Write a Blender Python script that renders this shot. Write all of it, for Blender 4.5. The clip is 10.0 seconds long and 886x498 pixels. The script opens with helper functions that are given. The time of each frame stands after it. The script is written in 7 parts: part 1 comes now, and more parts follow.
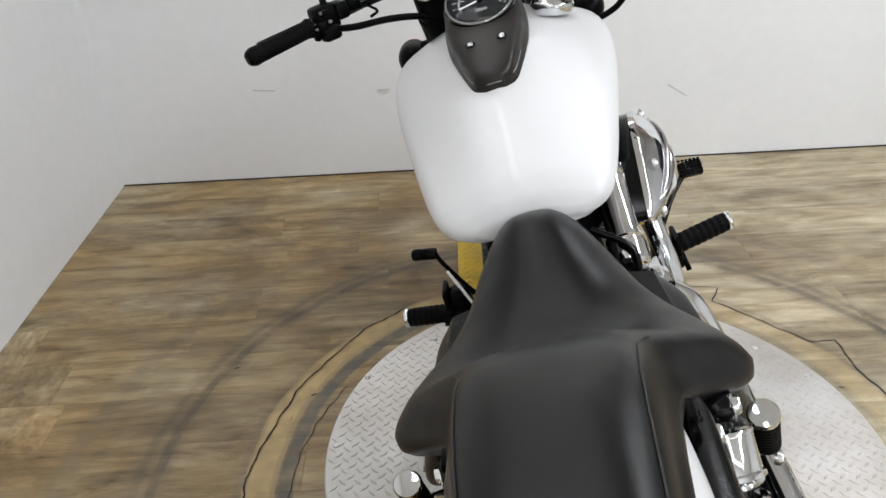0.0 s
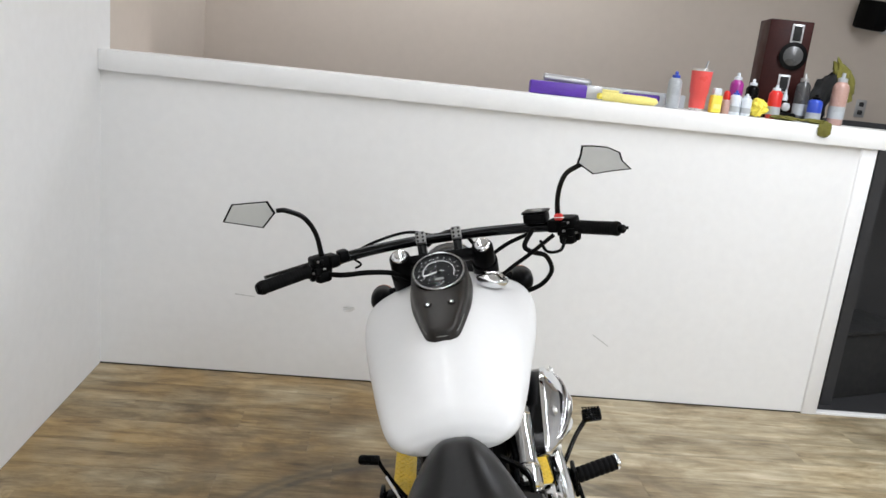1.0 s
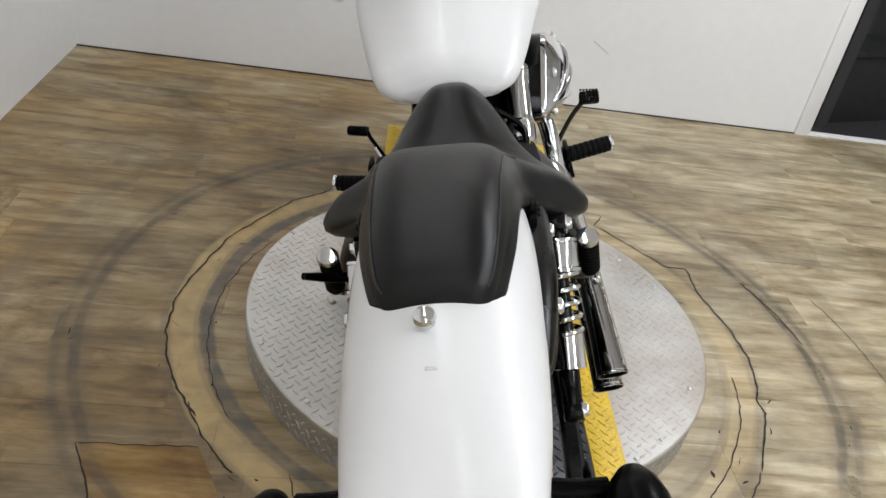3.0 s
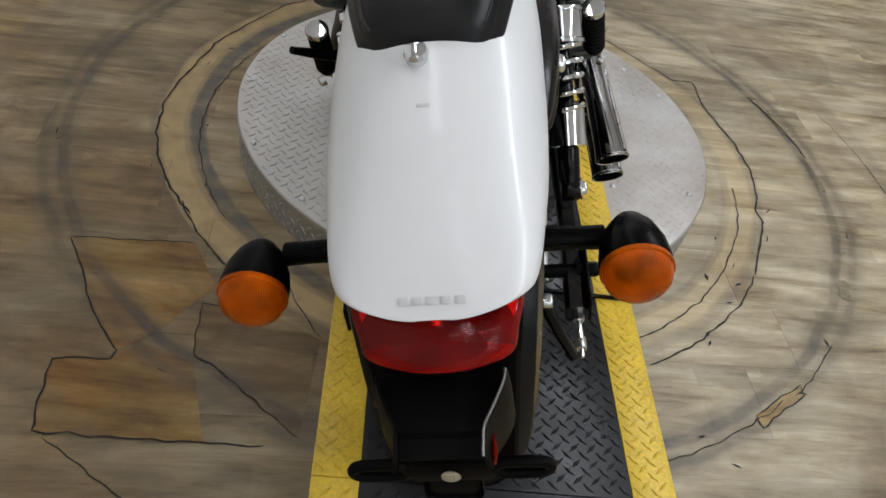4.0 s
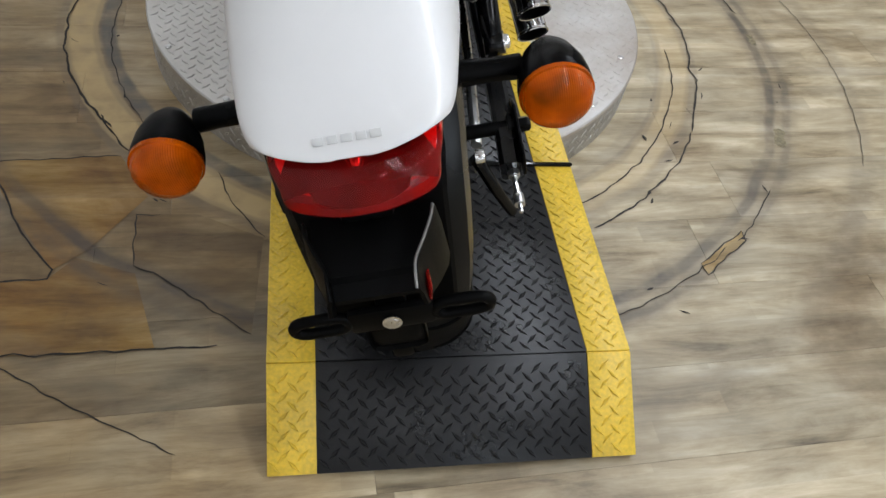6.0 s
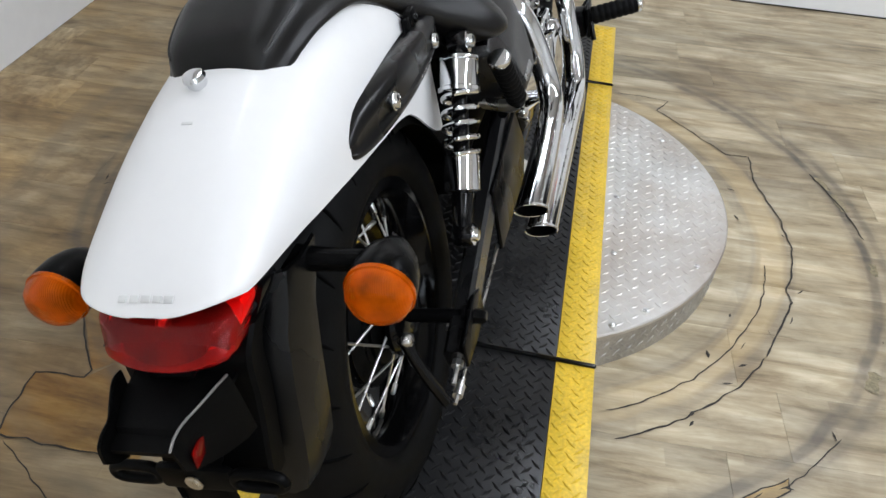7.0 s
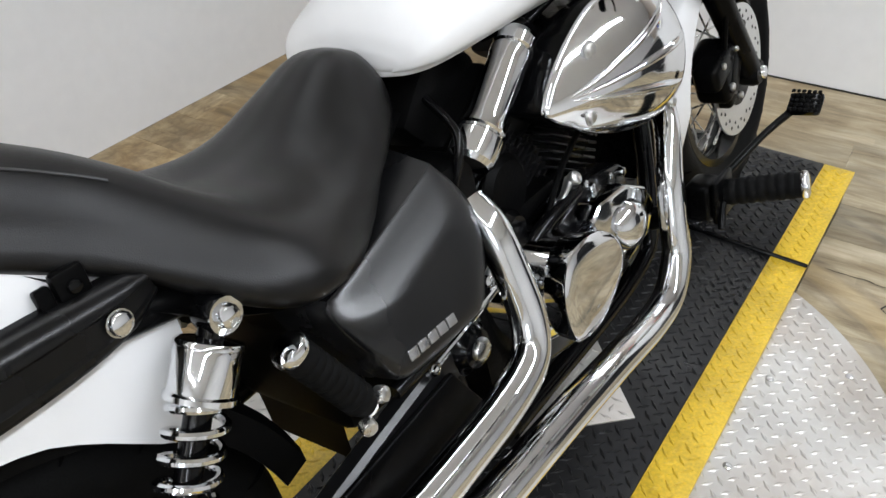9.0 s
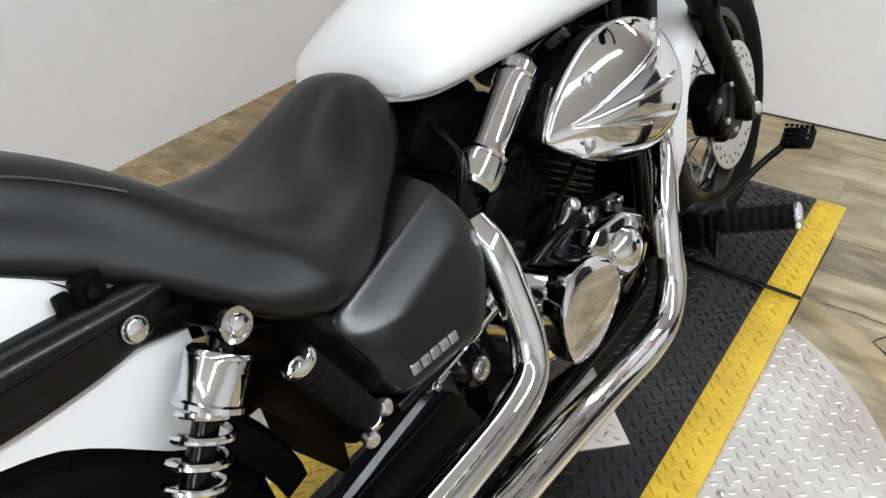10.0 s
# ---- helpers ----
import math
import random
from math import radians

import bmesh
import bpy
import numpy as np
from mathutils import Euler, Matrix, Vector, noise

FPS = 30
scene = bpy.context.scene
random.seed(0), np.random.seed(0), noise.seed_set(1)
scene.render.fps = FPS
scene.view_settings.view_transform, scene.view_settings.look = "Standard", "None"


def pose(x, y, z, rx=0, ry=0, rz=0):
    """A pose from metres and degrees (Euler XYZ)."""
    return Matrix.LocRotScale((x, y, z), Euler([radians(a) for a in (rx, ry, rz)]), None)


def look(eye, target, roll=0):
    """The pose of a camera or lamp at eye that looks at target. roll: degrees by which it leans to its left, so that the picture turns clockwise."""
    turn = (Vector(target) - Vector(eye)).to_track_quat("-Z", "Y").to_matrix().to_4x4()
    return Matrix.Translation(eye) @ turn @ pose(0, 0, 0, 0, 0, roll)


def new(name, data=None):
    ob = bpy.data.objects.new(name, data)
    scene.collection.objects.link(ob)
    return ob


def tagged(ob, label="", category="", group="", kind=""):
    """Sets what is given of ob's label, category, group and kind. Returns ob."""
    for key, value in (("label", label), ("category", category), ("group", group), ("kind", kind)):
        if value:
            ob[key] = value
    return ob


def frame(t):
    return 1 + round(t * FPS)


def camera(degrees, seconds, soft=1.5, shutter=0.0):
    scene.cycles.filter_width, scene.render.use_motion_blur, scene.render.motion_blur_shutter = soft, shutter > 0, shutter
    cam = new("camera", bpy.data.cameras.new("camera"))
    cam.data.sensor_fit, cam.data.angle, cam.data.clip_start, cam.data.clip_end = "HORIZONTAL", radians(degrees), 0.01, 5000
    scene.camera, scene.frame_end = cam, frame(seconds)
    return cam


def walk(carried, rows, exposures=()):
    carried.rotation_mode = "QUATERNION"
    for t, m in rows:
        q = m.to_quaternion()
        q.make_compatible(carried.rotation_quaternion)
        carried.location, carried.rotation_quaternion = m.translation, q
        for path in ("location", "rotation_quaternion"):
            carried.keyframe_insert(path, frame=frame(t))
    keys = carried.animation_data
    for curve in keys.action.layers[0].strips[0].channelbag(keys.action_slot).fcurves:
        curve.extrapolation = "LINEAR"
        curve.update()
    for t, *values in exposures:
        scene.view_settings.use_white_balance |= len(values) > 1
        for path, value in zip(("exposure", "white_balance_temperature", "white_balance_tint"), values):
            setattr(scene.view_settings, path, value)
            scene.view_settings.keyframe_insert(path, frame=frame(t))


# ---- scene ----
cam = camera(58.7, 10.0)

PATH = [
    (0, (-0.257, -0.445, 1.337), (-0.298, 1.307, 0.373), -2.4),
    (0.2, (-0.267, -0.585, 1.376), (-0.223, 1.245, 0.573), 0.0),
    (0.5, (-0.274, -0.75, 1.479), (-0.173, 1.138, 0.829), 3.5),
    (1, (-0.273, -0.836, 1.554), (-0.199, 1.105, 1.079), 6.2),
    (1.5, (-0.26, -0.844, 1.528), (-0.165, 1.083, 1.003), 7.8),
    (2, (-0.266, -0.824, 1.468), (-0.147, 1.051, 0.783), 9.3),
    (2.5, (-0.261, -0.815, 1.406), (-0.115, 0.975, 0.526), 9.9),
    (2.7, (-0.26, -0.818, 1.384), (-0.102, 0.934, 0.431), 9.9),
    (3.8, (-0.231, -0.854, 1.263), (-0.025, 0.638, -0.055), 11.9),
    (4, (-0.23, -0.859, 1.246), (-0.013, 0.586, -0.12), 12.3),
    (4.5, (-0.222, -0.862, 1.21), (0.053, 0.46, -0.265), 13.3),
    (5, (-0.22, -0.871, 1.168), (0.102, 0.358, -0.376), 15.2),
    (5.2, (-0.22, -0.873, 1.156), (0.12, 0.322, -0.411), 14.9),
    (6.3, (-0.151, -0.908, 1.213), (0.129, 0.472, -0.206), 6.9),
    (6.5, (-0.063, -0.907, 1.23), (0.059, 0.57, -0.114), 3.6),
    (6.7, (0.052, -0.903, 1.24), (0.055, 0.655, -0.011), 6.1),
    (7, (0.178, -0.873, 1.253), (-0.038, 0.67, 0.0), 5.1),
    (7.5, (0.257, -0.622, 1.245), (0.025, 0.891, -0.043), 10.4),
    (8, (0.319, -0.437, 1.237), (-0.099, 1.031, -0.056), 5.3),
    (8.5, (0.409, -0.194, 1.207), (-0.397, 1.128, -0.044), 0.4),
    (9, (0.467, -0.076, 1.202), (-0.443, 1.226, 0.005), -0.7),
    (9.5, (0.480, -0.068, 1.211), (-0.447, 1.229, 0.021), 0.45),
    (10, (0.476, -0.104, 1.205), (-0.452, 1.245, 0.073), 0.6),
]
EXPOSURES = [
    (0, -0.87, 6450, 10), (0.5, -0.78, 6500, 10), (1, -0.83, 6500, 10), (1.4, -0.85, 6550, 10), (2, -0.86, 6600, 10), (2.5, -0.93, 6600, 10),
    (4, -1.36, 6400, 10), (4.5, -1.54, 6350, 10), (5.2, -1.48, 6350, 10), (6.3, -1.0, 6250, 10), (7, -0.93, 6250, 10), (7.5, -0.92, 6250, 10), (8.5, -0.82, 6350, 10), (10, -0.8, 6450, 10),
]
walk(cam, [(t, look(eye, target, roll)) for t, eye, target, roll in PATH], EXPOSURES)

# ---- light ----
world = bpy.data.worlds.new("world")
scene.world = world
world.use_nodes = True
world.node_tree.nodes["Background"].inputs[0].default_value = (0.9, 0.95, 1.0, 1)
world.node_tree.nodes["Background"].inputs[1].default_value = 0.05

# the room is square to the partition, turned a little from the ramp
ROOM = Matrix.Translation((-1.678, 2.631, 0)) @ Matrix.Rotation(radians(2.95), 4, "Z")
CEIL = 3.0


def tube_lamp(x, y, turn, power, length=2.4, width=0.16):
    data = bpy.data.lights.new("ceiling_tube", "AREA")
    data.shape, data.size, data.size_y, data.energy = "RECTANGLE", length, width, power
    data.color = (0.885, 0.93, 1.0)
    ob = new("ceiling_tube", data)
    ob.matrix_world = ROOM @ pose(x, y, CEIL - 0.09, 0, 0, turn)
    return ob


TUBES = [(0.75, -1.5, 90, 18), (3.3, -1.6, 90, 122), (0.9, -4.4, 90, 12), (3.3, -4.2, 90, 130), (1.7, -5.9, 0, 22)]
for x, y, turn, power in TUBES:
    tube_lamp(x, y, turn, power)
tube_lamp(1.4, 1.45, 0, 36)

# ---- materials ----


def nodes_of(name):
    m = bpy.data.materials.new(name)
    m.use_nodes = True
    t = m.node_tree
    b = t.nodes["Principled BSDF"]

    def add(kind, **values):
        n = t.nodes.new(kind)
        for key, value in values.items():
            if key in n.inputs:
                n.inputs[key].default_value = value
        return n

    return m, t, b, add


def rgb(c):
    return (c[0], c[1], c[2], 1)


def surf(name, color, rough=0.5, metal=0.0, var=0.12, scale=9.0, bump=0.0, bscale=300.0, coat=0.0, spec=0.5, wear=0.08):
    """A plain surface with tone, gloss and fine relief that vary at two scales."""
    m, t, b, add = nodes_of(name)
    co = add("ShaderNodeTexCoord")
    big, fine = add("ShaderNodeTexNoise", Scale=scale, Detail=5.0), add("ShaderNodeTexNoise", Scale=scale * 14, Detail=3.0)
    for n in (big, fine):
        t.links.new(co.outputs["Object"], n.inputs["Vector"])
    mix = add("ShaderNodeMath")
    mix.operation = "ADD"
    t.links.new(big.outputs[0], mix.inputs[0])
    t.links.new(fine.outputs[0], mix.inputs[1])
    ramp = add("ShaderNodeMapRange")
    ramp.inputs["From Min"].default_value, ramp.inputs["From Max"].default_value = 0.6, 1.4
    ramp.inputs["To Min"].default_value, ramp.inputs["To Max"].default_value = 1 - var, 1 + var
    t.links.new(mix.outputs[0], ramp.inputs[0])
    hsv = add("ShaderNodeHueSaturation")
    hsv.inputs["Color"].default_value = rgb(color)
    t.links.new(ramp.outputs[0], hsv.inputs["Value"])
    t.links.new(hsv.outputs[0], b.inputs["Base Color"])
    gloss = add("ShaderNodeMapRange")
    gloss.inputs["From Min"].default_value, gloss.inputs["From Max"].default_value = 0.3, 0.7
    gloss.inputs["To Min"].default_value, gloss.inputs["To Max"].default_value = max(0.02, rough - wear), min(1, rough + wear)
    t.links.new(big.outputs[0], gloss.inputs[0])
    t.links.new(gloss.outputs[0], b.inputs["Roughness"])
    b.inputs["Metallic"].default_value = metal
    b.inputs["Specular IOR Level"].default_value = spec
    b.inputs["Coat Weight"].default_value = coat
    b.inputs["Coat Roughness"].default_value = 0.1
    if bump:
        grain = add("ShaderNodeTexNoise", Scale=bscale, Detail=4.0)
        t.links.new(co.outputs["Object"], grain.inputs["Vector"])
        bn = add("ShaderNodeBump", Strength=bump, Distance=0.002)
        t.links.new(grain.outputs[0], bn.inputs["Height"])
        t.links.new(bn.outputs[0], b.inputs["Normal"])
    return m


WHITE_PAINT = surf("white_pearl_paint", (0.70, 0.697, 0.692), 0.42, 0, 0.015, 3, coat=0.3, wear=0.04)
SEAT_VINYL = surf("black_seat_vinyl", (0.004, 0.0038, 0.0037), 0.34, 0, 0.25, 5, 0.16, 900, spec=0.26, wear=0.06)
PIPING = surf("seat_piping", (0.02, 0.02, 0.02), 0.5, 0, 0.2)
CONSOLE_PAINT = surf("dark_brown_black_console_paint", (0.011, 0.0085, 0.0065), 0.36, 0.3, 0.15, 12.0, 0.03, 400, spec=0.5)
FIN_BLACK = surf("machined_black_fin", (0.012, 0.012, 0.013), 0.28, 0.2, 0.2, 30, spec=0.5)
BEZEL_GREY = surf("dull_grey_bezel_metal", (0.30, 0.30, 0.30), 0.16, 1.0, 0.1, 40)
BLACK_SATIN = surf("black_satin_paint", (0.002, 0.002, 0.0021), 0.30, 0, 0.2, 6, 0.04, 500, spec=0.06)
STRUT_BLACK = surf("black_strut_paint", (0.0025, 0.0025, 0.0027), 0.3, 0, 0.2, 6, 0.04, 500, spec=0.25)
BLACK_GLOSS = surf("black_gloss_paint", (0.002, 0.002, 0.0022), 0.12, 0, 0.2, 6, coat=0.0, spec=0.2, wear=0.05)
BLACK_PLASTIC = surf("black_plastic", (0.002, 0.002, 0.002), 0.42, 0, 0.2, 12, 0.15, 700, spec=0.05)
GREY_PLASTIC = surf("dark_grey_cover", (0.005, 0.005, 0.0053), 0.3, 0.0, 0.15, 5, 0.05, 700, spec=0.42)
RUBBER = surf("tyre_rubber", (0.003, 0.003, 0.003), 0.6, 0, 0.3, 14, 0.2, 400, spec=0.07)
RUBBER_GROOVE = surf("groove_shadow_rubber", (0.002, 0.002, 0.002), 0.8, 0, 0.2, 14, spec=0.02)
GRIP_RUBBER = surf("grip_rubber", (0.004, 0.004, 0.004), 0.6, 0, 0.2, 20, 0.2, 600, spec=0.06)
CHROME = surf("chrome", (0.72, 0.73, 0.745), 0.075, 1.0, 0.03, 4, wear=0.025)
CLAMP_GREY = surf("dull_clamp_metal", (0.24, 0.235, 0.225), 0.42, 0.8, 0.15, 30)
STEEL = surf("bright_steel", (0.62, 0.62, 0.61), 0.3, 1.0, 0.12, 30, 0.05, 900)
DISC_STEEL = surf("brake_disc_steel", (0.66, 0.66, 0.65), 0.36, 0.9, 0.08, 30, 0.05, 900)
CAST_BLACK = surf("black_engine_casting", (0.0025, 0.0025, 0.0025), 0.4, 0, 0.3, 20, 0.3, 250, spec=0.05)
WALL_WHITE = surf("white_wall_paint", (0.80, 0.80, 0.795), 0.5, 0, 0.03, 1.5, 0.08, 60)
TRIM_WHITE = surf("white_trim_paint", (0.82, 0.82, 0.815), 0.4, 0, 0.02, 3, 0.05, 90)
WALL_FAR = surf("pale_far_wall_paint", (0.82, 0.82, 0.82), 0.6, 0, 0.05, 1.2, 0.1, 70)
WALL_BEIGE = surf("beige_wall_paint", (0.56, 0.49, 0.425), 0.7, 0, 0.03, 1.2, 0.1, 70)
# near-black: stands for shade in the unlit corner; also colours the socket holes
SHADE_SOCKET_GREY = surf("corner_shade_and_socket_grey", (0.022, 0.022, 0.024), 0.7, 0, 0.06, 1.2, 0.1, 70)
CEIL_WHITE = surf("ceiling_paint", (0.86, 0.86, 0.86), 0.8, 0, 0.04, 2, 0.1, 50)
MAT_BLACK = surf("black_ramp_rubber", (0.008, 0.008, 0.0084), 0.32, 0, 0.35, 6, 0.2, 260, spec=0.27, wear=0.1)
MAT_YELLOW = surf("worn_yellow_rubber", (0.64, 0.43, 0.03), 0.42, 0, 0.34, 11, 0.2, 260, wear=0.1)
GREY_FILL = surf("grey_floor_filler", (0.21, 0.175, 0.10), 0.6, 0, 0.7, 8, 0.4, 120)
CRACK = surf("dark_floor_gap", (0.03, 0.026, 0.022), 0.9, 0, 0.4, 30)
PLATE_SIDE = surf("rolled_plate_edge", (0.45, 0.44, 0.42), 0.42, 0.8, 0.25, 12, 0.2, 120)
SPEAKER_WOOD = surf("dark_red_veneer", (0.028, 0.007, 0.006), 0.45, 0, 0.3, 12, 0.1, 100, spec=0.12)
SILVER = surf("silver_plastic", (0.45, 0.45, 0.46), 0.35, 0.6, 0.1)
CORAL = surf("coral_lacquer", (0.80, 0.10, 0.09), 0.35, 0, 0.04)
PURPLE = surf("purple_plastic", (0.09, 0.025, 0.32), 0.45, 0, 0.2, 30)
YELLOW = surf("yellow_plastic", (0.80, 0.66, 0.08), 0.45, 0, 0.08)
PALE_YELLOW = surf("pale_yellow_foam", (0.80, 0.70, 0.22), 0.7, 0, 0.1)
RED = surf("red_plastic", (0.60, 0.02, 0.015), 0.35, 0, 0.08)
BLUE = surf("blue_plastic", (0.02, 0.06, 0.42), 0.35, 0, 0.08)
MAGENTA = surf("magenta_print", (0.30, 0.02, 0.22), 0.35, 0, 0.2, 40)
PALE = surf("pale_label", (0.62, 0.66, 0.70), 0.45, 0, 0.15, 40)
CLEAR_GREY = surf("milky_bottle", (0.38, 0.40, 0.42), 0.3, 0, 0.08)
PINKISH = surf("pinkish_bottle", (0.42, 0.26, 0.22), 0.3, 0, 0.1)
CONE_GREY = surf("dark_speaker_cone", (0.07, 0.07, 0.072), 0.3, 0.3, 0.2)
OLIVE = surf("olive_cloth", (0.13, 0.12, 0.02), 0.9, 0, 0.3, 25, 0.5, 120)
BLACK_CLOTH = surf("black_cloth", (0.01, 0.01, 0.01), 0.9, 0, 0.3, 25, 0.5, 120)
MARK_GREY = surf("pressed_mark_grey", (0.55, 0.55, 0.54), 0.5, 0, 0.1)
SMUDGE = surf("pale_smudge", (0.62, 0.61, 0.59), 0.6, 0, 0.3, 50)
SCUFF = surf("faint_scuff", (0.55, 0.55, 0.54), 0.6, 0, 0.2, 40)
MARK_SILVER = surf("raised_mark_silver", (0.36, 0.36, 0.36), 0.3, 0.8, 0.1)
RISER_GREY = surf("light_clamp_metal", (0.26, 0.26, 0.255), 0.45, 0.5, 0.12, 30)
DIAL_BLACK = surf("dial_face", (0.007, 0.007, 0.0072), 0.5, spec=0.1)
DIAL_GREY = surf("dim_dial_print", (0.2, 0.2, 0.195), 0.6, spec=0.1)
DIAL_WHITE = surf("dial_print", (0.75, 0.75, 0.73), 0.5)
LAMP_BODY = surf("lamp_housing", (0.75, 0.75, 0.75), 0.5)


def lens_plastic(name, color, rough=0.14, flutes=0.0, through_w=0.6, gloss=0.25, ior=1.25):
    m, t, b, add = nodes_of(name)
    co = add("ShaderNodeTexCoord")
    noise_n = add("ShaderNodeTexNoise", Scale=30.0, Detail=3.0)
    t.links.new(co.outputs["Object"], noise_n.inputs["Vector"])
    ramp = add("ShaderNodeMapRange")
    ramp.inputs["To Min"].default_value, ramp.inputs["To Max"].default_value = 0.0, 1.7
    t.links.new(noise_n.outputs[0], ramp.inputs[0])
    hsv = add("ShaderNodeHueSaturation")
    hsv.inputs["Color"].default_value = rgb(color)
    t.links.new(ramp.outputs[0], hsv.inputs["Value"])
    t.links.new(hsv.outputs[0], b.inputs["Base Color"])
    b.inputs["Roughness"].default_value = rough
    b.inputs["Specular IOR Level"].default_value = gloss
    b.inputs["Transmission Weight"].default_value = through_w
    b.inputs["IOR"].default_value = ior
    if flutes:
        wave = add("ShaderNodeTexWave", Scale=flutes, Distortion=0.3)
        wave.bands_direction = "X"
        t.links.new(co.outputs["Object"], wave.inputs["Vector"])
        bn = add("ShaderNodeBump", Strength=0.3, Distance=0.001)
        t.links.new(wave.outputs[0], bn.inputs["Height"])
        t.links.new(bn.outputs[0], b.inputs["Normal"])
    return m


AMBER = lens_plastic("amber_lens", (1.0, 0.17, 0.0), 0.06, 150, 0.62, 0.12)
RED_LENS = lens_plastic("red_lens", (1.0, 0.015, 0.012), 0.015, 0, 0.86, 0.22, 1.28)
BACKING_RED = surf("red_lens_backing", (0.80, 0.010, 0.006), 0.22, 0, 0.35, 60)


def mirror_glass():
    m, t, b, add = nodes_of("mirror_glass")
    b.inputs["Base Color"].default_value = (0.56, 0.57, 0.56, 1)
    b.inputs["Metallic"].default_value = 1
    b.inputs["Roughness"].default_value = 0.03
    return m


def clear_glass():
    m, t, b, add = nodes_of("dial_glass")
    b.inputs["Base Color"].default_value = (1, 1, 1, 1)
    b.inputs["Roughness"].default_value = 0.02
    b.inputs["Transmission Weight"].default_value = 1
    b.inputs["IOR"].default_value = 1.05
    return m


MIRROR, GLASS = mirror_glass(), clear_glass()


def glow(name, color, strength):
    m, t, b, add = nodes_of(name)
    b.inputs["Base Color"].default_value = rgb(color)
    b.inputs["Emission Color"].default_value = rgb(color)
    b.inputs["Emission Strength"].default_value = strength
    return m


TUBE_GLOW = glow("lit_tube", (1.0, 0.98, 0.95), 9.0)
DAY_GLOW = glow("daylight_pane", (0.85, 0.93, 1.0), 5.0)


def plate_metal():
    """Worn aluminium tread plate, brighter where feet and wheels polish it."""
    m, t, b, add = nodes_of("tread_plate")
    co = add("ShaderNodeTexCoord")
    big, fine = add("ShaderNodeTexNoise", Scale=3.0, Detail=6.0), add("ShaderNodeTexNoise", Scale=120.0, Detail=4.0)
    for n in (big, fine):
        t.links.new(co.outputs["Object"], n.inputs["Vector"])
    ramp = add("ShaderNodeValToRGB")
    ramp.color_ramp.elements[0].color, ramp.color_ramp.elements[1].color = (0.45, 0.435, 0.405, 1), (0.67, 0.655, 0.625, 1)
    ramp.color_ramp.elements[0].position, ramp.color_ramp.elements[1].position = 0.3, 0.7
    t.links.new(big.outputs[0], ramp.inputs[0])
    # uneven brown patches mixed in by noise
    brown_noise = add("ShaderNodeTexNoise", Scale=2.1, Detail=8.0, Roughness=0.65)
    t.links.new(co.outputs["Object"], brown_noise.inputs["Vector"])
    amount = add("ShaderNodeMapRange")
    amount.inputs["From Min"].default_value, amount.inputs["From Max"].default_value = 0.48, 0.70
    amount.inputs["To Max"].default_value = 0.75
    t.links.new(brown_noise.outputs[0], amount.inputs[0])
    browned = add("ShaderNodeMix")
    browned.data_type = "RGBA"
    t.links.new(amount.outputs[0], browned.inputs["Factor"])
    t.links.new(ramp.outputs[0], browned.inputs["A"])
    browned.inputs["B"].default_value = (0.40, 0.33, 0.27, 1)
    t.links.new(browned.outputs["Result"], b.inputs["Base Color"])
    b.inputs["Metallic"].default_value = 0.75
    gloss = add("ShaderNodeMapRange")
    gloss.inputs["To Min"].default_value, gloss.inputs["To Max"].default_value = 0.3, 0.6
    t.links.new(fine.outputs[0], gloss.inputs[0])
    t.links.new(gloss.outputs[0], b.inputs["Roughness"])
    bn = add("ShaderNodeBump", Strength=0.15, Distance=0.001)
    t.links.new(fine.outputs[0], bn.inputs["Height"])
    t.links.new(bn.outputs[0], b.inputs["Normal"])
    return m


PLATE = plate_metal()
TURN_C, TURN_R, TURN_Z = Vector((0.046, 0.885, 0)), 0.614, 0.1


RING_C = Vector((0.036, 0.945, 0))


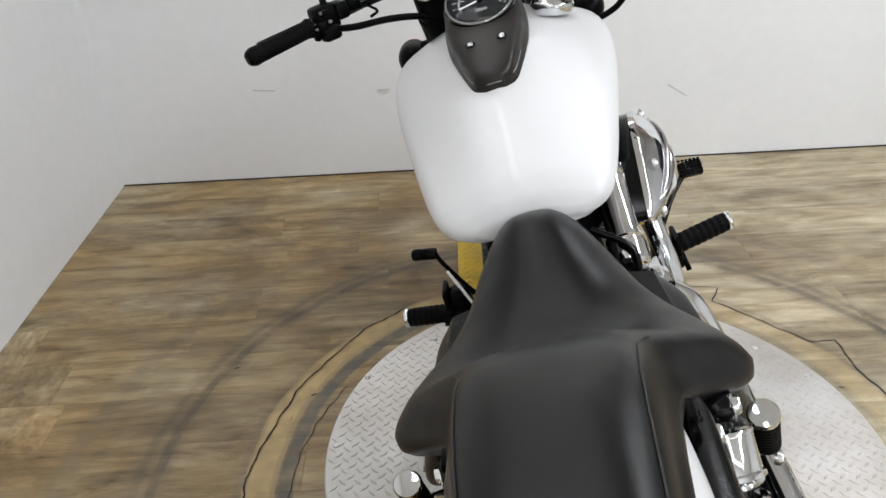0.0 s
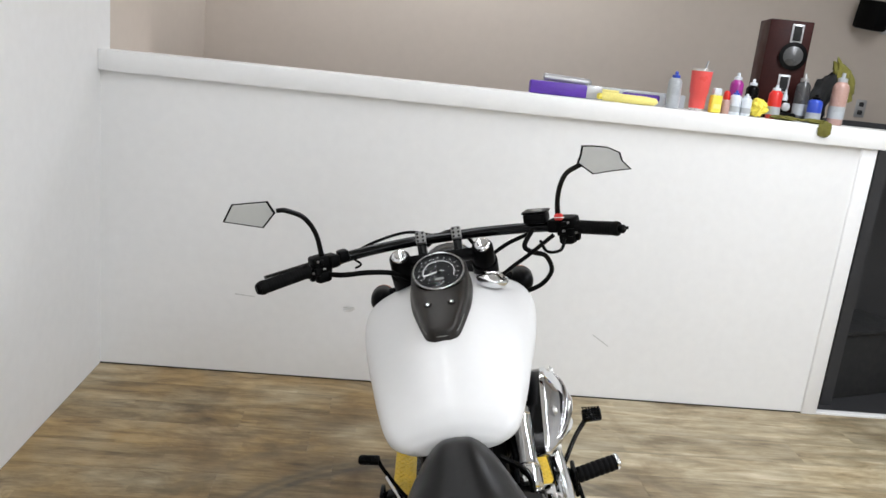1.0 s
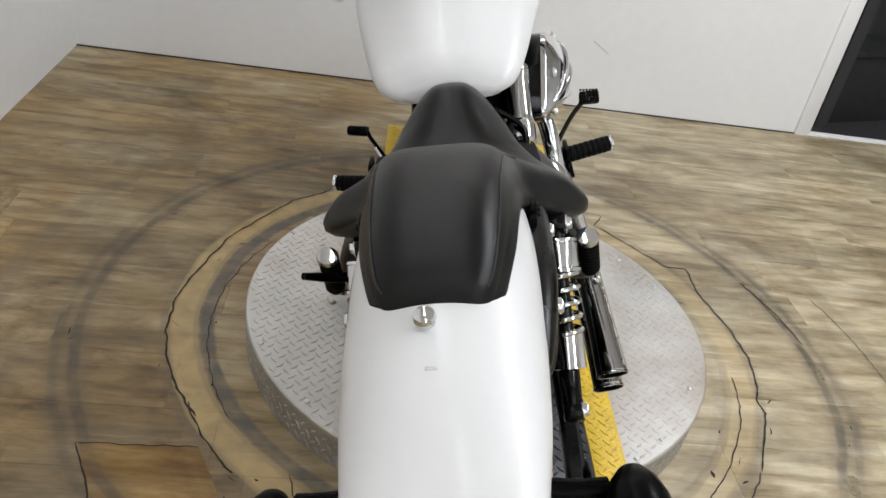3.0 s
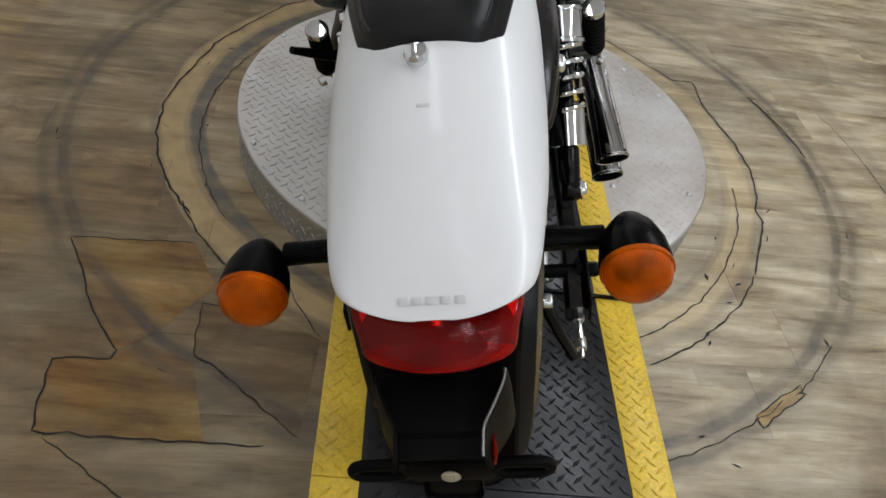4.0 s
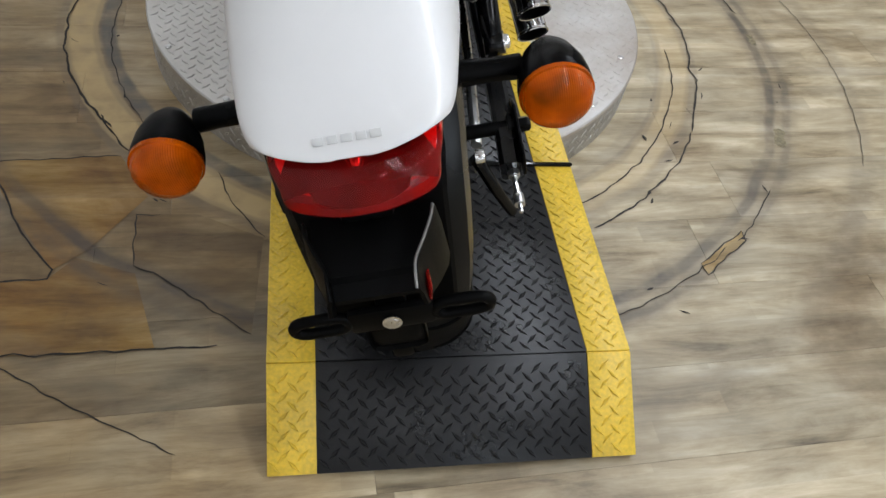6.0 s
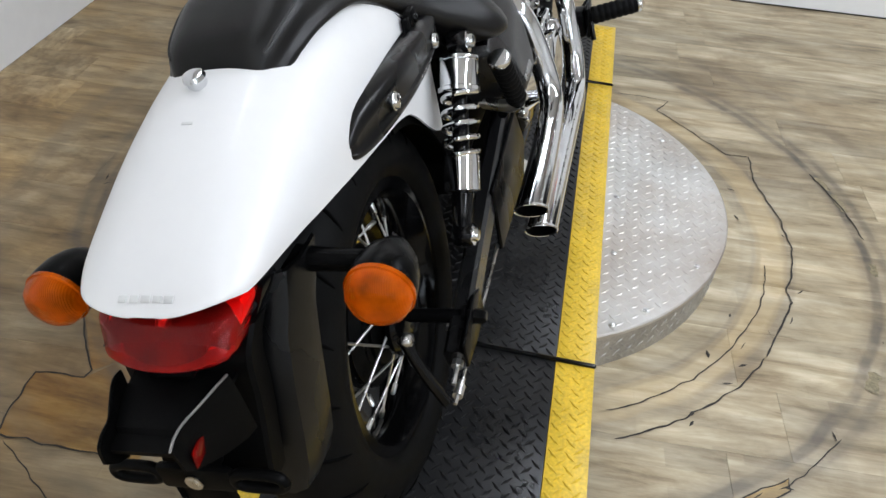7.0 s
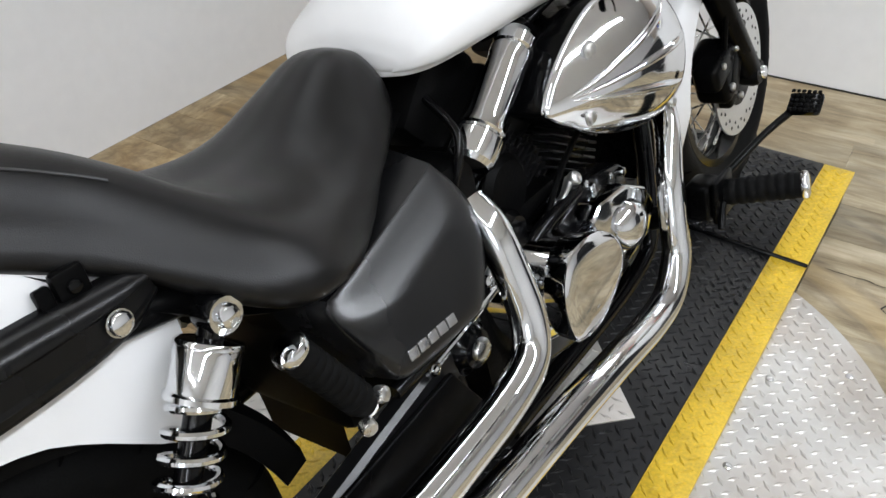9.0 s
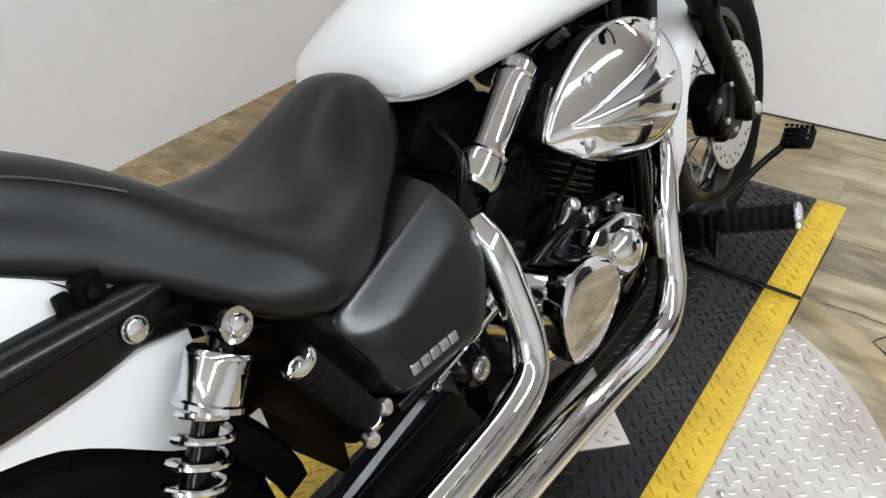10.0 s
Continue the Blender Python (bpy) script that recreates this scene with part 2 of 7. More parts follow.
def plank_wood(name="vinyl_plank", tint=1.0, sat=0.80, hue=0.506):
    """Printed vinyl planks: long grain, tone by plank, and the turning marks round the platform."""
    m, t, b, add = nodes_of(name)
    co, info, geo = add("ShaderNodeTexCoord"), add("ShaderNodeObjectInfo"), add("ShaderNodeNewGeometry")
    L = t.links.new

    def math(op, a, c=None, clamp=False):
        n = add("ShaderNodeMath")
        n.operation, n.use_clamp = op, clamp
        for k, v in ((0, a), (1, c)):
            if isinstance(v, (int, float)):
                n.inputs[k].default_value = v
            elif v is not None:
                L(v, n.inputs[k])
        return n.outputs[0]

    def band(value, lo, hi, soft):
        up = add("ShaderNodeMapRange")
        up.interpolation_type = "SMOOTHSTEP"
        up.inputs["From Min"].default_value, up.inputs["From Max"].default_value = lo - soft, lo
        L(value, up.inputs[0])
        down = add("ShaderNodeMapRange")
        down.interpolation_type = "SMOOTHSTEP"
        down.inputs["From Min"].default_value, down.inputs["From Max"].default_value = hi, hi + soft
        down.inputs["To Min"].default_value, down.inputs["To Max"].default_value = 1, 0
        L(value, down.inputs[0])
        return math("MULTIPLY", up.outputs[0], down.outputs[0])

    shift = add("ShaderNodeCombineXYZ")
    L(math("MULTIPLY", info.outputs["Random"], 37.0), shift.inputs[0])
    L(math("MULTIPLY", info.outputs["Random"], 11.0), shift.inputs[1])
    mapped = add("ShaderNodeVectorMath")
    mapped.operation = "ADD"
    L(co.outputs["Object"], mapped.inputs[0])
    L(shift.outputs[0], mapped.inputs[1])
    stretch = add("ShaderNodeMapping")
    stretch.inputs["Scale"].default_value = (1.5, 7.5, 1.0)
    L(mapped.outputs[0], stretch.inputs[0])
    grain = add("ShaderNodeTexNoise", Scale=2.4, Detail=7.0, Roughness=0.66, Distortion=0.4)
    L(stretch.outputs[0], grain.inputs["Vector"])
    fine_map = add("ShaderNodeMapping")
    fine_map.inputs["Scale"].default_value = (5.0, 130.0, 1.0)
    L(mapped.outputs[0], fine_map.inputs[0])
    fine = add("ShaderNodeTexNoise", Scale=2.0, Detail=4.0)
    L(fine_map.outputs[0], fine.inputs["Vector"])
    blotch_map = add("ShaderNodeMapping")
    blotch_map.inputs["Scale"].default_value = (2.6, 7.5, 1.0)
    L(mapped.outputs[0], blotch_map.inputs[0])
    blotch = add("ShaderNodeTexNoise", Scale=2.3, Detail=3.0, Roughness=0.5)
    L(blotch_map.outputs[0], blotch.inputs["Vector"])
    strips = add("ShaderNodeTexBrick")
    strips.offset, strips.offset_frequency = 0.37, 2
    for key, v in (("Color1", (0, 0, 0, 1)), ("Color2", (1, 1, 1, 1)), ("Mortar", (0.3, 0.3, 0.3, 1)), ("Scale", 1.0), ("Mortar Size", 0.0006), ("Brick Width", 0.41), ("Row Height", 0.0455)):
        strips.inputs[key].default_value = v
    L(mapped.outputs[0], strips.inputs["Vector"])
    strip_tone = add("ShaderNodeSeparateColor")
    L(strips.outputs["Color"], strip_tone.inputs[0])
    ramp = add("ShaderNodeValToRGB")
    e = ramp.color_ramp.elements
    e[0].position, e[0].color = 0.28, (0.120, 0.080, 0.032, 1)
    e[1].position, e[1].color = 0.73, (0.54, 0.462, 0.325, 1)
    for at, c in ((0.40, (0.27, 0.198, 0.098, 1)), (0.54, (0.39, 0.312, 0.185, 1))):
        k = e.new(at)
        k.color = c
    L(grain.outputs[0], ramp.inputs[0])
    tone = add("ShaderNodeHueSaturation")
    tone.inputs["Saturation"].default_value = sat
    tone.inputs["Hue"].default_value = hue
    L(math("ADD", math("MULTIPLY", info.outputs["Random"], 0.30), math("ADD", math("ADD", math("MULTIPLY", fine.outputs[0], 0.22), math("MULTIPLY", blotch.outputs[0], 0.70)), math("ADD", math("MULTIPLY", strip_tone.outputs[0], 0.26), 0.28 - (1 - tint)))), tone.inputs["Value"])
    L(ramp.outputs[0], tone.inputs["Color"])
    # turning marks
    flat = add("ShaderNodeVectorMath")
    flat.operation = "SUBTRACT"
    L(geo.outputs["Position"], flat.inputs[0])
    flat.inputs[1].default_value = RING_C
    sep = add("ShaderNodeSeparateXYZ")
    L(flat.outputs[0], sep.inputs[0])
    wide = math("MULTIPLY", sep.outputs[0], 1.01)
    dist = math("SQRT", math("ADD", math("MULTIPLY", wide, wide), math("MULTIPLY", sep.outputs[1], sep.outputs[1])))
    wob = add("ShaderNodeTexNoise", Scale=5.0, Detail=6.0)
    L(geo.outputs["Position"], wob.inputs["Vector"])
    dist = math("ADD", dist, math("MULTIPLY", math("SUBTRACT", wob.outputs[0], 0.5), 0.035))
    patch = add("ShaderNodeTexNoise", Scale=3.3, Detail=5.0)
    L(geo.outputs["Position"], patch.inputs["Vector"])
    worn = add("ShaderNodeMapRange")
    worn.inputs["From Min"].default_value, worn.inputs["From Max"].default_value = 0.34, 0.6
    L(patch.outputs[0], worn.inputs[0])

    def lay(base, fac, color, blend="MIX"):
        mx = add("ShaderNodeMix")
        mx.data_type, mx.blend_type = "RGBA", blend
        L(fac, mx.inputs["Factor"])
        L(base, mx.inputs["A"])
        if isinstance(color, tuple):
            mx.inputs["B"].default_value = color
        else:
            L(color, mx.inputs["B"])
        return mx.outputs["Result"]

    stain = add("ShaderNodeTexNoise", Scale=1.7, Detail=7.0, Roughness=0.6, Distortion=0.8)
    L(geo.outputs["Position"], stain.inputs["Vector"])
    dirt = add("ShaderNodeMapRange")
    dirt.inputs["From Min"].default_value, dirt.inputs["From Max"].default_value = 0.50, 0.72
    dirt.inputs["To Max"].default_value = 0.8
    L(stain.outputs[0], dirt.inputs[0])
    col = lay(tone.outputs[0], dirt.outputs[0], (0.40, 0.32, 0.22, 1), "MULTIPLY")
    smear = add("ShaderNodeTexNoise", Scale=14.0, Detail=5.0)
    L(geo.outputs["Position"], smear.inputs["Vector"])
    streak = add("ShaderNodeMapRange")
    streak.inputs["From Min"].default_value, streak.inputs["From Max"].default_value = 0.35, 0.6
    streak.inputs["To Min"].default_value = 0.45
    L(smear.outputs[0], streak.inputs[0])
    left = add("ShaderNodeMapRange")
    left.inputs["From Min"].default_value, left.inputs["From Max"].default_value = 0.2, -0.4
    left.inputs["To Min"].default_value = 0.2
    L(sep.outputs[0], left.inputs[0])
    # brown soaking between the rings, tyre-black outer ring, worn tan inner ring
    soak = math("MULTIPLY", band(dist, 0.68, 2.2, 0.5), math("MULTIPLY", math("ADD", math("MULTIPLY", worn.outputs[0], 0.6), 0.4), math("ADD", math("MULTIPLY", left.outputs[0], 0.85), 0.05)))
    col = lay(col, soak, (0.72, 0.545, 0.31, 1), "MULTIPLY")
    rubbed = math("MULTIPLY", streak.outputs[0], math("ADD", math("MULTIPLY", worn.outputs[0], 0.6), 0.4))
    col = lay(col, math("MULTIPLY", band(dist, 1.02, 1.08, 0.035), math("MULTIPLY", rubbed, 0.5)), (0.10, 0.082, 0.06, 1))
    col = lay(col, math("MULTIPLY", band(dist, 1.026, 1.038, 0.012), math("MULTIPLY", rubbed, 0.75)), (0.06, 0.05, 0.042, 1))
    col = lay(col, math("MULTIPLY", band(dist, 1.070, 1.078, 0.012), math("MULTIPLY", rubbed, 0.45)), (0.075, 0.062, 0.048, 1))
    tan = math("MULTIPLY", streak.outputs[0], math("ADD", math("MULTIPLY", left.outputs[0], 0.8), 0.2))
    col = lay(col, math("MULTIPLY", band(dist, 0.742, 0.812, 0.008), tan), (0.50, 0.36, 0.165, 1))
    col = lay(col, math("MULTIPLY", band(dist, 0.705, 0.727, 0.012), math("MULTIPLY", math("MULTIPLY", streak.outputs[0], left.outputs[0]), 0.9)), (0.10, 0.092, 0.08, 1))
    col = lay(col, math("MULTIPLY", band(dist, 0.732, 0.745, 0.010), math("MULTIPLY", rubbed, 0.55)), (0.14, 0.11, 0.075, 1))
    col = lay(col, math("MULTIPLY", band(dist, 0.813, 0.831, 0.012), math("MULTIPLY", rubbed, 0.45)), (0.13, 0.10, 0.07, 1))
    col = lay(col, math("MULTIPLY", band(dist, 1.25, 1.275, 0.03), math("MULTIPLY", rubbed, 0.4)), (0.12, 0.095, 0.065, 1))
    L(col, b.inputs["Base Color"])
    gloss = add("ShaderNodeMapRange")
    gloss.inputs["To Min"].default_value, gloss.inputs["To Max"].default_value = 0.36, 0.62
    L(grain.outputs[0], gloss.inputs[0])
    L(gloss.outputs[0], b.inputs["Roughness"])
    bn = add("ShaderNodeBump", Strength=0.2, Distance=0.002)
    L(fine.outputs[0], bn.inputs["Height"])
    L(bn.outputs[0], b.inputs["Normal"])
    return m


PLANK = plank_wood()
BARE_BOARD = plank_wood("bare_board", 0.94, 1.45, 0.495)
GREY_BOARD = plank_wood("grey_board", 0.84, 1.0, 0.503)

# ---- shape helpers ----


def part(name, bm, material, parent=None, label="", smooth=38, matrix=None):
    """One mesh object from a bmesh; soft shading below the given angle between faces."""
    if matrix is not None:
        bm.transform(matrix)
    bmesh.ops.recalc_face_normals(bm, faces=bm.faces[:])
    limit = radians(smooth)
    for f in bm.faces:
        f.smooth = smooth > 0
    for e in bm.edges:
        e.smooth = len(e.link_faces) == 2 and e.calc_face_angle(0) < limit
    data = bpy.data.meshes.new(name)
    bm.to_mesh(data)
    bm.free()
    data.materials.append(material)
    ob = new(name, data)
    if parent is not None:
        ob.parent = parent
    if label:
        ob["label"] = label
    return ob


def merged(*meshes):
    """One bmesh out of several."""
    out = meshes[0]
    for other in meshes[1:]:
        data = bpy.data.meshes.new("tmp")
        other.to_mesh(data)
        other.free()
        out.from_mesh(data)
        bpy.data.meshes.remove(data)
    return out


def box(size, at=(0, 0, 0), bevel=0.0, turn=(0, 0, 0), segs=2):
    bm = bmesh.new()
    bmesh.ops.create_cube(bm, size=1)
    bmesh.ops.scale(bm, vec=size, verts=bm.verts)
    if bevel:
        bmesh.ops.bevel(bm, geom=bm.edges[:], offset=bevel, segments=segs, affect="EDGES", profile=0.5)
    bm.transform(pose(*at, *turn))
    return bm


def spline(points, n):
    """n points a stretch along a Catmull-Rom curve."""
    p = [np.array(q, float) for q in points]
    p = [2 * p[0] - p[1], *p, 2 * p[-1] - p[-2]]
    out = []
    for k in range(1, len(p) - 2):
        a, b, c, d = p[k - 1 : k + 3]
        for s in range(n):
            u = s / n
            out.append(0.5 * (2 * b + (c - a) * u + (2 * a - 5 * b + 4 * c - d) * u**2 + (3 * b - a - 3 * c + d) * u**3))
    out.append(p[-2])
    return out


def skin(rings, closed=True, caps=(True, True)):
    """Faces between rings of equal length."""
    bm = bmesh.new()
    rows = [[bm.verts.new(tuple(v)) for v in ring] for ring in rings]
    n = len(rows[0])
    for a, b in zip(rows, rows[1:]):
        for k in range(n if closed else n - 1):
            bm.faces.new((a[k], a[(k + 1) % n], b[(k + 1) % n], b[k]))
    for row, cap in ((rows[0], caps[0]), (rows[-1], caps[1])):
        if cap and closed:
            bm.faces.new(row)
    return bm


def tube(points, radius, segs=12, smooth_n=6, caps=(True, True), squash=1.0):
    """A round bar along a curve; radius is a number or one for each point."""
    pts = spline(points, smooth_n) if smooth_n > 1 else [np.array(p, float) for p in points]
    radii = [radius] * len(pts) if isinstance(radius, (int, float)) else [float(r[0]) for r in spline([(r,) for r in radius], smooth_n)] if smooth_n > 1 else list(radius)
    rings, side = [], None
    for k, p in enumerate(pts):
        way = Vector(pts[min(k + 1, len(pts) - 1)] - pts[max(k - 1, 0)]).normalized()
        if side is None:
            side = way.cross(Vector((0, 0, 1)) if abs(way.z) < 0.9 else Vector((0, 1, 0))).normalized()
        side = (side - way * side.dot(way)).normalized()
        up = way.cross(side)
        rings.append([Vector(p) + radii[k] * (math.cos(a) * side + squash * math.sin(a) * up) for a in np.linspace(0, 2 * math.pi, segs, endpoint=False)])
    return skin(rings, True, caps)


def lathe(profile, segs=24, axis="z", at=(0, 0, 0), turn=(0, 0, 0), caps=(True, True)):
    """A turned shape: profile of (radius, height)."""
    rings = [[(r * math.cos(a), r * math.sin(a), h) for a in np.linspace(0, 2 * math.pi, segs, endpoint=False)] for r, h in profile]
    bm = skin(rings, True, caps)
    if axis == "x":
        bm.transform(Matrix.Rotation(radians(90), 4, "Y"))
    if axis == "y":
        bm.transform(Matrix.Rotation(radians(-90), 4, "X"))
    bm.transform(pose(*at, *turn))
    return bm


def along(a, b):
    """The pose whose z axis runs from a to b."""
    return Matrix.Translation(a) @ (Vector(b) - Vector(a)).to_track_quat("Z", "Y").to_matrix().to_4x4()


def rod(a, b, profile, segs=20):
    """A turned shape along the line from a to b; profile of (radius, metres from a)."""
    bm = lathe(profile, segs)
    bm.transform(along(a, b))
    return bm


def beam(points, width, height, chamfer=0.006):
    """A box-section bar along the points, width along x, with chamfered edges."""
    path = [Vector(p) for p in spline(points, 5)]
    rings = []
    for k, p in enumerate(path):
        d = (path[min(k + 1, len(path) - 1)] - path[max(k - 1, 0)]).normalized()
        side = Vector((0, 0, 1)).cross(d).normalized()
        up = d.cross(side)
        w, h, c = width / 2, height / 2, chamfer
        rings.append([tuple(p + side * x + up * z) for x, z in ((w, h - c), (w - c, h), (c - w, h), (-w, h - c), (-w, c - h), (c - w, -h), (w - c, -h), (w, c - h))])
    return skin(rings, True)


def bolt(at, way, r=0.008, h=0.006):
    return rod(at, Vector(at) + Vector(way), [(r * 0.98, -0.002), (r, h * 0.5), (r * 0.85, h * 0.85), (r * 0.5, h)], 12)


def half_loft(sections, n_side=14, n_along=6, closed=True, cap=True):
    """A mirrored shape: sections of (y, [(x, z), ...]) from the middle top round one side; the curve runs smooth both ways."""
    rows = []
    for y, half in sections:
        h = spline([(x, z) for x, z in half], max(1, n_side // max(1, len(half) - 1)))
        rows.append([(x, y, z) for x, z in h])
    cols = list(zip(*rows))
    cols = [spline(c, n_along) for c in cols]
    rings = []
    for k in range(len(cols[0])):
        side = [c[k] for c in cols]
        other = [np.array((-p[0], p[1], p[2])) for p in reversed(side)]
        if closed:
            ring = side + (other[:-1] if abs(side[0][0]) < 1e-6 else other)
            if abs(side[-1][0]) < 1e-6:
                ring = side + other[1:-1]
        else:
            ring = other[:-1] + side
        rings.append(ring)
    return skin(rings, closed, (cap, cap))


def outline_plate(points, x0, x1, round_n=4, bevel=0.006):
    """A plate in the y-z plane from x0 to x1 with softened edges; points of (y, z)."""
    bm = bmesh.new()
    row = [bm.verts.new((x0, y, z)) for y, z in points]
    face = bm.faces.new(row)
    out = bmesh.ops.extrude_face_region(bm, geom=[face])
    bmesh.ops.translate(bm, vec=(x1 - x0, 0, 0), verts=[v for v in out["geom"] if isinstance(v, bmesh.types.BMVert)])
    if bevel:
        bmesh.ops.bevel(bm, geom=bm.edges[:], offset=bevel, segments=3, affect="EDGES", profile=0.5)
    return bm


def closed_curve(points, n):
    """A closed smooth curve through the points."""
    p = [np.array(q, float) for q in points]
    out = []
    m = len(p)
    for k in range(m):
        a, b, c, d = p[k - 1], p[k], p[(k + 1) % m], p[(k + 2) % m]
        for s in range(n):
            u = s / n
            out.append(0.5 * (2 * b + (c - a) * u + (2 * a - 5 * b + 4 * c - d) * u**2 + (3 * b - a - 3 * c + d) * u**3))
    return out


def tread(name, spots, length, width, height, material, parent, place=None):
    """Raised lozenges of a tread surface in one mesh; spots of (x, y, turn) at height 0."""
    verts, faces = [], []
    for x, y, a in spots:
        c, s, k = math.cos(a), math.sin(a), len(verts)
        for u, v, h in ((-0.5, 0, 0), (0, -0.5, 0), (0.5, 0, 0), (0, 0.5, 0), (-0.26, 0, 1), (0, -0.17, 1), (0.26, 0, 1), (0, 0.17, 1)):
            px, py = u * length, v * width
            verts.append((x + c * px - s * py, y + s * px + c * py, h * height))
        faces += [(k, k + 1, k + 5, k + 4), (k + 1, k + 2, k + 6, k + 5), (k + 2, k + 3, k + 7, k + 6), (k + 3, k, k + 4, k + 7), (k + 4, k + 5, k + 6, k + 7)]
    data = bpy.data.meshes.new(name)
    if place is not None:
        verts = [place(*v) for v in verts]
    data.from_pydata(verts, [], faces)
    data.materials.append(material)
    ob = new(name, data)
    ob.parent = parent
    return tagged(ob, kind="stuff")

# ---- the room ----


def wall_box(name, x0, x1, y0, y1, z0, z1, material, label, bevel=0.0):
    ob = part(name, box((x1 - x0, y1 - y0, z1 - z0), ((x0 + x1) / 2, (y0 + y1) / 2, (z0 + z1) / 2), bevel), material, None, "", 30)
    ob.matrix_world = ROOM
    return tagged(ob, label, "wall", kind="structure")


FRONT, BACK, RIGHT = 1.9, -6.6, 6.2
wall_box("wall_west", -0.12, 0.0, BACK, 0.115, 0, CEIL, WALL_WHITE, "plain white painted wall beside the platform")
wall_box("wall_west_far", -0.12, 0.0, 0.115, FRONT, 0, CEIL, WALL_BEIGE, "beige painted wall behind the partition")
wall_box("wall_north", -0.12, RIGHT + 0.12, FRONT, FRONT + 0.12, 0, CEIL, WALL_BEIGE, "beige painted back wall behind the partition")
wall_box("wall_east", RIGHT, RIGHT + 0.12, BACK, FRONT, 0, CEIL, WALL_FAR, "plain grey painted side wall")
wall_box("wall_south", -0.12, 2.2, BACK - 0.12, BACK, 0, CEIL, WALL_FAR, "plain grey painted end wall with a window")
wall_box("wall_south_end", 3.6, RIGHT + 0.12, BACK - 0.12, BACK, 0, CEIL, WALL_FAR, "plain grey painted end wall beside a window")
wall_box("wall_south_low", 2.2, 3.6, BACK - 0.12, BACK, 0, 1.0, WALL_FAR, "plain grey wall below a window")
wall_box("wall_south_top", 2.2, 3.6, BACK - 0.12, BACK, 2.3, CEIL, WALL_FAR, "plain grey wall above a window")
ceil = wall_box("ceiling", -0.12, RIGHT + 0.12, BACK - 0.12, FRONT + 0.12, CEIL, CEIL + 0.1, CEIL_WHITE, "plain white painted ceiling")
ceil["category"] = "ceiling"
# partition with a cap board and an end post
wall_box("partition_wall", 0.0, 3.44, 0.0, 0.11, 0, 1.342, WALL_WHITE, "white painted partition wall behind the motorcycle")
wall_box("partition_post", 3.432, 3.508, -0.014, 0.125, 0, 1.342, TRIM_WHITE, "white painted end post of the partition", 0.003)
cap_board = wall_box("partition_cap", 0.0, 3.535, -0.032, 0.145, 1.342, 1.429, TRIM_WHITE, "white painted cap board on the partition", 0.004)
cap_board["category"] = "cap board"
wall_box("threshold_strip", 3.508, RIGHT, -0.01, 0.03, 0, 0.012, TRIM_WHITE, "white threshold strip on the floor", 0.002)["category"] = "threshold"
# the unlit space beside the partition; its shade is put into a near-black colour
wall_box("wall_dark", 3.62, RIGHT, 0.75, 0.8, 0, 1.44, SHADE_SOCKET_GREY, "low wall in the unlit corner, its shade put into a near-black colour")
wall_box("wall_dark_side", 3.60, 3.66, 0.115, 0.75, 0, 1.36, SHADE_SOCKET_GREY, "return of the low wall, coloured near-black for the unlit corner")
# shelf behind the cap board
shelf = wall_box("shelf_board", 0.0, 4.4, 0.115, 0.72, 1.377, 1.412, TRIM_WHITE, "white shelf board behind the partition cap", 0.003)
shelf["category"] = "shelf"

win = new("window_1")
win.matrix_world = ROOM
tagged(win, "bright two-pane window in a white frame", "window", kind="structure")
for x in (2.2, 2.9, 3.56):
    part("window_frame", box((0.05, 0.06, 1.3), (x + 0.02, BACK - 0.05, 1.65), 0.004), TRIM_WHITE, win)
for z in (1.02, 2.28):
    part("window_frame", box((1.4, 0.055, 0.05), (2.9, BACK - 0.05, z), 0.004), TRIM_WHITE, win)
for x in (2.56, 3.24):
    part("pane", box((0.64, 0.006, 1.22), (x, BACK - 0.07, 1.65)), DAY_GLOW, win, "bright daylight pane")


def ceiling_lamp(x, y, turn):
    lamp = new("ceiling_light")
    lamp.matrix_world = ROOM @ pose(x, y, CEIL, 0, 0, turn)
    tagged(lamp, "white ceiling fixture with two lit tubes", "ceiling light", "ceiling lights")
    part("housing", box((2.5, 0.2, 0.05), (0, 0, -0.026), 0.008), LAMP_BODY, lamp)
    for v in (-0.05, 0.05):
        part("tube", rod((-1.2, v, -0.068), (1.2, v, -0.068), [(0.013, 0), (0.013, 2.4)], 10), TUBE_GLOW, lamp)
    return lamp


for x, y, turn, power in TUBES:
    ceiling_lamp(x, y, turn)
ceiling_lamp(1.6, 1.45, 0)

gap = wall_box("baseboard_gap", 0.0, 3.432, -0.0045, -0.0005, 0, 0.005, CRACK, "dark gap along the foot of the partition")
gap["category"] = "gap"

# marks on the partition
for x, z, w, a in ((0.65, 0.385, 0.09, 4), (1.13, 0.36, 0.05, -20), (2.35, 0.30, 0.10, 32)):
    ob = part("scuff", box((w, 0.0016, 0.005), (0, 0, 0)), SCUFF, None, "", 0)
    ob.matrix_world = ROOM @ pose(x, -0.0008, z, 0, a, 0)
    tagged(ob, "faint grey scuff on the white partition", "scuff", kind="structure")

blot = bmesh.new()
blot.faces.new([blot.verts.new((0.022 * (1 + 0.35 * math.sin(3 * a + 1) + 0.2 * math.sin(5 * a)) * math.cos(a), 0, 0.017 * (1 + 0.3 * math.cos(2 * a)) * math.sin(a))) for a in np.linspace(0, 2 * math.pi, 28, endpoint=False)])
ob = part("smudge", blot, SMUDGE, None, "", 0)
ob.matrix_world = ROOM @ pose(1.13, -0.0012, 0.356)
tagged(ob, "faint grey smudge on the white partition", "smudge", kind="structure")

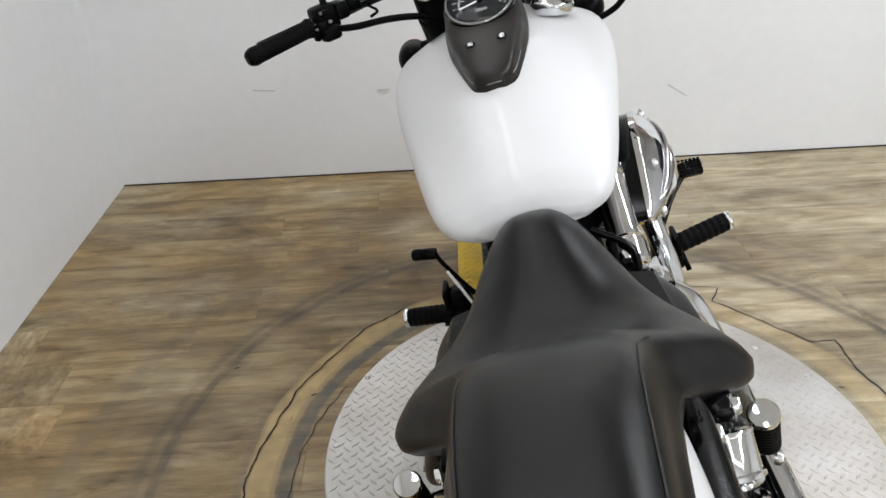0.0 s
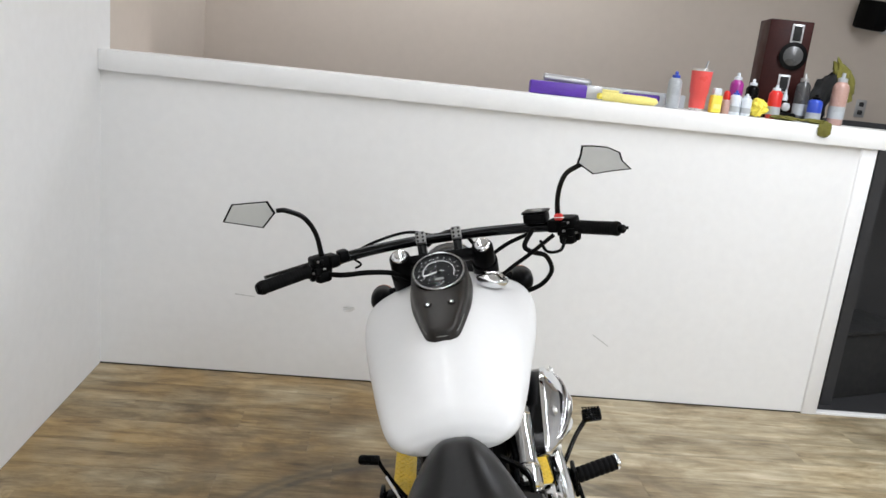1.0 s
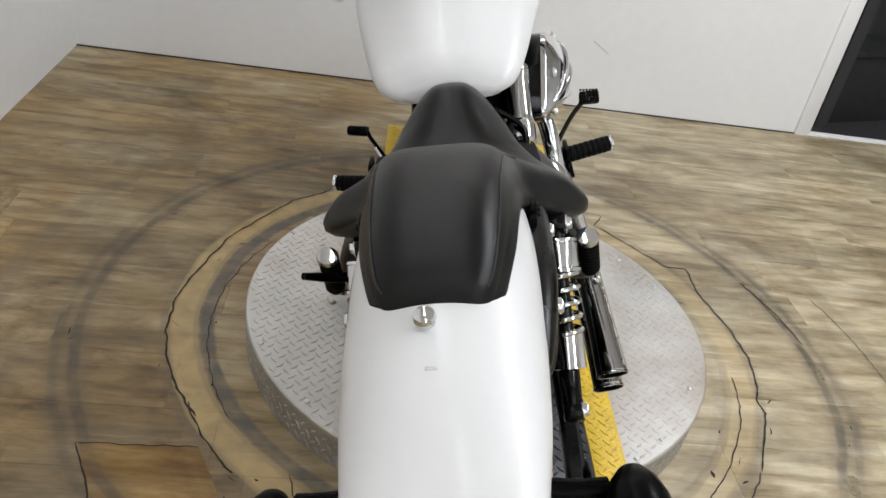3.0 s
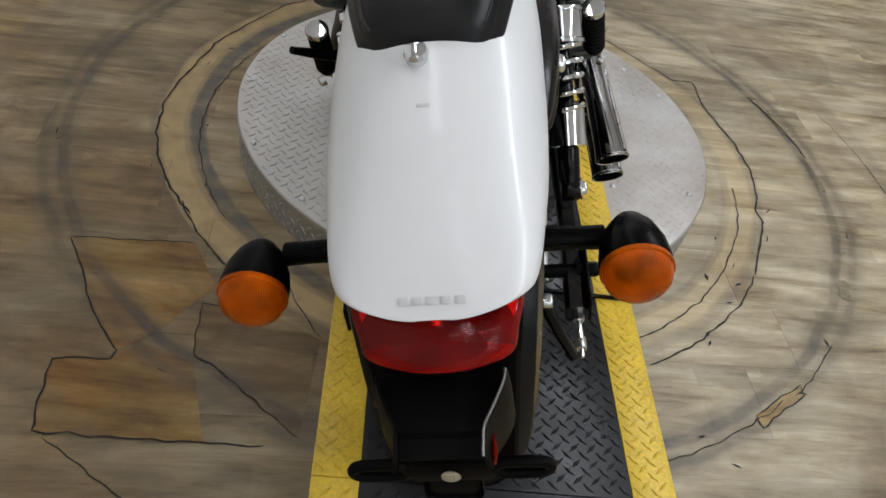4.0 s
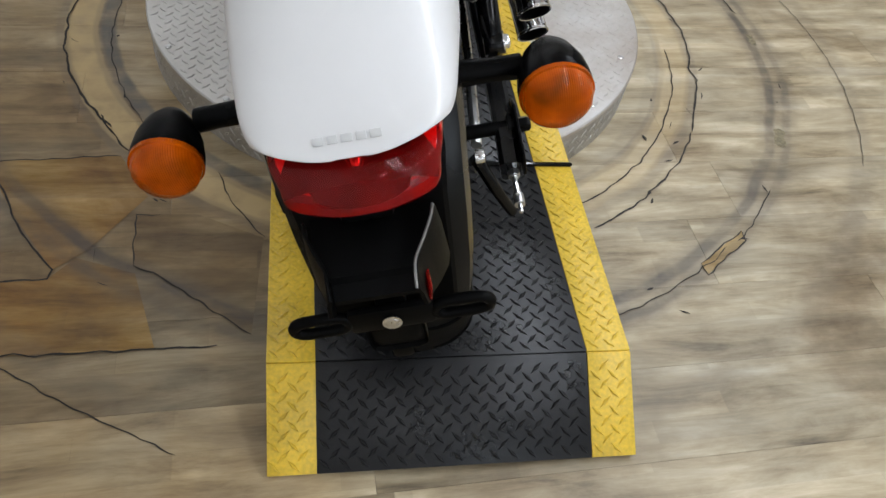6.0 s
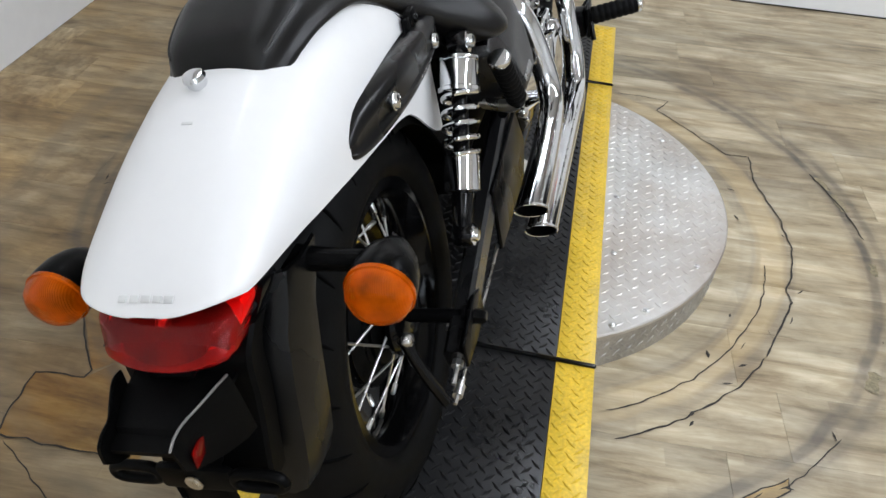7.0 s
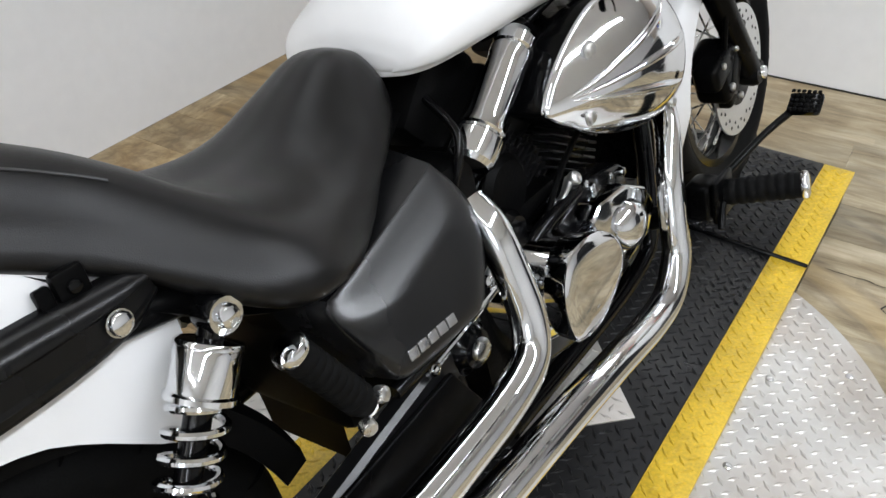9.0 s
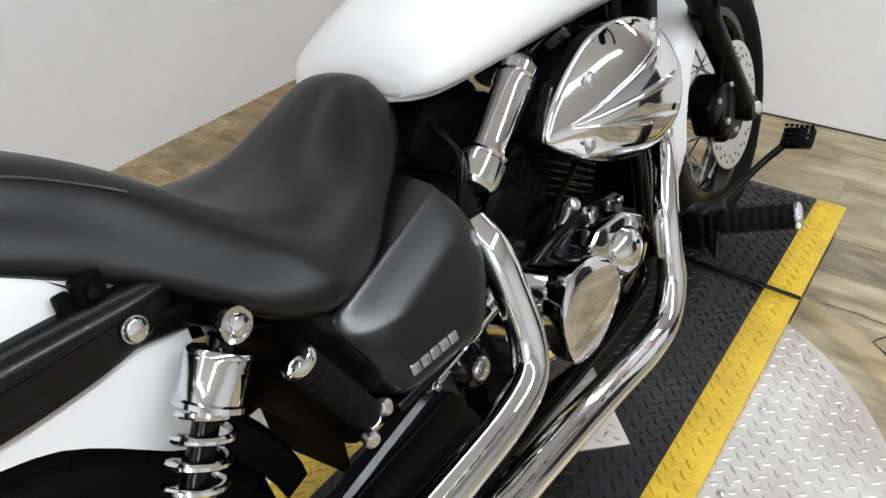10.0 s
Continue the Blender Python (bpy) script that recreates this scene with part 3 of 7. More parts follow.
# wall box high on the back wall
wb = new("wall_speaker")
wb.matrix_world = ROOM @ pose(4.40, FRONT - 0.001, 2.10)
tagged(wb, "black box speaker on a bracket on the back wall", "speaker")
part("cabinet", box((0.12, 0.2, 0.19), (-0.02, -0.17, 0.01), 0.02, (8, 0, 12)), BLACK_PLASTIC, wb)
part("side_panel", box((0.16, 0.12, 0.15), (0.13, -0.12, 0.03), 0.012, (8, 0, 12)), SILVER, wb, "pale side panel")
part("bracket", box((0.3, 0.05, 0.03), (0.14, -0.026, 0.0), 0.004), BLACK_SATIN, wb)
part("back_plate", box((0.12, 0.012, 0.12), (0.22, -0.007, -0.03), 0.003), SILVER, wb)
ol = new("wall_outlet")
ol.matrix_world = ROOM @ pose(4.54, FRONT - 0.001, 1.50)
tagged(ol, "pale grey wall socket plate", "socket")
part("plate", box((0.075, 0.008, 0.12), (0, -0.004, 0), 0.003), SILVER, ol)
for z in (-0.028, 0.028):
    part("socket", box((0.034, 0.004, 0.03), (0, -0.0095, z), 0.001), SHADE_SOCKET_GREY, ol)
bx = part("black_box", merged(box((0.5, 0.3, 0.36), (0, 0, 0.18), 0.01, (0, 0, 20)), box((0.52, 0.32, 0.02), (0, 0, 0.37), 0.004, (0, 0, 20))), BLACK_CLOTH)
bx.matrix_world = ROOM @ pose(3.88, 0.42, 0)
tagged(bx, "black box standing in the unlit corner", "box")

# ---- turntable and ramp ----
table = new("turntable")
table.location = TURN_C
tagged(table, "round worn aluminium tread-plate turntable bolted to the floor", "turntable")
part("deck", lathe([(0.1, 0.084), (TURN_R - 0.003, 0.084), (TURN_R, 0.088), (TURN_R, 0.097), (TURN_R - 0.003, TURN_Z), (0.1, TURN_Z)], 128), PLATE, table, "", 30)
part("rim", lathe([(TURN_R - 0.004, 0.0), (TURN_R - 0.004, 0.0835)], 128), PLATE_SIDE, table, "tread-plate skirt of the platform", 30)
MAT_X0, MAT_X1, MAT_Z = -0.261, 0.347, 0.112
spots = []
p = 0.0235


def herringbone(x0, x1, y0, y1, pitch):
    """Spots of a tread pattern: each lozenge points at the middle of the next."""
    k = pitch / math.sqrt(2)
    n = int((abs(x0) + abs(x1) + abs(y0) + abs(y1)) / k) + 2
    out = []
    for i in range(-n, n + 1):
        for j in range(-n, n + 1):
            x, y = (i - j) * k + x0, (i + j) * k + y0
            if x0 <= x <= x1 and y0 <= y <= y1:
                out.append((x, y, radians(45 if (i + j) % 2 else -45)))
    return out


for x, y, a in herringbone(-0.6, 0.6, -0.6, 0.6, p):
    if math.hypot(x, y) < TURN_R - 0.012 and not (MAT_X0 + 0.02 < x + TURN_C.x < MAT_X1 - 0.02):
        spots.append((x, y, a))
tread("tread", spots, 0.026, 0.0085, 0.0017, PLATE, table, lambda x, y, z: (x, y, z + TURN_Z))
rim_spots = herringbone(0, 2 * math.pi * TURN_R, 0.012, 0.073, p)
tread("tread", rim_spots, 0.026, 0.0085, 0.0017, PLATE_SIDE, table, lambda s, h, d: ((TURN_R - 0.004 + d) * math.cos(s / TURN_R), (TURN_R - 0.004 + d) * math.sin(s / TURN_R), h))
for x, y in ((-0.548, 0.898), (-0.498, 1.14), (-0.495, 0.638), (0.586, 1.10), (0.57, 0.648), (0.378, 0.395), (0.375, 0.644), (0.376, 0.887), (0.376, 1.13), (0.45, 0.46), (0.50, 1.22), (-0.36, 0.46), (-0.33, 1.3)):
    part("bolt", lathe([(0.0075, 0), (0.0075, 0.002), (0.005, 0.0035)], 10, at=(x - TURN_C.x, y - TURN_C.y, TURN_Z)), STEEL, table)


def ramp_section(y0, y1, z0, z1, label):
    """A length of the ramp: black rubber tread with yellow borders."""
    top = new("ramp_mat")
    top.matrix_world = Matrix.Translation((0, y0, z0)) @ Matrix.Rotation(math.atan2(z1 - z0, y1 - y0), 4, "X")
    tagged(top, label, "ramp mat", "ramp mats")
    length = math.hypot(y1 - y0, z1 - z0)
    th = 0.011
    part("tread_base", box((0.452, length, th), (0.0415, length / 2, -th / 2), 0.001), MAT_BLACK, top, "black diamond-tread rubber")
    for x in (MAT_X0 + 0.0385, MAT_X1 - 0.0405):
        part("border", box((0.077, length, th), (x, length / 2, -th / 2), 0.0015), MAT_YELLOW, top, "worn yellow rubber border")
    for mat, xs in ((MAT_BLACK, (-0.172, 0.256)), (MAT_YELLOW, (MAT_X0 + 0.01, -0.192)), (MAT_YELLOW, (0.28, MAT_X1 - 0.01))):
        dots = herringbone(xs[0], xs[1], 0.014, length - 0.012, 0.0215)
        dots = [d for d in dots if abs(d[0] - TURN_C.x) + abs(d[1] + y0 - TURN_C.y) > 0.172]
        tread("tread", dots, 0.0275, 0.0075, 0.0028, mat, top)
    return top


ramp_section(0.252, 1.50, MAT_Z, MAT_Z, "black diamond-tread rubber mat with yellow borders across the turntable")
# square tread plate let into the mat over the turntable's hub
hub = part("hub_plate", box((0.229, 0.229, 0.004), (0, 0, 0.0005), 0.0008), PLATE, None, "", 30)
hub.matrix_world = pose(TURN_C.x, TURN_C.y, MAT_Z + 0.0016, 0, 0, 45)
tagged(hub, "square aluminium tread plate let into the rubber mat", "plate")
tread("tread", [q for q in herringbone(-0.102, 0.102, -0.102, 0.102, p)], 0.026, 0.0085, 0.0017, PLATE, hub, lambda x, y, z: (x, y, z + 0.0025))
ramp_section(-0.207, 0.246, MAT_Z, MAT_Z, "black and yellow rubber mat behind the turntable")
ramp_section(-0.352, -0.209, 0.013, MAT_Z - 0.001, "black and yellow rubber mat sloping down to the floor")
ramp_section(1.506, 1.985, MAT_Z, MAT_Z, "black and yellow rubber mat under the front wheel")
for a, c in ((-0.203, 0.262), (1.47, 1.98)):
    b_ob = part("support_beam", box((0.59, c - a, 0.1), (0.043, (a + c) / 2, 0.05), 0.003), BLACK_SATIN)
    tagged(b_ob, "black timber beam under the ramp mat", "beam")
wedge = bmesh.new()
for x in (-0.25, 0.336):
    wedge.verts.new((x, -0.340, 0.0)), wedge.verts.new((x, -0.204, 0.0)), wedge.verts.new((x, -0.204, 0.094))
wedge.verts.ensure_lookup_table()
v = wedge.verts
for idx in ((0, 1, 2), (3, 5, 4), (0, 3, 4, 1), (1, 4, 5, 2), (2, 5, 3, 0)):
    wedge.faces.new([v[k] for k in idx])
tagged(part("ramp_wedge", wedge, BLACK_SATIN, None, "", 10), "black wedge under the sloping end of the ramp", "wedge")
# joint bars between the mats
for y, x1 in ((0.249, 0.352), (1.503, 0.350)):
    bar = part("joint_bar", rod((-0.27, y + 0.004, MAT_Z + 0.002), (x1, y, MAT_Z + 0.002), [(0.003, 0), (0.0052, 0.004), (0.0052, 0.612), (0.003, 0.617)], 8), BLACK_GLOSS)
    tagged(bar, "thin black joint bar lying across the ramp mats", "joint bar")

# ---- the motorcycle, leaning on its stand; x to its right, y ahead, z up ----
bike = new("motorcycle")
bike.matrix_world = pose(0.018, 0.013, 0.11, 0, -14.7, -1.7)
tagged(bike, "white and black cruiser motorcycle with chrome pipes, leaning on its stand", "motorcycle")
HEAD = Vector((0, 1.21, 0.93))
RAKE = Vector((0, -0.574, 0.819))
STEER = Matrix.Translation(HEAD) @ Matrix.Rotation(radians(0.0), 4, RAKE) @ Matrix.Translation(-HEAD)
REAR_AXLE, FRONT_AXLE = Vector((0, -0.036, 0.304)), Vector((0, 1.675, 0.320))


def wheel(name, axle, radius, half, rim_r, rim_half, label, groove, matrix=None):
    """Tyre, rim, hub and laced spokes; the rim carries the rest."""
    def place(bm):
        bm.transform(Matrix.Translation(axle))
        return bm

    rim_bm = lathe([(rim_r - 0.012, -rim_half), (rim_r + 0.006, -rim_half), (rim_r + 0.004, -rim_half + 0.006), (rim_r - 0.012, -rim_half * 0.6), (rim_r - 0.022, -rim_half * 0.3), (rim_r - 0.024, 0), (rim_r - 0.022, rim_half * 0.3), (rim_r - 0.012, rim_half * 0.6), (rim_r + 0.004, rim_half - 0.006), (rim_r + 0.006, rim_half), (rim_r - 0.012, rim_half), (rim_r - 0.03, rim_half * 0.4), (rim_r - 0.032, 0), (rim_r - 0.03, -rim_half * 0.4), (rim_r - 0.012, -rim_half)], 64, "x", caps=(False, False))
    rim = part(name, place(rim_bm), BLACK_GLOSS, bike, label, 50, matrix)
    prof = []
    for a in np.linspace(-1, 1, 21):
        ang = a * radians(112)
        prof.append((radius - half * 0.86 + half * 0.86 * math.cos(ang) if abs(a) < 0.8 else radius - half * 0.86 + half * 0.86 * math.cos(ang), half * math.sin(ang) / math.sin(radians(95)) if abs(ang) < radians(95) else math.copysign(half * math.sin(abs(ang)) / math.sin(radians(95)), a)))
    prof = [(rim_r, -rim_half * 0.9), *prof, (rim_r, rim_half * 0.9)]
    tyre = part("tyre", place(lathe(prof, 72, "x", caps=(False, False))), RUBBER, rim, "black rubber tyre", 60, matrix)
    for k in range(groove):
        a0 = 2 * math.pi * k / groove
        for side in (-1, 1):
            pts = []
            for u in np.linspace(0.12, 0.95, 7):
                ang = side * u * radians(78)
                rr = radius - half * 0.86 + half * 0.86 * math.cos(ang) + 0.0004
                th = a0 + u * 0.16 + (0.5 * 2 * math.pi / groove if side > 0 else 0)
                pts.append((half * math.sin(ang), rr * math.cos(th), rr * math.sin(th)))
            part("groove", place(tube(pts, [0.0015, 0.003, 0.003, 0.003, 0.003, 0.0025, 0.001], 6, 1)), RUBBER_GROOVE, tyre, "", 60, matrix)
    hub = [(0.02, -0.085), (0.05, -0.082), (0.062, -0.07), (0.062, -0.062), (0.036, -0.055), (0.033, 0.055), (0.062, 0.062), (0.062, 0.07), (0.05, 0.082), (0.02, 0.085)]
    part("hub", place(lathe(hub, 32, "x")), BLACK_GLOSS, rim, "black wheel hub", 40, matrix)
    count = 36
    for k in range(count):
        side = 1 if k % 2 else -1
        a0 = 2 * math.pi * k / count
        a1 = a0 + (0.75 if (k // 2) % 2 else -0.75)
        a = (side * 0.064, 0.058 * math.cos(a1), 0.058 * math.sin(a1))
        b = (side * 0.012, (rim_r - 0.028) * math.cos(a0), (rim_r - 0.028) * math.sin(a0))
        part("spoke", place(rod(a, b, [(0.0022, 0), (0.0022, (Vector(b) - Vector(a)).length - 0.024), (0.0042, (Vector(b) - Vector(a)).length - 0.022), (0.0042, (Vector(b) - Vector(a)).length)], 6)), STEEL, rim, "", 50, matrix)
    return rim


rear_wheel = wheel("rear_wheel", REAR_AXLE, 0.308, 0.076, 0.206, 0.062, "black laced rear wheel", 22)
front_wheel = wheel("front_wheel", FRONT_AXLE, 0.322, 0.060, 0.218, 0.042, "black laced front wheel", 26, STEER)

# rear brake drum, axle, swingarm and rods
part("brake_drum", lathe([(0.03, -0.01), (0.108, -0.008), (0.113, 0.010), (0.110, 0.026), (0.098, 0.034), (0.066, 0.046), (0.034, 0.060), (0.012, 0.064)], 40, "x", REAR_AXLE), CAST_BLACK, bike, "black rear drum brake plate")
for r in (0.076, 0.087, 0.098, 0.109):
    x = 0.046 - 0.55 * (r - 0.074)
    part("drum_rib", lathe([(r - 0.0028, x - 0.022), (r - 0.0018, x), (r + 0.0016, x), (r + 0.0028, x - 0.022)], 48, "x", REAR_AXLE, caps=(False, False)), BLACK_GLOSS, bike)
part("axle_nut", merged(lathe([(0.012, 0.17), (0.012, 0.195), (0.008, 0.2)], 6, "x", REAR_AXLE), lathe([(0.017, 0.165), (0.017, 0.171)], 16, "x", REAR_AXLE)), BLACK_SATIN, bike)
part("axle", rod(REAR_AXLE - Vector((0.17, 0, 0)), REAR_AXLE + Vector((0.17, 0, 0)), [(0.011, 0), (0.011, 0.34)], 12), BLACK_SATIN, bike)
for s, nm in ((1, "right"), (-1, "left")):
    part("swingarm_leg", beam([(s * 0.150, 0.47, 0.385), (s * 0.156, 0.30, 0.360), (s * 0.160, 0.12, 0.326), (s * 0.161, -0.02, 0.292), (s * 0.160, -0.095, 0.270)], 0.030, 0.050), GREY_PLASTIC, bike, "black box-section swingarm leg", 30)
    part("axle_plate", outline_plate([(-0.106, 0.268), (-0.106, 0.311), (-0.016, 0.328), (0.014, 0.316), (0.014, 0.274), (-0.036, 0.263)], s * 0.1765, s * 0.182, 0, 0.002), BLACK_SATIN, bike)
    part("adjuster", rod((s * 0.163, -0.135, 0.262), (s * 0.163, -0.09, 0.27), [(0.004, 0), (0.004, 0.03), (0.009, 0.03), (0.009, 0.04)], 8), STEEL, bike)
part("brake_arm", tube([(0.110, -0.142, 0.353), (0.130, -0.150, 0.30), (0.152, -0.148, 0.240)], [0.010, 0.0085, 0.008], 10, 4), BLACK_GLOSS, bike, "black brake lever arm")
part("brake_rod", tube([(0.165, -0.15, 0.238), (0.168, 0.1, 0.25), (0.17, 0.5, 0.28)], 0.0032, 8, 3), STEEL, bike, "thin bright brake rod")
part("rod_nut", rod((0.165, -0.135, 0.238), (0.1655, -0.10, 0.2395), [(0.008, 0), (0.008, 0.02), (0.005, 0.022), (0.005, 0.035)], 10), STEEL, bike)
part("pivot_bolt", bolt((0.112, -0.142, 0.353), (1, 0, 0), 0.011, 0.012), STEEL, bike)
part("torque_arm", tube([(0.118, 0.02, 0.225), (0.13, 0.25, 0.255), (0.135, 0.44, 0.28)], 0.009, 8, 3), STEEL, bike, "steel brake torque arm")

# shafts and frame rails
for s in (1, -1):
    part("frame_rail", tube([(s * 0.105, 0.62, 0.15), (s * 0.14, 0.50, 0.22), (s * 0.145, 0.46, 0.42), (s * 0.12, 0.36, 0.585), (s * 0.118, 0.12, 0.655), (s * 0.115, -0.02, 0.655)], 0.017, 12, 6), BLACK_SATIN, bike, "black frame tube")
    part("down_tube", tube([(s * 0.035, 1.20, 0.80), (s * 0.075, 1.165, 0.55), (s * 0.105, 1.12, 0.25), (s * 0.11, 1.02, 0.165), (s * 0.11, 0.6, 0.15)], 0.017, 12, 6), BLACK_GLOSS, bike, "black front frame tube")
part("backbone", tube([(0, 1.2, 0.83), (0, 0.95, 0.76), (0, 0.6, 0.64), (0, 0.36, 0.6)], 0.03, 12, 5), BLACK_SATIN, bike)
part("steering_head", rod((0, 1.26, 0.80), (0, 1.16, 0.945), [(0.032, 0), (0.028, 0.03), (0.028, 0.15), (0.033, 0.176)], 18), BLACK_SATIN, bike)
part("inner_guard", half_loft([(0.31, [(0, 0.60), (0.07, 0.60), (0.085, 0.58)]), (0.345, [(0, 0.46), (0.07, 0.46), (0.085, 0.46)]), (0.35, [(0, 0.30), (0.06, 0.30), (0.075, 0.30)])], 6, 4, closed=False), BLACK_PLASTIC, bike, "black guard ahead of the rear wheel")
hug = []
for k in range(15):
    a = radians(14 + 66 * k / 14)
    hug.append([(x, REAR_AXLE.y + r * math.cos(a), REAR_AXLE.z + r * math.sin(a)) for x, r in ((-0.105, 0.285), (-0.104, 0.318), (-0.085, 0.328), (0.085, 0.328), (0.104, 0.318), (0.105, 0.285), (0.101, 0.285), (0.100, 0.316), (0.083, 0.324), (-0.083, 0.324), (-0.100, 0.316), (-0.101, 0.285))])
part("inner_fender", skin(hug, True), BLACK_PLASTIC, bike, "black inner fender round the rear tyre", 30)
part("relay_box", box((0.10, 0.09, 0.10), (0.085, 0.575, 0.545), 0.012), BLACK_PLASTIC, bike, "black electrical box beside the engine")
part("battery_box", box((0.22, 0.2, 0.25), (0, 0.44, 0.48), 0.02), BLACK_PLASTIC, bike)

# rear mudguard
def ease(points, y):
    """A smooth curve of height over y through a few points."""
    ys, zs = [p[0] for p in points], [p[1] for p in points]
    k = max(0, min(len(ys) - 2, sum(1 for q in ys[1:-1] if q <= y)))
    slope = lambda i: (zs[min(i + 1, len(ys) - 1)] - zs[max(i - 1, 0)]) / (ys[min(i + 1, len(ys) - 1)] - ys[max(i - 1, 0)])
    h = ys[k + 1] - ys[k]
    u = (y - ys[k]) / h
    return (2 * u**3 - 3 * u**2 + 1) * zs[k] + (u**3 - 2 * u**2 + u) * h * slope(k) + (3 * u**2 - 2 * u**3) * zs[k + 1] + (u**3 - u**2) * h * slope(k + 1)


CROWN = [(-0.428, 0.641), (-0.375, 0.684), (-0.25, 0.750), (-0.10, 0.791), (0.05, 0.796), (0.20, 0.760)]
BRIM = [(-0.428, 0.638), (-0.37, 0.645), (-0.30, 0.644), (-0.24, 0.639), (-0.14, 0.627), (-0.05, 0.616), (0.013, 0.606), (0.058, 0.591), (0.093, 0.566), (0.151, 0.516), (0.20, 0.49)]
fr = []
for y in [0.20 - 0.02 * k for k in range(24)] + [-0.425 + 0.165 * (1 - math.sin(a)) for a in np.linspace(0.08, 1.54, 30)]:
    top, low = ease(CROWN, y), ease(BRIM, y)
    w = ease([(-0.25, 0.113), (-0.15, 0.118), (0.0, 0.120), (0.2, 0.114)], max(y, -0.25))
    if y < -0.25:
        w = (0.113 - 0.12 * (-0.25 - y)) * max(0.004, 1 - ((-0.25 - y) / 0.1752) ** 8) ** 0.4
    drop = max(0.0015, (top - low) * (1 - 0.9 * max(0.0, min(1.0, (-0.385 - y) / 0.038)) ** 1.5))
    H = drop * 0.9 if drop < 0.11 else min(0.13, 0.099 + (drop - 0.11) * 0.55)
    half = [(w * math.sin(a) ** (2 / 2.4), top - H * (1 - math.cos(a) ** (2 / 2.4))) for a in np.linspace(0, 1.57, 18)]
    half = [(x, z) for x, z in half] + [(w * 0.997, top - H - (drop - H) * k / 3) for k in (1, 2, 3)]
    fr.append([(-x, y, z) for x, z in reversed(half[1:])] + [(x, y, z) for x, z in half])
fb = skin(fr, False)
bmesh.ops.recalc_face_normals(fb, faces=fb.faces[:])
bmesh.ops.solidify(fb, geom=fb.faces[:], thickness=0.004)
fender = part("rear_fender", fb, WHITE_PAINT, bike, "glossy pearl white rear fender", 60)
# pressed maker's mark as plain bars
for k, w in enumerate((0.009, 0.009, 0.010, 0.009, 0.010)):
    part("mark", box((w * 0.98, 0.0072, 0.0012), (-0.025 + 0.0125 * k, -0.4125, ease(CROWN, -0.4125) + 0.0010), 0.0004, (36, 0, 0)), MARK_GREY, fender, "small grey pressed mark")
part("seat_screw", merged(lathe([(0.009, 0.0), (0.011, 0.003), (0.011, 0.008), (0.0128, 0.011), (0.011, 0.016), (0.005, 0.0185)], 20, at=(-0.010, -0.199, 0.767), turn=(14, 0, 0))), CHROME, bike, "chrome seat screw")
part("fender_stamp", box((0.013, 0.004, 0.0008), (-0.004, -0.250, 0.7500), 0.0003, (20, 0, 0)), MARK_GREY, fender)
under = half_loft([(0.2, [(0, 0.70), (0.07, 0.68), (0.095, 0.58)]), (0.0, [(0, 0.74), (0.07, 0.715), (0.10, 0.61)]), (-0.25, [(0, 0.70), (0.07, 0.67), (0.095, 0.625)]), (-0.42, [(0, 0.61), (0.05, 0.605), (0.07, 0.60)])], 8, 5, closed=False)
part("fender_lining", under, BLACK_PLASTIC, bike)

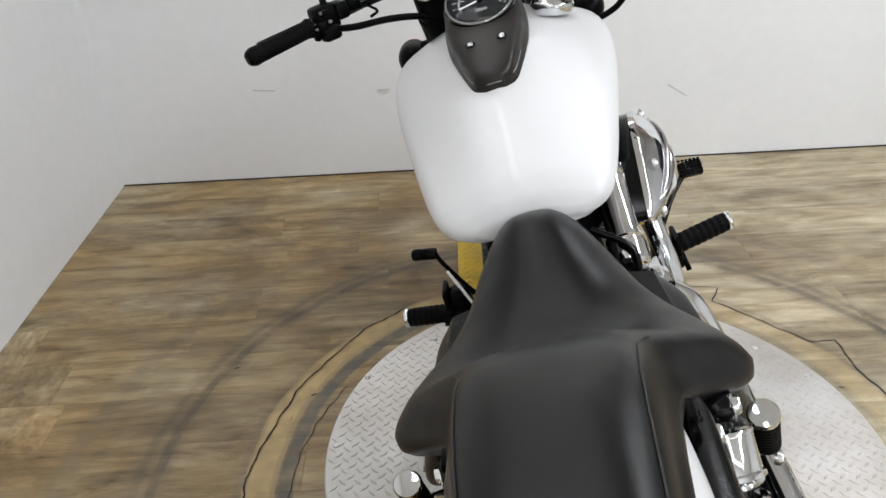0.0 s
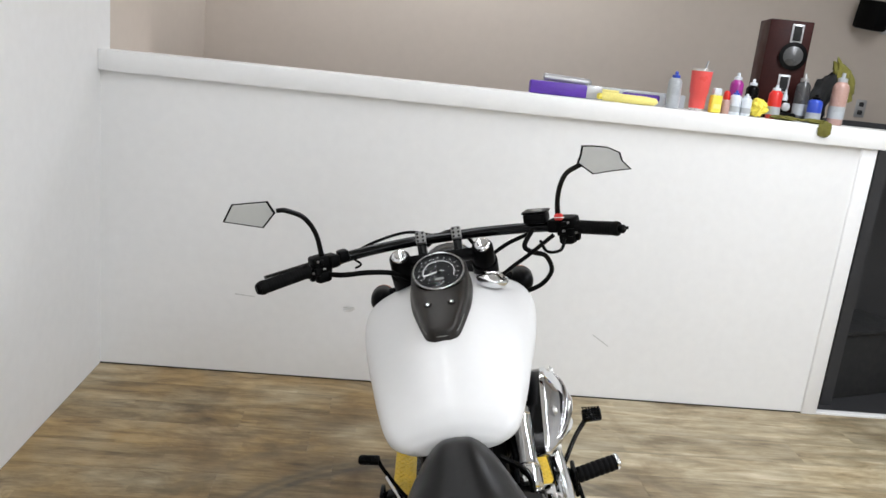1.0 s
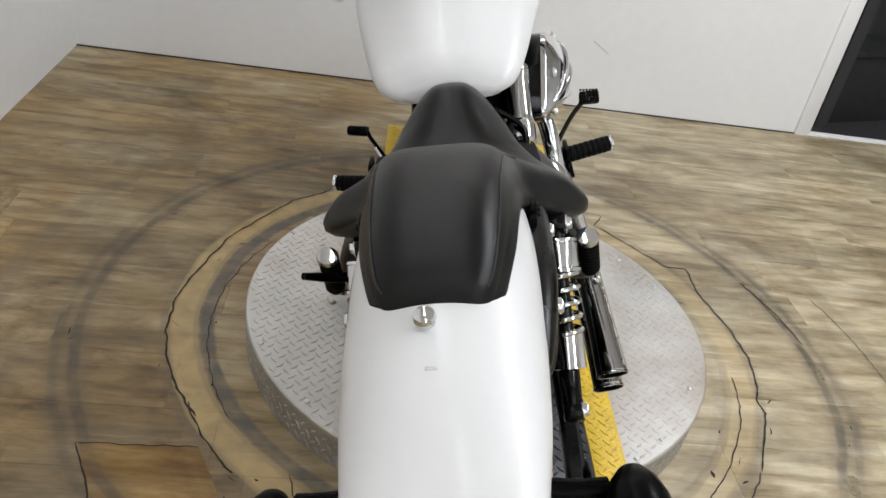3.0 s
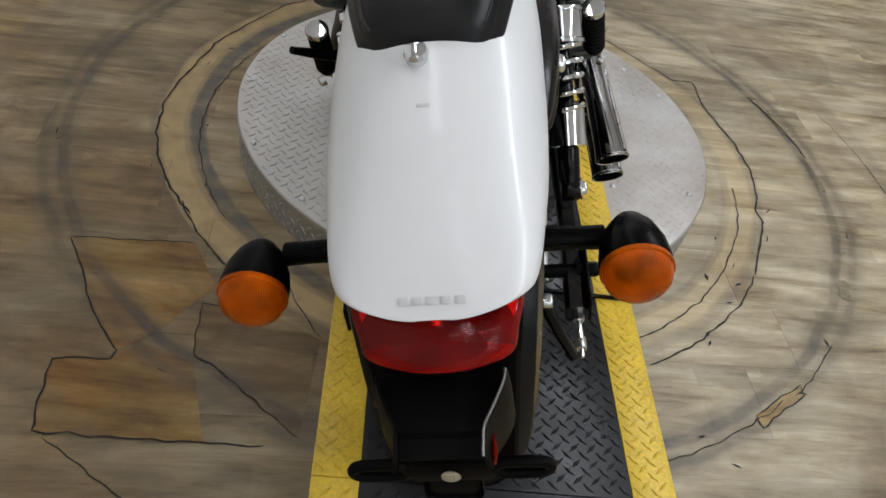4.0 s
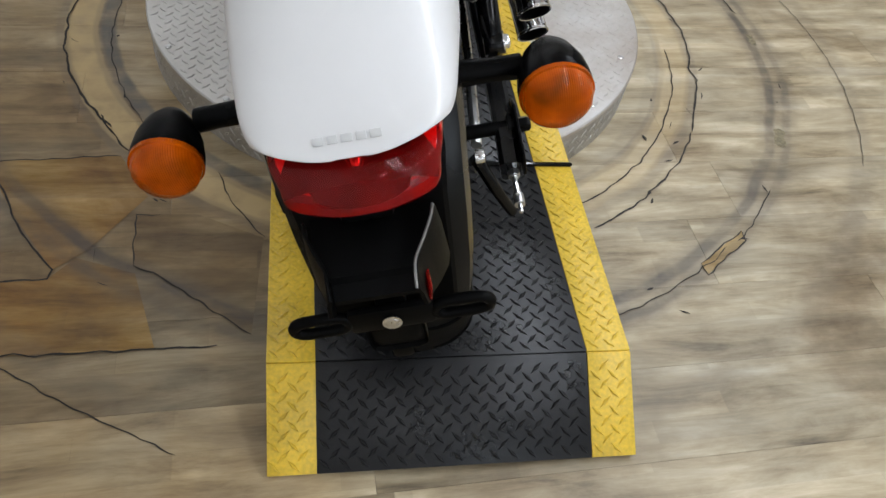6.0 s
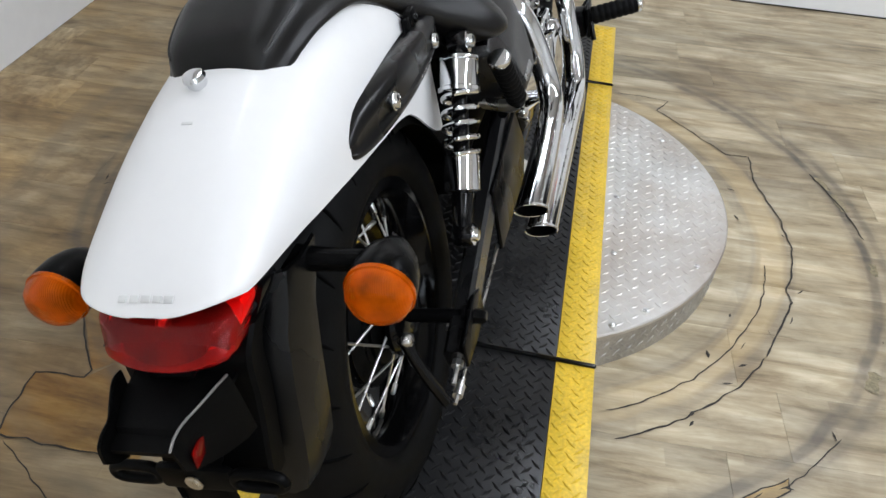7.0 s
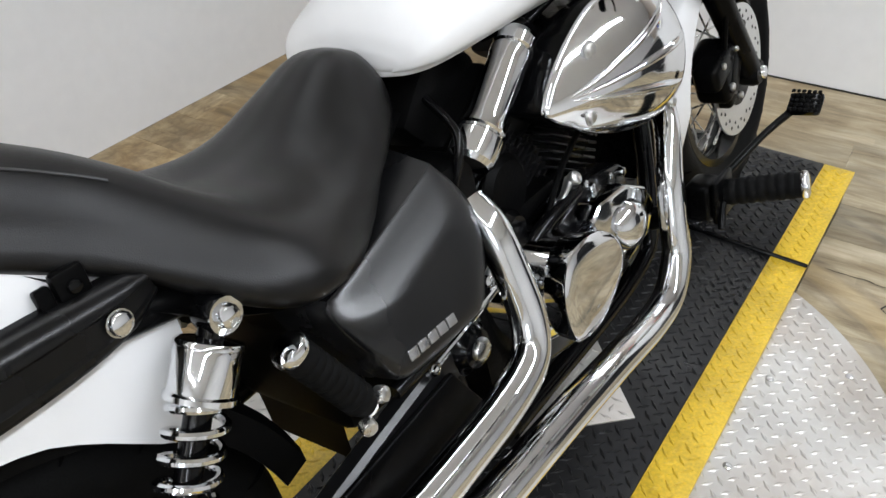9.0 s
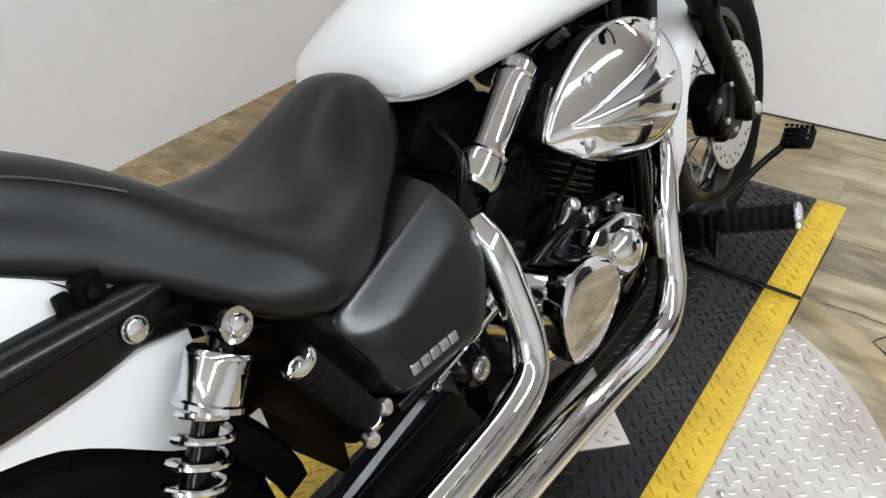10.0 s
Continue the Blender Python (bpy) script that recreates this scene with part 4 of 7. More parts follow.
for s in (1, -1):
    # fender strut: a tapering bar with a raised middle
    STR = [(-0.159, 0.108, 0.652, 0.660, 0.006), (-0.152, 0.110, 0.641, 0.671, 0.011), (-0.127, 0.113, 0.633, 0.688, 0.015), (-0.078, 0.116, 0.630, 0.694, 0.020), (0.0, 0.118, 0.629, 0.696, 0.025), (0.08, 0.118, 0.631, 0.695, 0.027), (0.13, 0.118, 0.637, 0.693, 0.027), (0.16, 0.118, 0.646, 0.691, 0.026), (0.185, 0.116, 0.660, 0.688, 0.022)]
    st = []
    for y in [-0.159 + 0.012 * u * u for u in np.linspace(0, 1, 7)] + list(np.linspace(-0.140, 0.185, 22)):
        x, z0, z1, d = (ease([(r[0], r[i]) for r in STR], y) for i in (1, 2, 3, 4))
        if s < 0:
            d *= 0.4
        g = min(0.0035, d * 0.15)
        st.append([(s * (x + a * d - b * g), y, z0 + (z1 - z0) * c) for a, b, c in ((0, 0, 0), (0.6, 0, 0.03), (0.9, 0, 0.09), (1, 0, 0.18), (1, 0, 0.24), (1, 1, 0.29), (1, 1, 0.60), (1, 0, 0.65), (1, 0, 0.72), (0.9, 0, 0.83), (0.6, 0, 0.95), (0, 0, 1))])
    strut = part("fender_strut", skin(st, True), STRUT_BLACK, bike, "black fender strut", 45)
    for y, x in ((0.142, 0.144 if s > 0 else 0.127), (-0.043, 0.1385 if s > 0 else 0.126)):
        part("strut_bolt", merged(bolt((s * x, y, 0.661), (s, 0, 0), 0.0108, 0.008), lathe([(0.0122, 0), (0.0122, 0.002)], 16, "x", (s * x if s > 0 else s * x - 0.002, y, 0.661))), CHROME, strut)
    # shock absorber
    a, b = (Vector((0.160, 0.212, 0.629)), Vector((0.163, 0.046, 0.394))) if s > 0 else (Vector((-0.142, 0.211, 0.615)), Vector((-0.160, 0.052, 0.392)))
    L = (b - a).length
    shock = part("shock_absorber", rod(a, b, [(0.012, 0.0), (0.0125, 0.05), (0.0125, 0.2), (0.016, 0.205), (0.016, L - 0.02), (0.012, L)], 18), BLACK_GLOSS, bike, "shock absorber with chrome spring and cups")
    part("upper_cup", rod(a, b, [(0.012, 0.022), (0.029, 0.024), (0.0305, 0.026), (0.0305, 0.029), (0.0285, 0.030), (0.0295, 0.033), (0.0295, 0.068), (0.0325, 0.070), (0.0325, 0.075), (0.028, 0.076)], 28), CHROME, shock, "chrome upper spring cup")
    part("lower_cup", rod(a, b, [(0.026, 0.170), (0.0265, 0.172), (0.0275, 0.218), (0.028, 0.222), (0.02, 0.226)], 28), CHROME, shock, "chrome lower spring cup")
    turns, n = 4.3, 110
    fr = along(a, b)
    coil = [fr @ Vector((0.0255 * math.cos(2 * math.pi * turns * k / n), 0.0255 * math.sin(2 * math.pi * turns * k / n), 0.076 + 0.095 * k / n)) for k in range(n + 1)]
    part("spring", tube(coil, 0.0042, 8, 1), CHROME, shock, "chrome coil spring")
    for at in (a, b):
        part("eye", lathe([(0.016, -0.014), (0.018, -0.010), (0.018, 0.010), (0.016, 0.014)], 18, "x", at), BLACK_GLOSS, shock)
        part("shock_bolt", merged(bolt(at + Vector((s * 0.014, 0, 0)), (s, 0, 0), 0.0115, 0.011), lathe([(0.017, -0.001), (0.017, 0.001)], 16, "x", at + Vector((s * 0.0155, 0, 0)))), CHROME, shock)
    # folded passenger peg
    pa, pb = Vector((s * 0.222, 0.286, 0.487)), Vector((s * 0.212, 0.236, 0.584))
    D = (pb - pa).length
    ribs = [(0.012, 0.0)]
    for k in range(9):
        u = 0.012 + k * (D - 0.02) / 9
        ribs += [(0.0165, u), (0.0175, u + 0.002), (0.0175, u + 0.006), (0.0162, u + 0.009)]
    peg = part("passenger_peg", rod(pa, pb, ribs + [(0.017, D - 0.002)], 20), GRIP_RUBBER, bike, "folded black rubber passenger footpeg")
    part("peg_cap", rod(pb, pb + (pb - pa), [(0.0175, -0.003), (0.0185, 0.0), (0.0185, 0.004), (0.0165, 0.0075), (0.008, 0.0085)], 22), CHROME, peg, "chrome peg end cap")
    part("peg_mount", merged(tube([(s * 0.15, 0.33, 0.47), (s * 0.2, 0.30, 0.475), tuple(pa)], 0.011, 10, 4), bolt(pa + Vector((s * 0.006, -0.012, -0.012)), (s, -0.4, -0.2), 0.009, 0.01), bolt(pa + Vector((s * 0.004, 0.014, 0.004)), (s, 0.3, 0.2), 0.009, 0.01)), STEEL, peg)
    # rear turn signal
    c = Vector((0.192, -0.325, 0.598)) if s > 0 else Vector((-0.195, -0.325, 0.589))
    back = Vector((0, -0.97, -0.1)).normalized()
    sig = part("turn_signal", rod(c, c - back, [(0.0355, -0.004), (0.0365, 0.0), (0.0362, 0.006), (0.0335, 0.024), (0.026, 0.044), (0.0155, 0.059), (0.006, 0.066)], 28), BLACK_SATIN, bike, "black bullet rear turn signal")
    part("lens", rod(c, c + back, [(0.0335, 0.002), (0.0363, 0.003), (0.0366, 0.008), (0.0345, 0.009), (0.0338, 0.015), (0.0315, 0.022), (0.025, 0.0285), (0.012, 0.0325)], 32), AMBER, sig, "amber turn signal lens")
    part("reflector", rod(c, c + back, [(0.033, 0.0025), (0.030, 0.006), (0.012, 0.003), (0.004, 0.003)], 24), STEEL, sig, "reflector inside the lens")
    part("stalk", tube([(s * 0.165, -0.282, 0.598), (s * 0.13, -0.285, 0.602), (s * 0.075, -0.285, 0.605)], [0.013, 0.0125, 0.016], 14, 4), BLACK_SATIN, sig)

# tail light and number plate carrier
ring_at = lambda y, w0, w1, z0, z1: [(x, y, z) for x, z in closed_curve([(-w1, z1), (-w1 * 0.5, z1 + 0.001), (0, z1 + 0.0015), (w1 * 0.5, z1 + 0.001), (w1, z1), (w1 * 0.96, (z0 + z1) / 2), (w0, z0 + 0.006), (w0 * 0.5, z0), (0, z0 - 0.001), (-w0 * 0.5, z0), (-w0, z0 + 0.006), (-w1 * 0.96, (z0 + z1) / 2)], 3)]
tilt_lens = lambda ring: [(x, y + 0.010 + (z - 0.61) * 0.65 + 0.014 * (x / 0.08) ** 2, z) for x, y, z in ring]
tail = part("tail_light", skin([tilt_lens(r) for r in (ring_at(-0.375, 0.060, 0.074, 0.587, 0.630), ring_at(-0.402, 0.069, 0.080, 0.584, 0.632), ring_at(-0.422, 0.069, 0.078, 0.584, 0.629), ring_at(-0.430, 0.067, 0.0755, 0.585, 0.626), ring_at(-0.434, 0.062, 0.071, 0.588, 0.623), ring_at(-0.4375, 0.034, 0.044, 0.598, 0.612))], True), RED_LENS, bike, "clear deep red tail light lens under the fender edge", 40)
tail.visible_shadow = False
# red backing added inside so that the lens looks bright
part("inner_lens", skin([tilt_lens(r) for r in (ring_at(-0.388, 0.061, 0.072, 0.590, 0.627), ring_at(-0.412, 0.061, 0.072, 0.590, 0.627), ring_at(-0.402, 0.042, 0.052, 0.596, 0.622))], True), BACKING_RED, tail, "added red backing that brightens the lens", 20)
part("bulb", rod((0.0, -0.390, 0.618), (0.0, -0.415, 0.615), [(0.006, 0.0), (0.010, 0.006), (0.011, 0.014), (0.006, 0.022)], 16), CHROME, tail, "tail light bulb")
# black block added to darken the lens low in the middle
part("lamp_well", skin([tilt_lens(r) for r in (ring_at(-0.380, 0.042, 0.046, 0.588, 0.608), ring_at(-0.424, 0.042, 0.046, 0.588, 0.608))], True), BLACK_PLASTIC, tail, "added black block that darkens the lower middle of the lens")
part("tail_bezel", skin([tilt_lens(r) for r in (ring_at(-0.36, 0.068, 0.083, 0.582, 0.628), ring_at(-0.380, 0.071, 0.084, 0.580, 0.628), ring_at(-0.390, 0.071, 0.082, 0.581, 0.628))], True), BLACK_GLOSS, bike, "black tail light surround")
hs = []
for z, y, w in ((0.60, -0.385, 0.080), (0.582, -0.402, 0.077), (0.565, -0.408, 0.075), (0.53, -0.412, 0.073), (0.495, -0.420, 0.071), (0.425, -0.438, 0.066)):
    hs.append([(-w, y + 0.03, z), (-w, y + 0.004, z), (-w * 0.94, y, z), (w * 0.94, y, z), (w, y + 0.004, z), (w, y + 0.03, z)])
carrier = part("plate_carrier", skin(hs, True), BLACK_PLASTIC, bike, "black plastic plate carrier", 30)
for s in (1, -1):
    edge = [(-0.425, 0.060, 0.572), (-0.440, 0.058, 0.574), (-0.462, 0.049, 0.570), (-0.481, 0.040, 0.566), (-0.497, 0.0385, 0.564), (-0.508, 0.038, 0.558)]
    cheek = []
    for k, (y, x, z) in enumerate(edge):
        low = 0.500 + 0.034 * (k / 5) ** 2
        cheek.append([(s * (x - 0.002), y, z), (s * (x + 0.002), y, z), (s * (x + 0.005), y, z - 0.35 * (z - low)), (s * (x + 0.007), y, low), (s * (x + 0.003), y, low), (s * (x + 0.001), y, z - 0.35 * (z - low))])
    part("cheek", skin(cheek, True), BLACK_PLASTIC, carrier, "raised cheek beside the plate", 30)
    # highlight along the right cheek's edge is put in as a pale tube
    part("cheek_rim", tube([(s * x, y, z + 0.0005) for y, x, z in edge], 0.0014, 8, 3), CLAMP_GREY if s > 0 else BLACK_PLASTIC, carrier, "edge of the cheek, the right one pale to stand for its highlight")
    loop = [(s * (0.071 + 0.028 * math.copysign(abs(math.cos(a)) ** 0.5, math.cos(a))), -0.46, 0.460 + 0.0105 * math.sin(a)) for a in np.linspace(0, 2 * math.pi, 25)]
    part("slotted_arm", tube(loop, 0.0062, 10, 1), BLACK_PLASTIC, bike, "slotted black bracket arm")
part("plate_bracket", merged(box((0.088, 0.012, 0.034), (0, -0.46, 0.460), 0.006), box((0.06, 0.008, 0.05), (0, -0.458, 0.43), 0.01), box((0.024, 0.008, 0.03), (0, -0.456, 0.396), 0.005), box((0.03, 0.03, 0.02), (0, -0.445, 0.462), 0.003)), BLACK_PLASTIC, bike, "black number plate bracket without a plate")
part("bracket_bolt", merged(bolt((0, -0.4665, 0.459), (0, -1, 0.1), 0.008, 0.003), lathe([(0.010, 0), (0.010, 0.001)], 16, "y", (0, -0.4685, 0.459))), STEEL, bike)
part("plate_lamp", box((0.05, 0.024, 0.014), (0, -0.418, 0.574), 0.005), BLACK_PLASTIC, bike)
part("hood_panel", skin([[(-w, y, z), (w, y, z), (w, y, z - 0.005), (-w, y, z - 0.005)] for y, z, w in ((-0.405, 0.560, 0.058), (-0.440, 0.556, 0.056), (-0.479, 0.554, 0.040), (-0.482, 0.548, 0.039), (-0.500, 0.546, 0.037))], True), BLACK_PLASTIC, carrier, "folded black panel between the cheeks", 20)
part("rear_reflector", box((0.004, 0.026, 0.020), (0.0460, -0.484, 0.534), 0.0018, (0, 8, 6)), RED_LENS, bike, "small red reflector")
flap = []
for z, y, w in ((0.62, -0.335, 0.104), (0.59, -0.350, 0.103), (0.56, -0.368, 0.100), (0.50, -0.384, 0.096), (0.44, -0.394, 0.091), (0.39, -0.400, 0.084), (0.36, -0.402, 0.072)):
    outer = [(w, y + 0.07), (w, y + 0.03), (w * 0.93, y + 0.008), (w * 0.75, y)]
    inner = [(px * 0.95, py + 0.004) for px, py in outer]
    half = outer + [(-px, py) for px, py in outer[::-1]]
    back_half = inner + [(-px, py) for px, py in inner[::-1]]
    flap.append([(px, py, z) for px, py in half + back_half[::-1]])
part("mud_flap", skin(flap, True), STRUT_BLACK, bike, "black mud guard behind the wheel", 40)

# seat
SEAT = [
    (0.600, [(0, 0.706), (0.008, 0.705), (0.015, 0.697), (0.017, 0.682), (0.012, 0.674), (0, 0.672)]),
    (0.578, [(0, 0.737), (0.027, 0.733), (0.050, 0.714), (0.062, 0.688), (0.054, 0.664), (0, 0.66)]),
    (0.528, [(0, 0.751), (0.030, 0.746), (0.061, 0.720), (0.090, 0.680), (0.092, 0.645), (0, 0.64)]),
    (0.468, [(0, 0.729), (0.041, 0.722), (0.079, 0.695), (0.117, 0.655), (0.120, 0.622), (0, 0.61)]),
    (0.41, [(0, 0.699), (0.054, 0.695), (0.103, 0.673), (0.149, 0.643), (0.155, 0.606), (0, 0.59)]),
    (0.35, [(0, 0.684), (0.063, 0.685), (0.128, 0.673), (0.180, 0.647), (0.189, 0.600), (0, 0.586)]),
    (0.295, [(0, 0.689), (0.07, 0.692), (0.142, 0.688), (0.195, 0.659), (0.207, 0.603), (0, 0.590)]),
    (0.262, [(0, 0.716), (0.07, 0.717), (0.135, 0.709), (0.188, 0.669), (0.201, 0.610), (0, 0.600)]),
    (0.24, [(0, 0.742), (0.07, 0.741), (0.126, 0.724), (0.172, 0.676), (0.187, 0.622), (0, 0.612)]),
    (0.18, [(0, 0.788), (0.06, 0.786), (0.095, 0.766), (0.122, 0.716), (0.130, 0.674), (0, 0.665)]),
    (0.11, [(0, 0.825), (0.055, 0.822), (0.086, 0.803), (0.103, 0.760), (0.108, 0.718), (0, 0.72)]),
    (0.02, [(0, 0.840), (0.05, 0.837), (0.080, 0.820), (0.093, 0.790), (0.096, 0.764), (0, 0.765)]),
    (-0.08, [(0, 0.832), (0.05, 0.829), (0.074, 0.812), (0.083, 0.791), (0.086, 0.774), (0, 0.77)]),
    (-0.135, [(0, 0.814), (0.045, 0.811), (0.067, 0.798), (0.073, 0.780), (0.075, 0.762), (0, 0.75)]),
    (-0.160, [(0, 0.801), (0.041, 0.799), (0.060, 0.787), (0.065, 0.770), (0.067, 0.750), (0, 0.74)]),
    (-0.172, [(0, 0.787), (0.036, 0.786), (0.050, 0.777), (0.056, 0.762), (0.057, 0.745), (0, 0.735)]),
    (-0.178, [(0, 0.765), (0.030, 0.764), (0.044, 0.758), (0.049, 0.750), (0.050, 0.735), (0, 0.73)]),
]
SEAT_UP = SEAT[::-1]
seat_at = lambda y: [(ease([(r[0], r[1][i][0]) for r in SEAT_UP], y), ease([(r[0], r[1][i][1]) for r in SEAT_UP], y)) for i in range(6)]
SEAT_Y = [0.600, 0.597, 0.592, 0.585] + [0.575 - 0.0125 * k for k in range(56)] + [-0.130, -0.143, -0.153, -0.162, -0.170, -0.175, -0.178]
seat = part("seat", half_loft([(y, seat_at(y)) for y in SEAT_Y], 25, 1), SEAT_VINYL, bike, "black vinyl two-up seat with stitched seams", 70)


def seat_line(pick, y0, y1, n=60):
    """Points on the seat's upper skin: pick(y) is how far from the middle to the first edge, 0 to 1 of the half profile."""
    out = []
    for y in np.linspace(y0, y1, n):
        x, z = spline(seat_at(y), 8)[int(pick(y) * 8)]
        out.append((x, y, z + 0.0006))
    return out


for s in (1, -1):
    line = [(s * x, y, z) for x, y, z in seat_line(lambda y: 2.05, 0.20, -0.165)]
    part("seam", tube(line, 0.0014, 6, 1), PIPING, seat, "raised stitched seam")
part("seat_base", half_loft([(0.60, [(0, 0.655), (0.04, 0.652), (0.05, 0.645), (0, 0.64)]), (0.35, [(0, 0.588), (0.125, 0.584), (0.135, 0.57), (0, 0.565)]), (0.20, [(0, 0.64), (0.12, 0.638), (0.13, 0.625), (0, 0.62)]), (0.05, [(0, 0.76), (0.075, 0.757), (0.085, 0.752), (0, 0.75)]), (-0.19, [(0, 0.752), (0.05, 0.751), (0.06, 0.746), (0, 0.745)])], 9, 6), BLACK_PLASTIC, seat, "black plastic seat base")
for s in (1, -1):
    part("seat_bracket", merged(box((0.012, 0.028, 0.034), (s * 0.122, 0.130, 0.698), 0.004), box((0.010, 0.014, 0.03), (s * 0.121, 0.108, 0.694), 0.003)), BLACK_SATIN, bike)
    part("bracket_screw", bolt((s * 0.128, 0.130, 0.700), (s, 0, 0), 0.0065, 0.005), BLACK_GLOSS, bike)

# fuel tank
def tank_half(w, top, low, mid):
    w *= 0.945
    drop = min(0.034, (top - mid) * 0.36)
    return [(0, top), (w * 0.35, top - drop * 0.2), (w * 0.68, top - drop), (w * 0.92, mid + (top - mid) * 0.36), (w, mid), (w * 0.96, mid - (mid - low) * 0.55), (w * 0.84, low + 0.006), (w * 0.7, low), (0, low + 0.01)]


TANK = [(0.585, 0.092, 0.732, 0.700, 0.714), (0.596, 0.122, 0.757, 0.698, 0.722), (0.625, 0.147, 0.786, 0.698, 0.732), (0.72, 0.173, 0.834, 0.706, 0.748), (0.82, 0.193, 0.866, 0.714, 0.763), (0.94, 0.216, 0.890, 0.721, 0.778), (1.06, 0.234, 0.902, 0.728, 0.793), (1.16, 0.240, 0.903, 0.734, 0.802), (1.24, 0.226, 0.893, 0.738, 0.806), (1.285, 0.196, 0.878, 0.743, 0.806), (1.305, 0.150, 0.852, 0.752, 0.802)]
tank_at = lambda y, i: ease([(r[0], r[i]) for r in TANK], y)
TANK_Y = [0.585, 0.589, 0.594, 0.600, 0.608, 0.618, 0.630, 0.645, 0.665, 0.69, 0.72, 0.76, 0.81, 0.87, 0.94, 1.01, 1.08, 1.14, 1.19, 1.23, 1.26, 1.28, 1.292, 1.30, 1.305]
tank = part("fuel_tank", half_loft([(y, tank_half(*(tank_at(y, i) for i in (1, 2, 3, 4)))) for y in TANK_Y], 40, 2), WHITE_PAINT, bike, "glossy pearl white fuel tank", 70, Matrix.Translation((-0.008, 0, 0)))
part("fuel_cap", lathe([(0.038, -0.012), (0.0425, 0.001), (0.0425, 0.006), (0.0395, 0.011), (0.036, 0.0125), (0.034, 0.0115), (0.032, 0.0135), (0.025, 0.018), (0.014, 0.0208), (0.004, 0.0215)], 36, at=(0.117, 1.10, 0.896), turn=(-4, 14, 0)), CHROME, tank, "domed chrome fuel cap")
part("cap_grip", box((0.044, 0.011, 0.007), (0.1215, 1.10, 0.9165), 0.003, (-4, 14, 20)), CHROME, tank, "raised finger grip on the cap")
# tank console with the speedometer
CON = [(0.800, 0.018, 0.877, 0.845), (0.812, 0.034, 0.886, 0.85), (0.85, 0.046, 0.899, 0.86), (0.90, 0.058, 0.914, 0.87), (0.95, 0.068, 0.930, 0.88), (1.02, 0.073, 0.952, 0.89), (1.08, 0.070, 0.966, 0.89), (1.125, 0.055, 0.965, 0.89), (1.145, 0.03, 0.955, 0.895)]
CSHIFT = Matrix.Translation((-0.012, 0, 0.008))
console = part("tank_console", half_loft([(y, [(0, t), (w * 0.7, t - 0.003), (w * 0.93, t - 0.011), (w, t - 0.028), (w, b), (0, b)]) for y, w, t, b in CON], 20, 5), CONSOLE_PAINT, bike, "black satin tank console", 60, CSHIFT)
part("console_edge", tube([(-0.053, 0.875, 0.882), (-0.038, 0.822, 0.869), (-0.02, 0.804, 0.864), (0, 0.80, 0.863), (0.02, 0.804, 0.864), (0.038, 0.822, 0.869), (0.053, 0.875, 0.882)], 0.0013, 8, 5), CLAMP_GREY, console, "", 60, CSHIFT)
for x in (-0.028, 0.028):
    part("console_screw", bolt((x, 0.892, 0.911), (0, -0.3, 1), 0.0058, 0.0036), CHROME, console, "bright console screw", 40, CSHIFT)
    part("screw_well", lathe([(0.0062, 0.0), (0.0066, 0.0016), (0.0088, 0.0016), (0.0092, 0.0)], 18, at=(x, 0.892, 0.9105), turn=(17, 0, 0), caps=(False, False)), BLACK_GLOSS, console, "", 40, CSHIFT)
DIAL = pose(-0.010, 1.004, 0.961, 30, 0, 0) @ Matrix.Scale(1.05, 4)
part("speedometer", lathe([(0.052, -0.02), (0.061, -0.012), (0.0625, 0.004), (0.062, 0.0075), (0.0605, 0.0095), (0.0595, 0.0095)], 48, caps=(True, False)), BLACK_GLOSS, bike, "round speedometer with a thin grey bezel", 40, DIAL)
speedo = bike.children[-1]
part("bezel", lathe([(0.0612, 0.0072), (0.0612, 0.0096), (0.0595, 0.0108), (0.0572, 0.0104), (0.0560, 0.0050)], 48, caps=(False, False)), BEZEL_GREY, speedo, "thin grey metal bezel", 40, DIAL)
part("dial_face", lathe([(0.001, 0.0035), (0.0572, 0.0035), (0.0572, 0.001)], 40), DIAL_BLACK, speedo, "black dial face", 20, DIAL)
arc_pts = [(0.0365 * math.cos(radians(a)), 0.0365 * math.sin(radians(a)), 0.0041) for a in range(-25, 206, 6)]
part("scale_ring", tube(arc_pts, 0.0006, 6, 1), DIAL_WHITE, speedo, "white scale arc", 40, DIAL)
for k in range(37):
    a = radians(205 - 230 * k / 36)
    r1 = 0.0415 if k % 3 == 0 else 0.0395
    tick = box((r1 - 0.037, 0.0010, 0.0006), ((r1 + 0.037) / 2, 0, 0.0041))
    tick.transform(Matrix.Rotation(a, 4, "Z"))
    part("tick", tick, DIAL_GREY, speedo, "", 0, DIAL)
for k in range(13):
    a = radians(205 - 230 * k / 12)
    part("figure", box((0.0040, 0.0032, 0.0006), (0.0465 * math.cos(a), 0.0465 * math.sin(a), 0.0041)), DIAL_GREY, speedo, "small white bar in place of a figure", 0, DIAL)
part("counter", box((0.020, 0.006, 0.0008), (0, -0.022, 0.0042)), DIAL_GREY, speedo, "", 0, DIAL)
nd = box((0.046, 0.0022, 0.001), (0.015, 0, 0.006))
nd.transform(Matrix.Rotation(radians(195), 4, "Z"))
part("needle", nd, DIAL_WHITE, speedo, "white needle", 0, DIAL)
part("needle_hub", lathe([(0.005, 0.003), (0.005, 0.008), (0.003, 0.009)], 14), BLACK_PLASTIC, speedo, "", 40, DIAL)
gl = part("dial_glass", lathe([(0.0575, 0.0082), (0.0575, 0.0092), (0.03, 0.0105), (0.001, 0.011)], 36), GLASS, speedo, "", 60, DIAL)
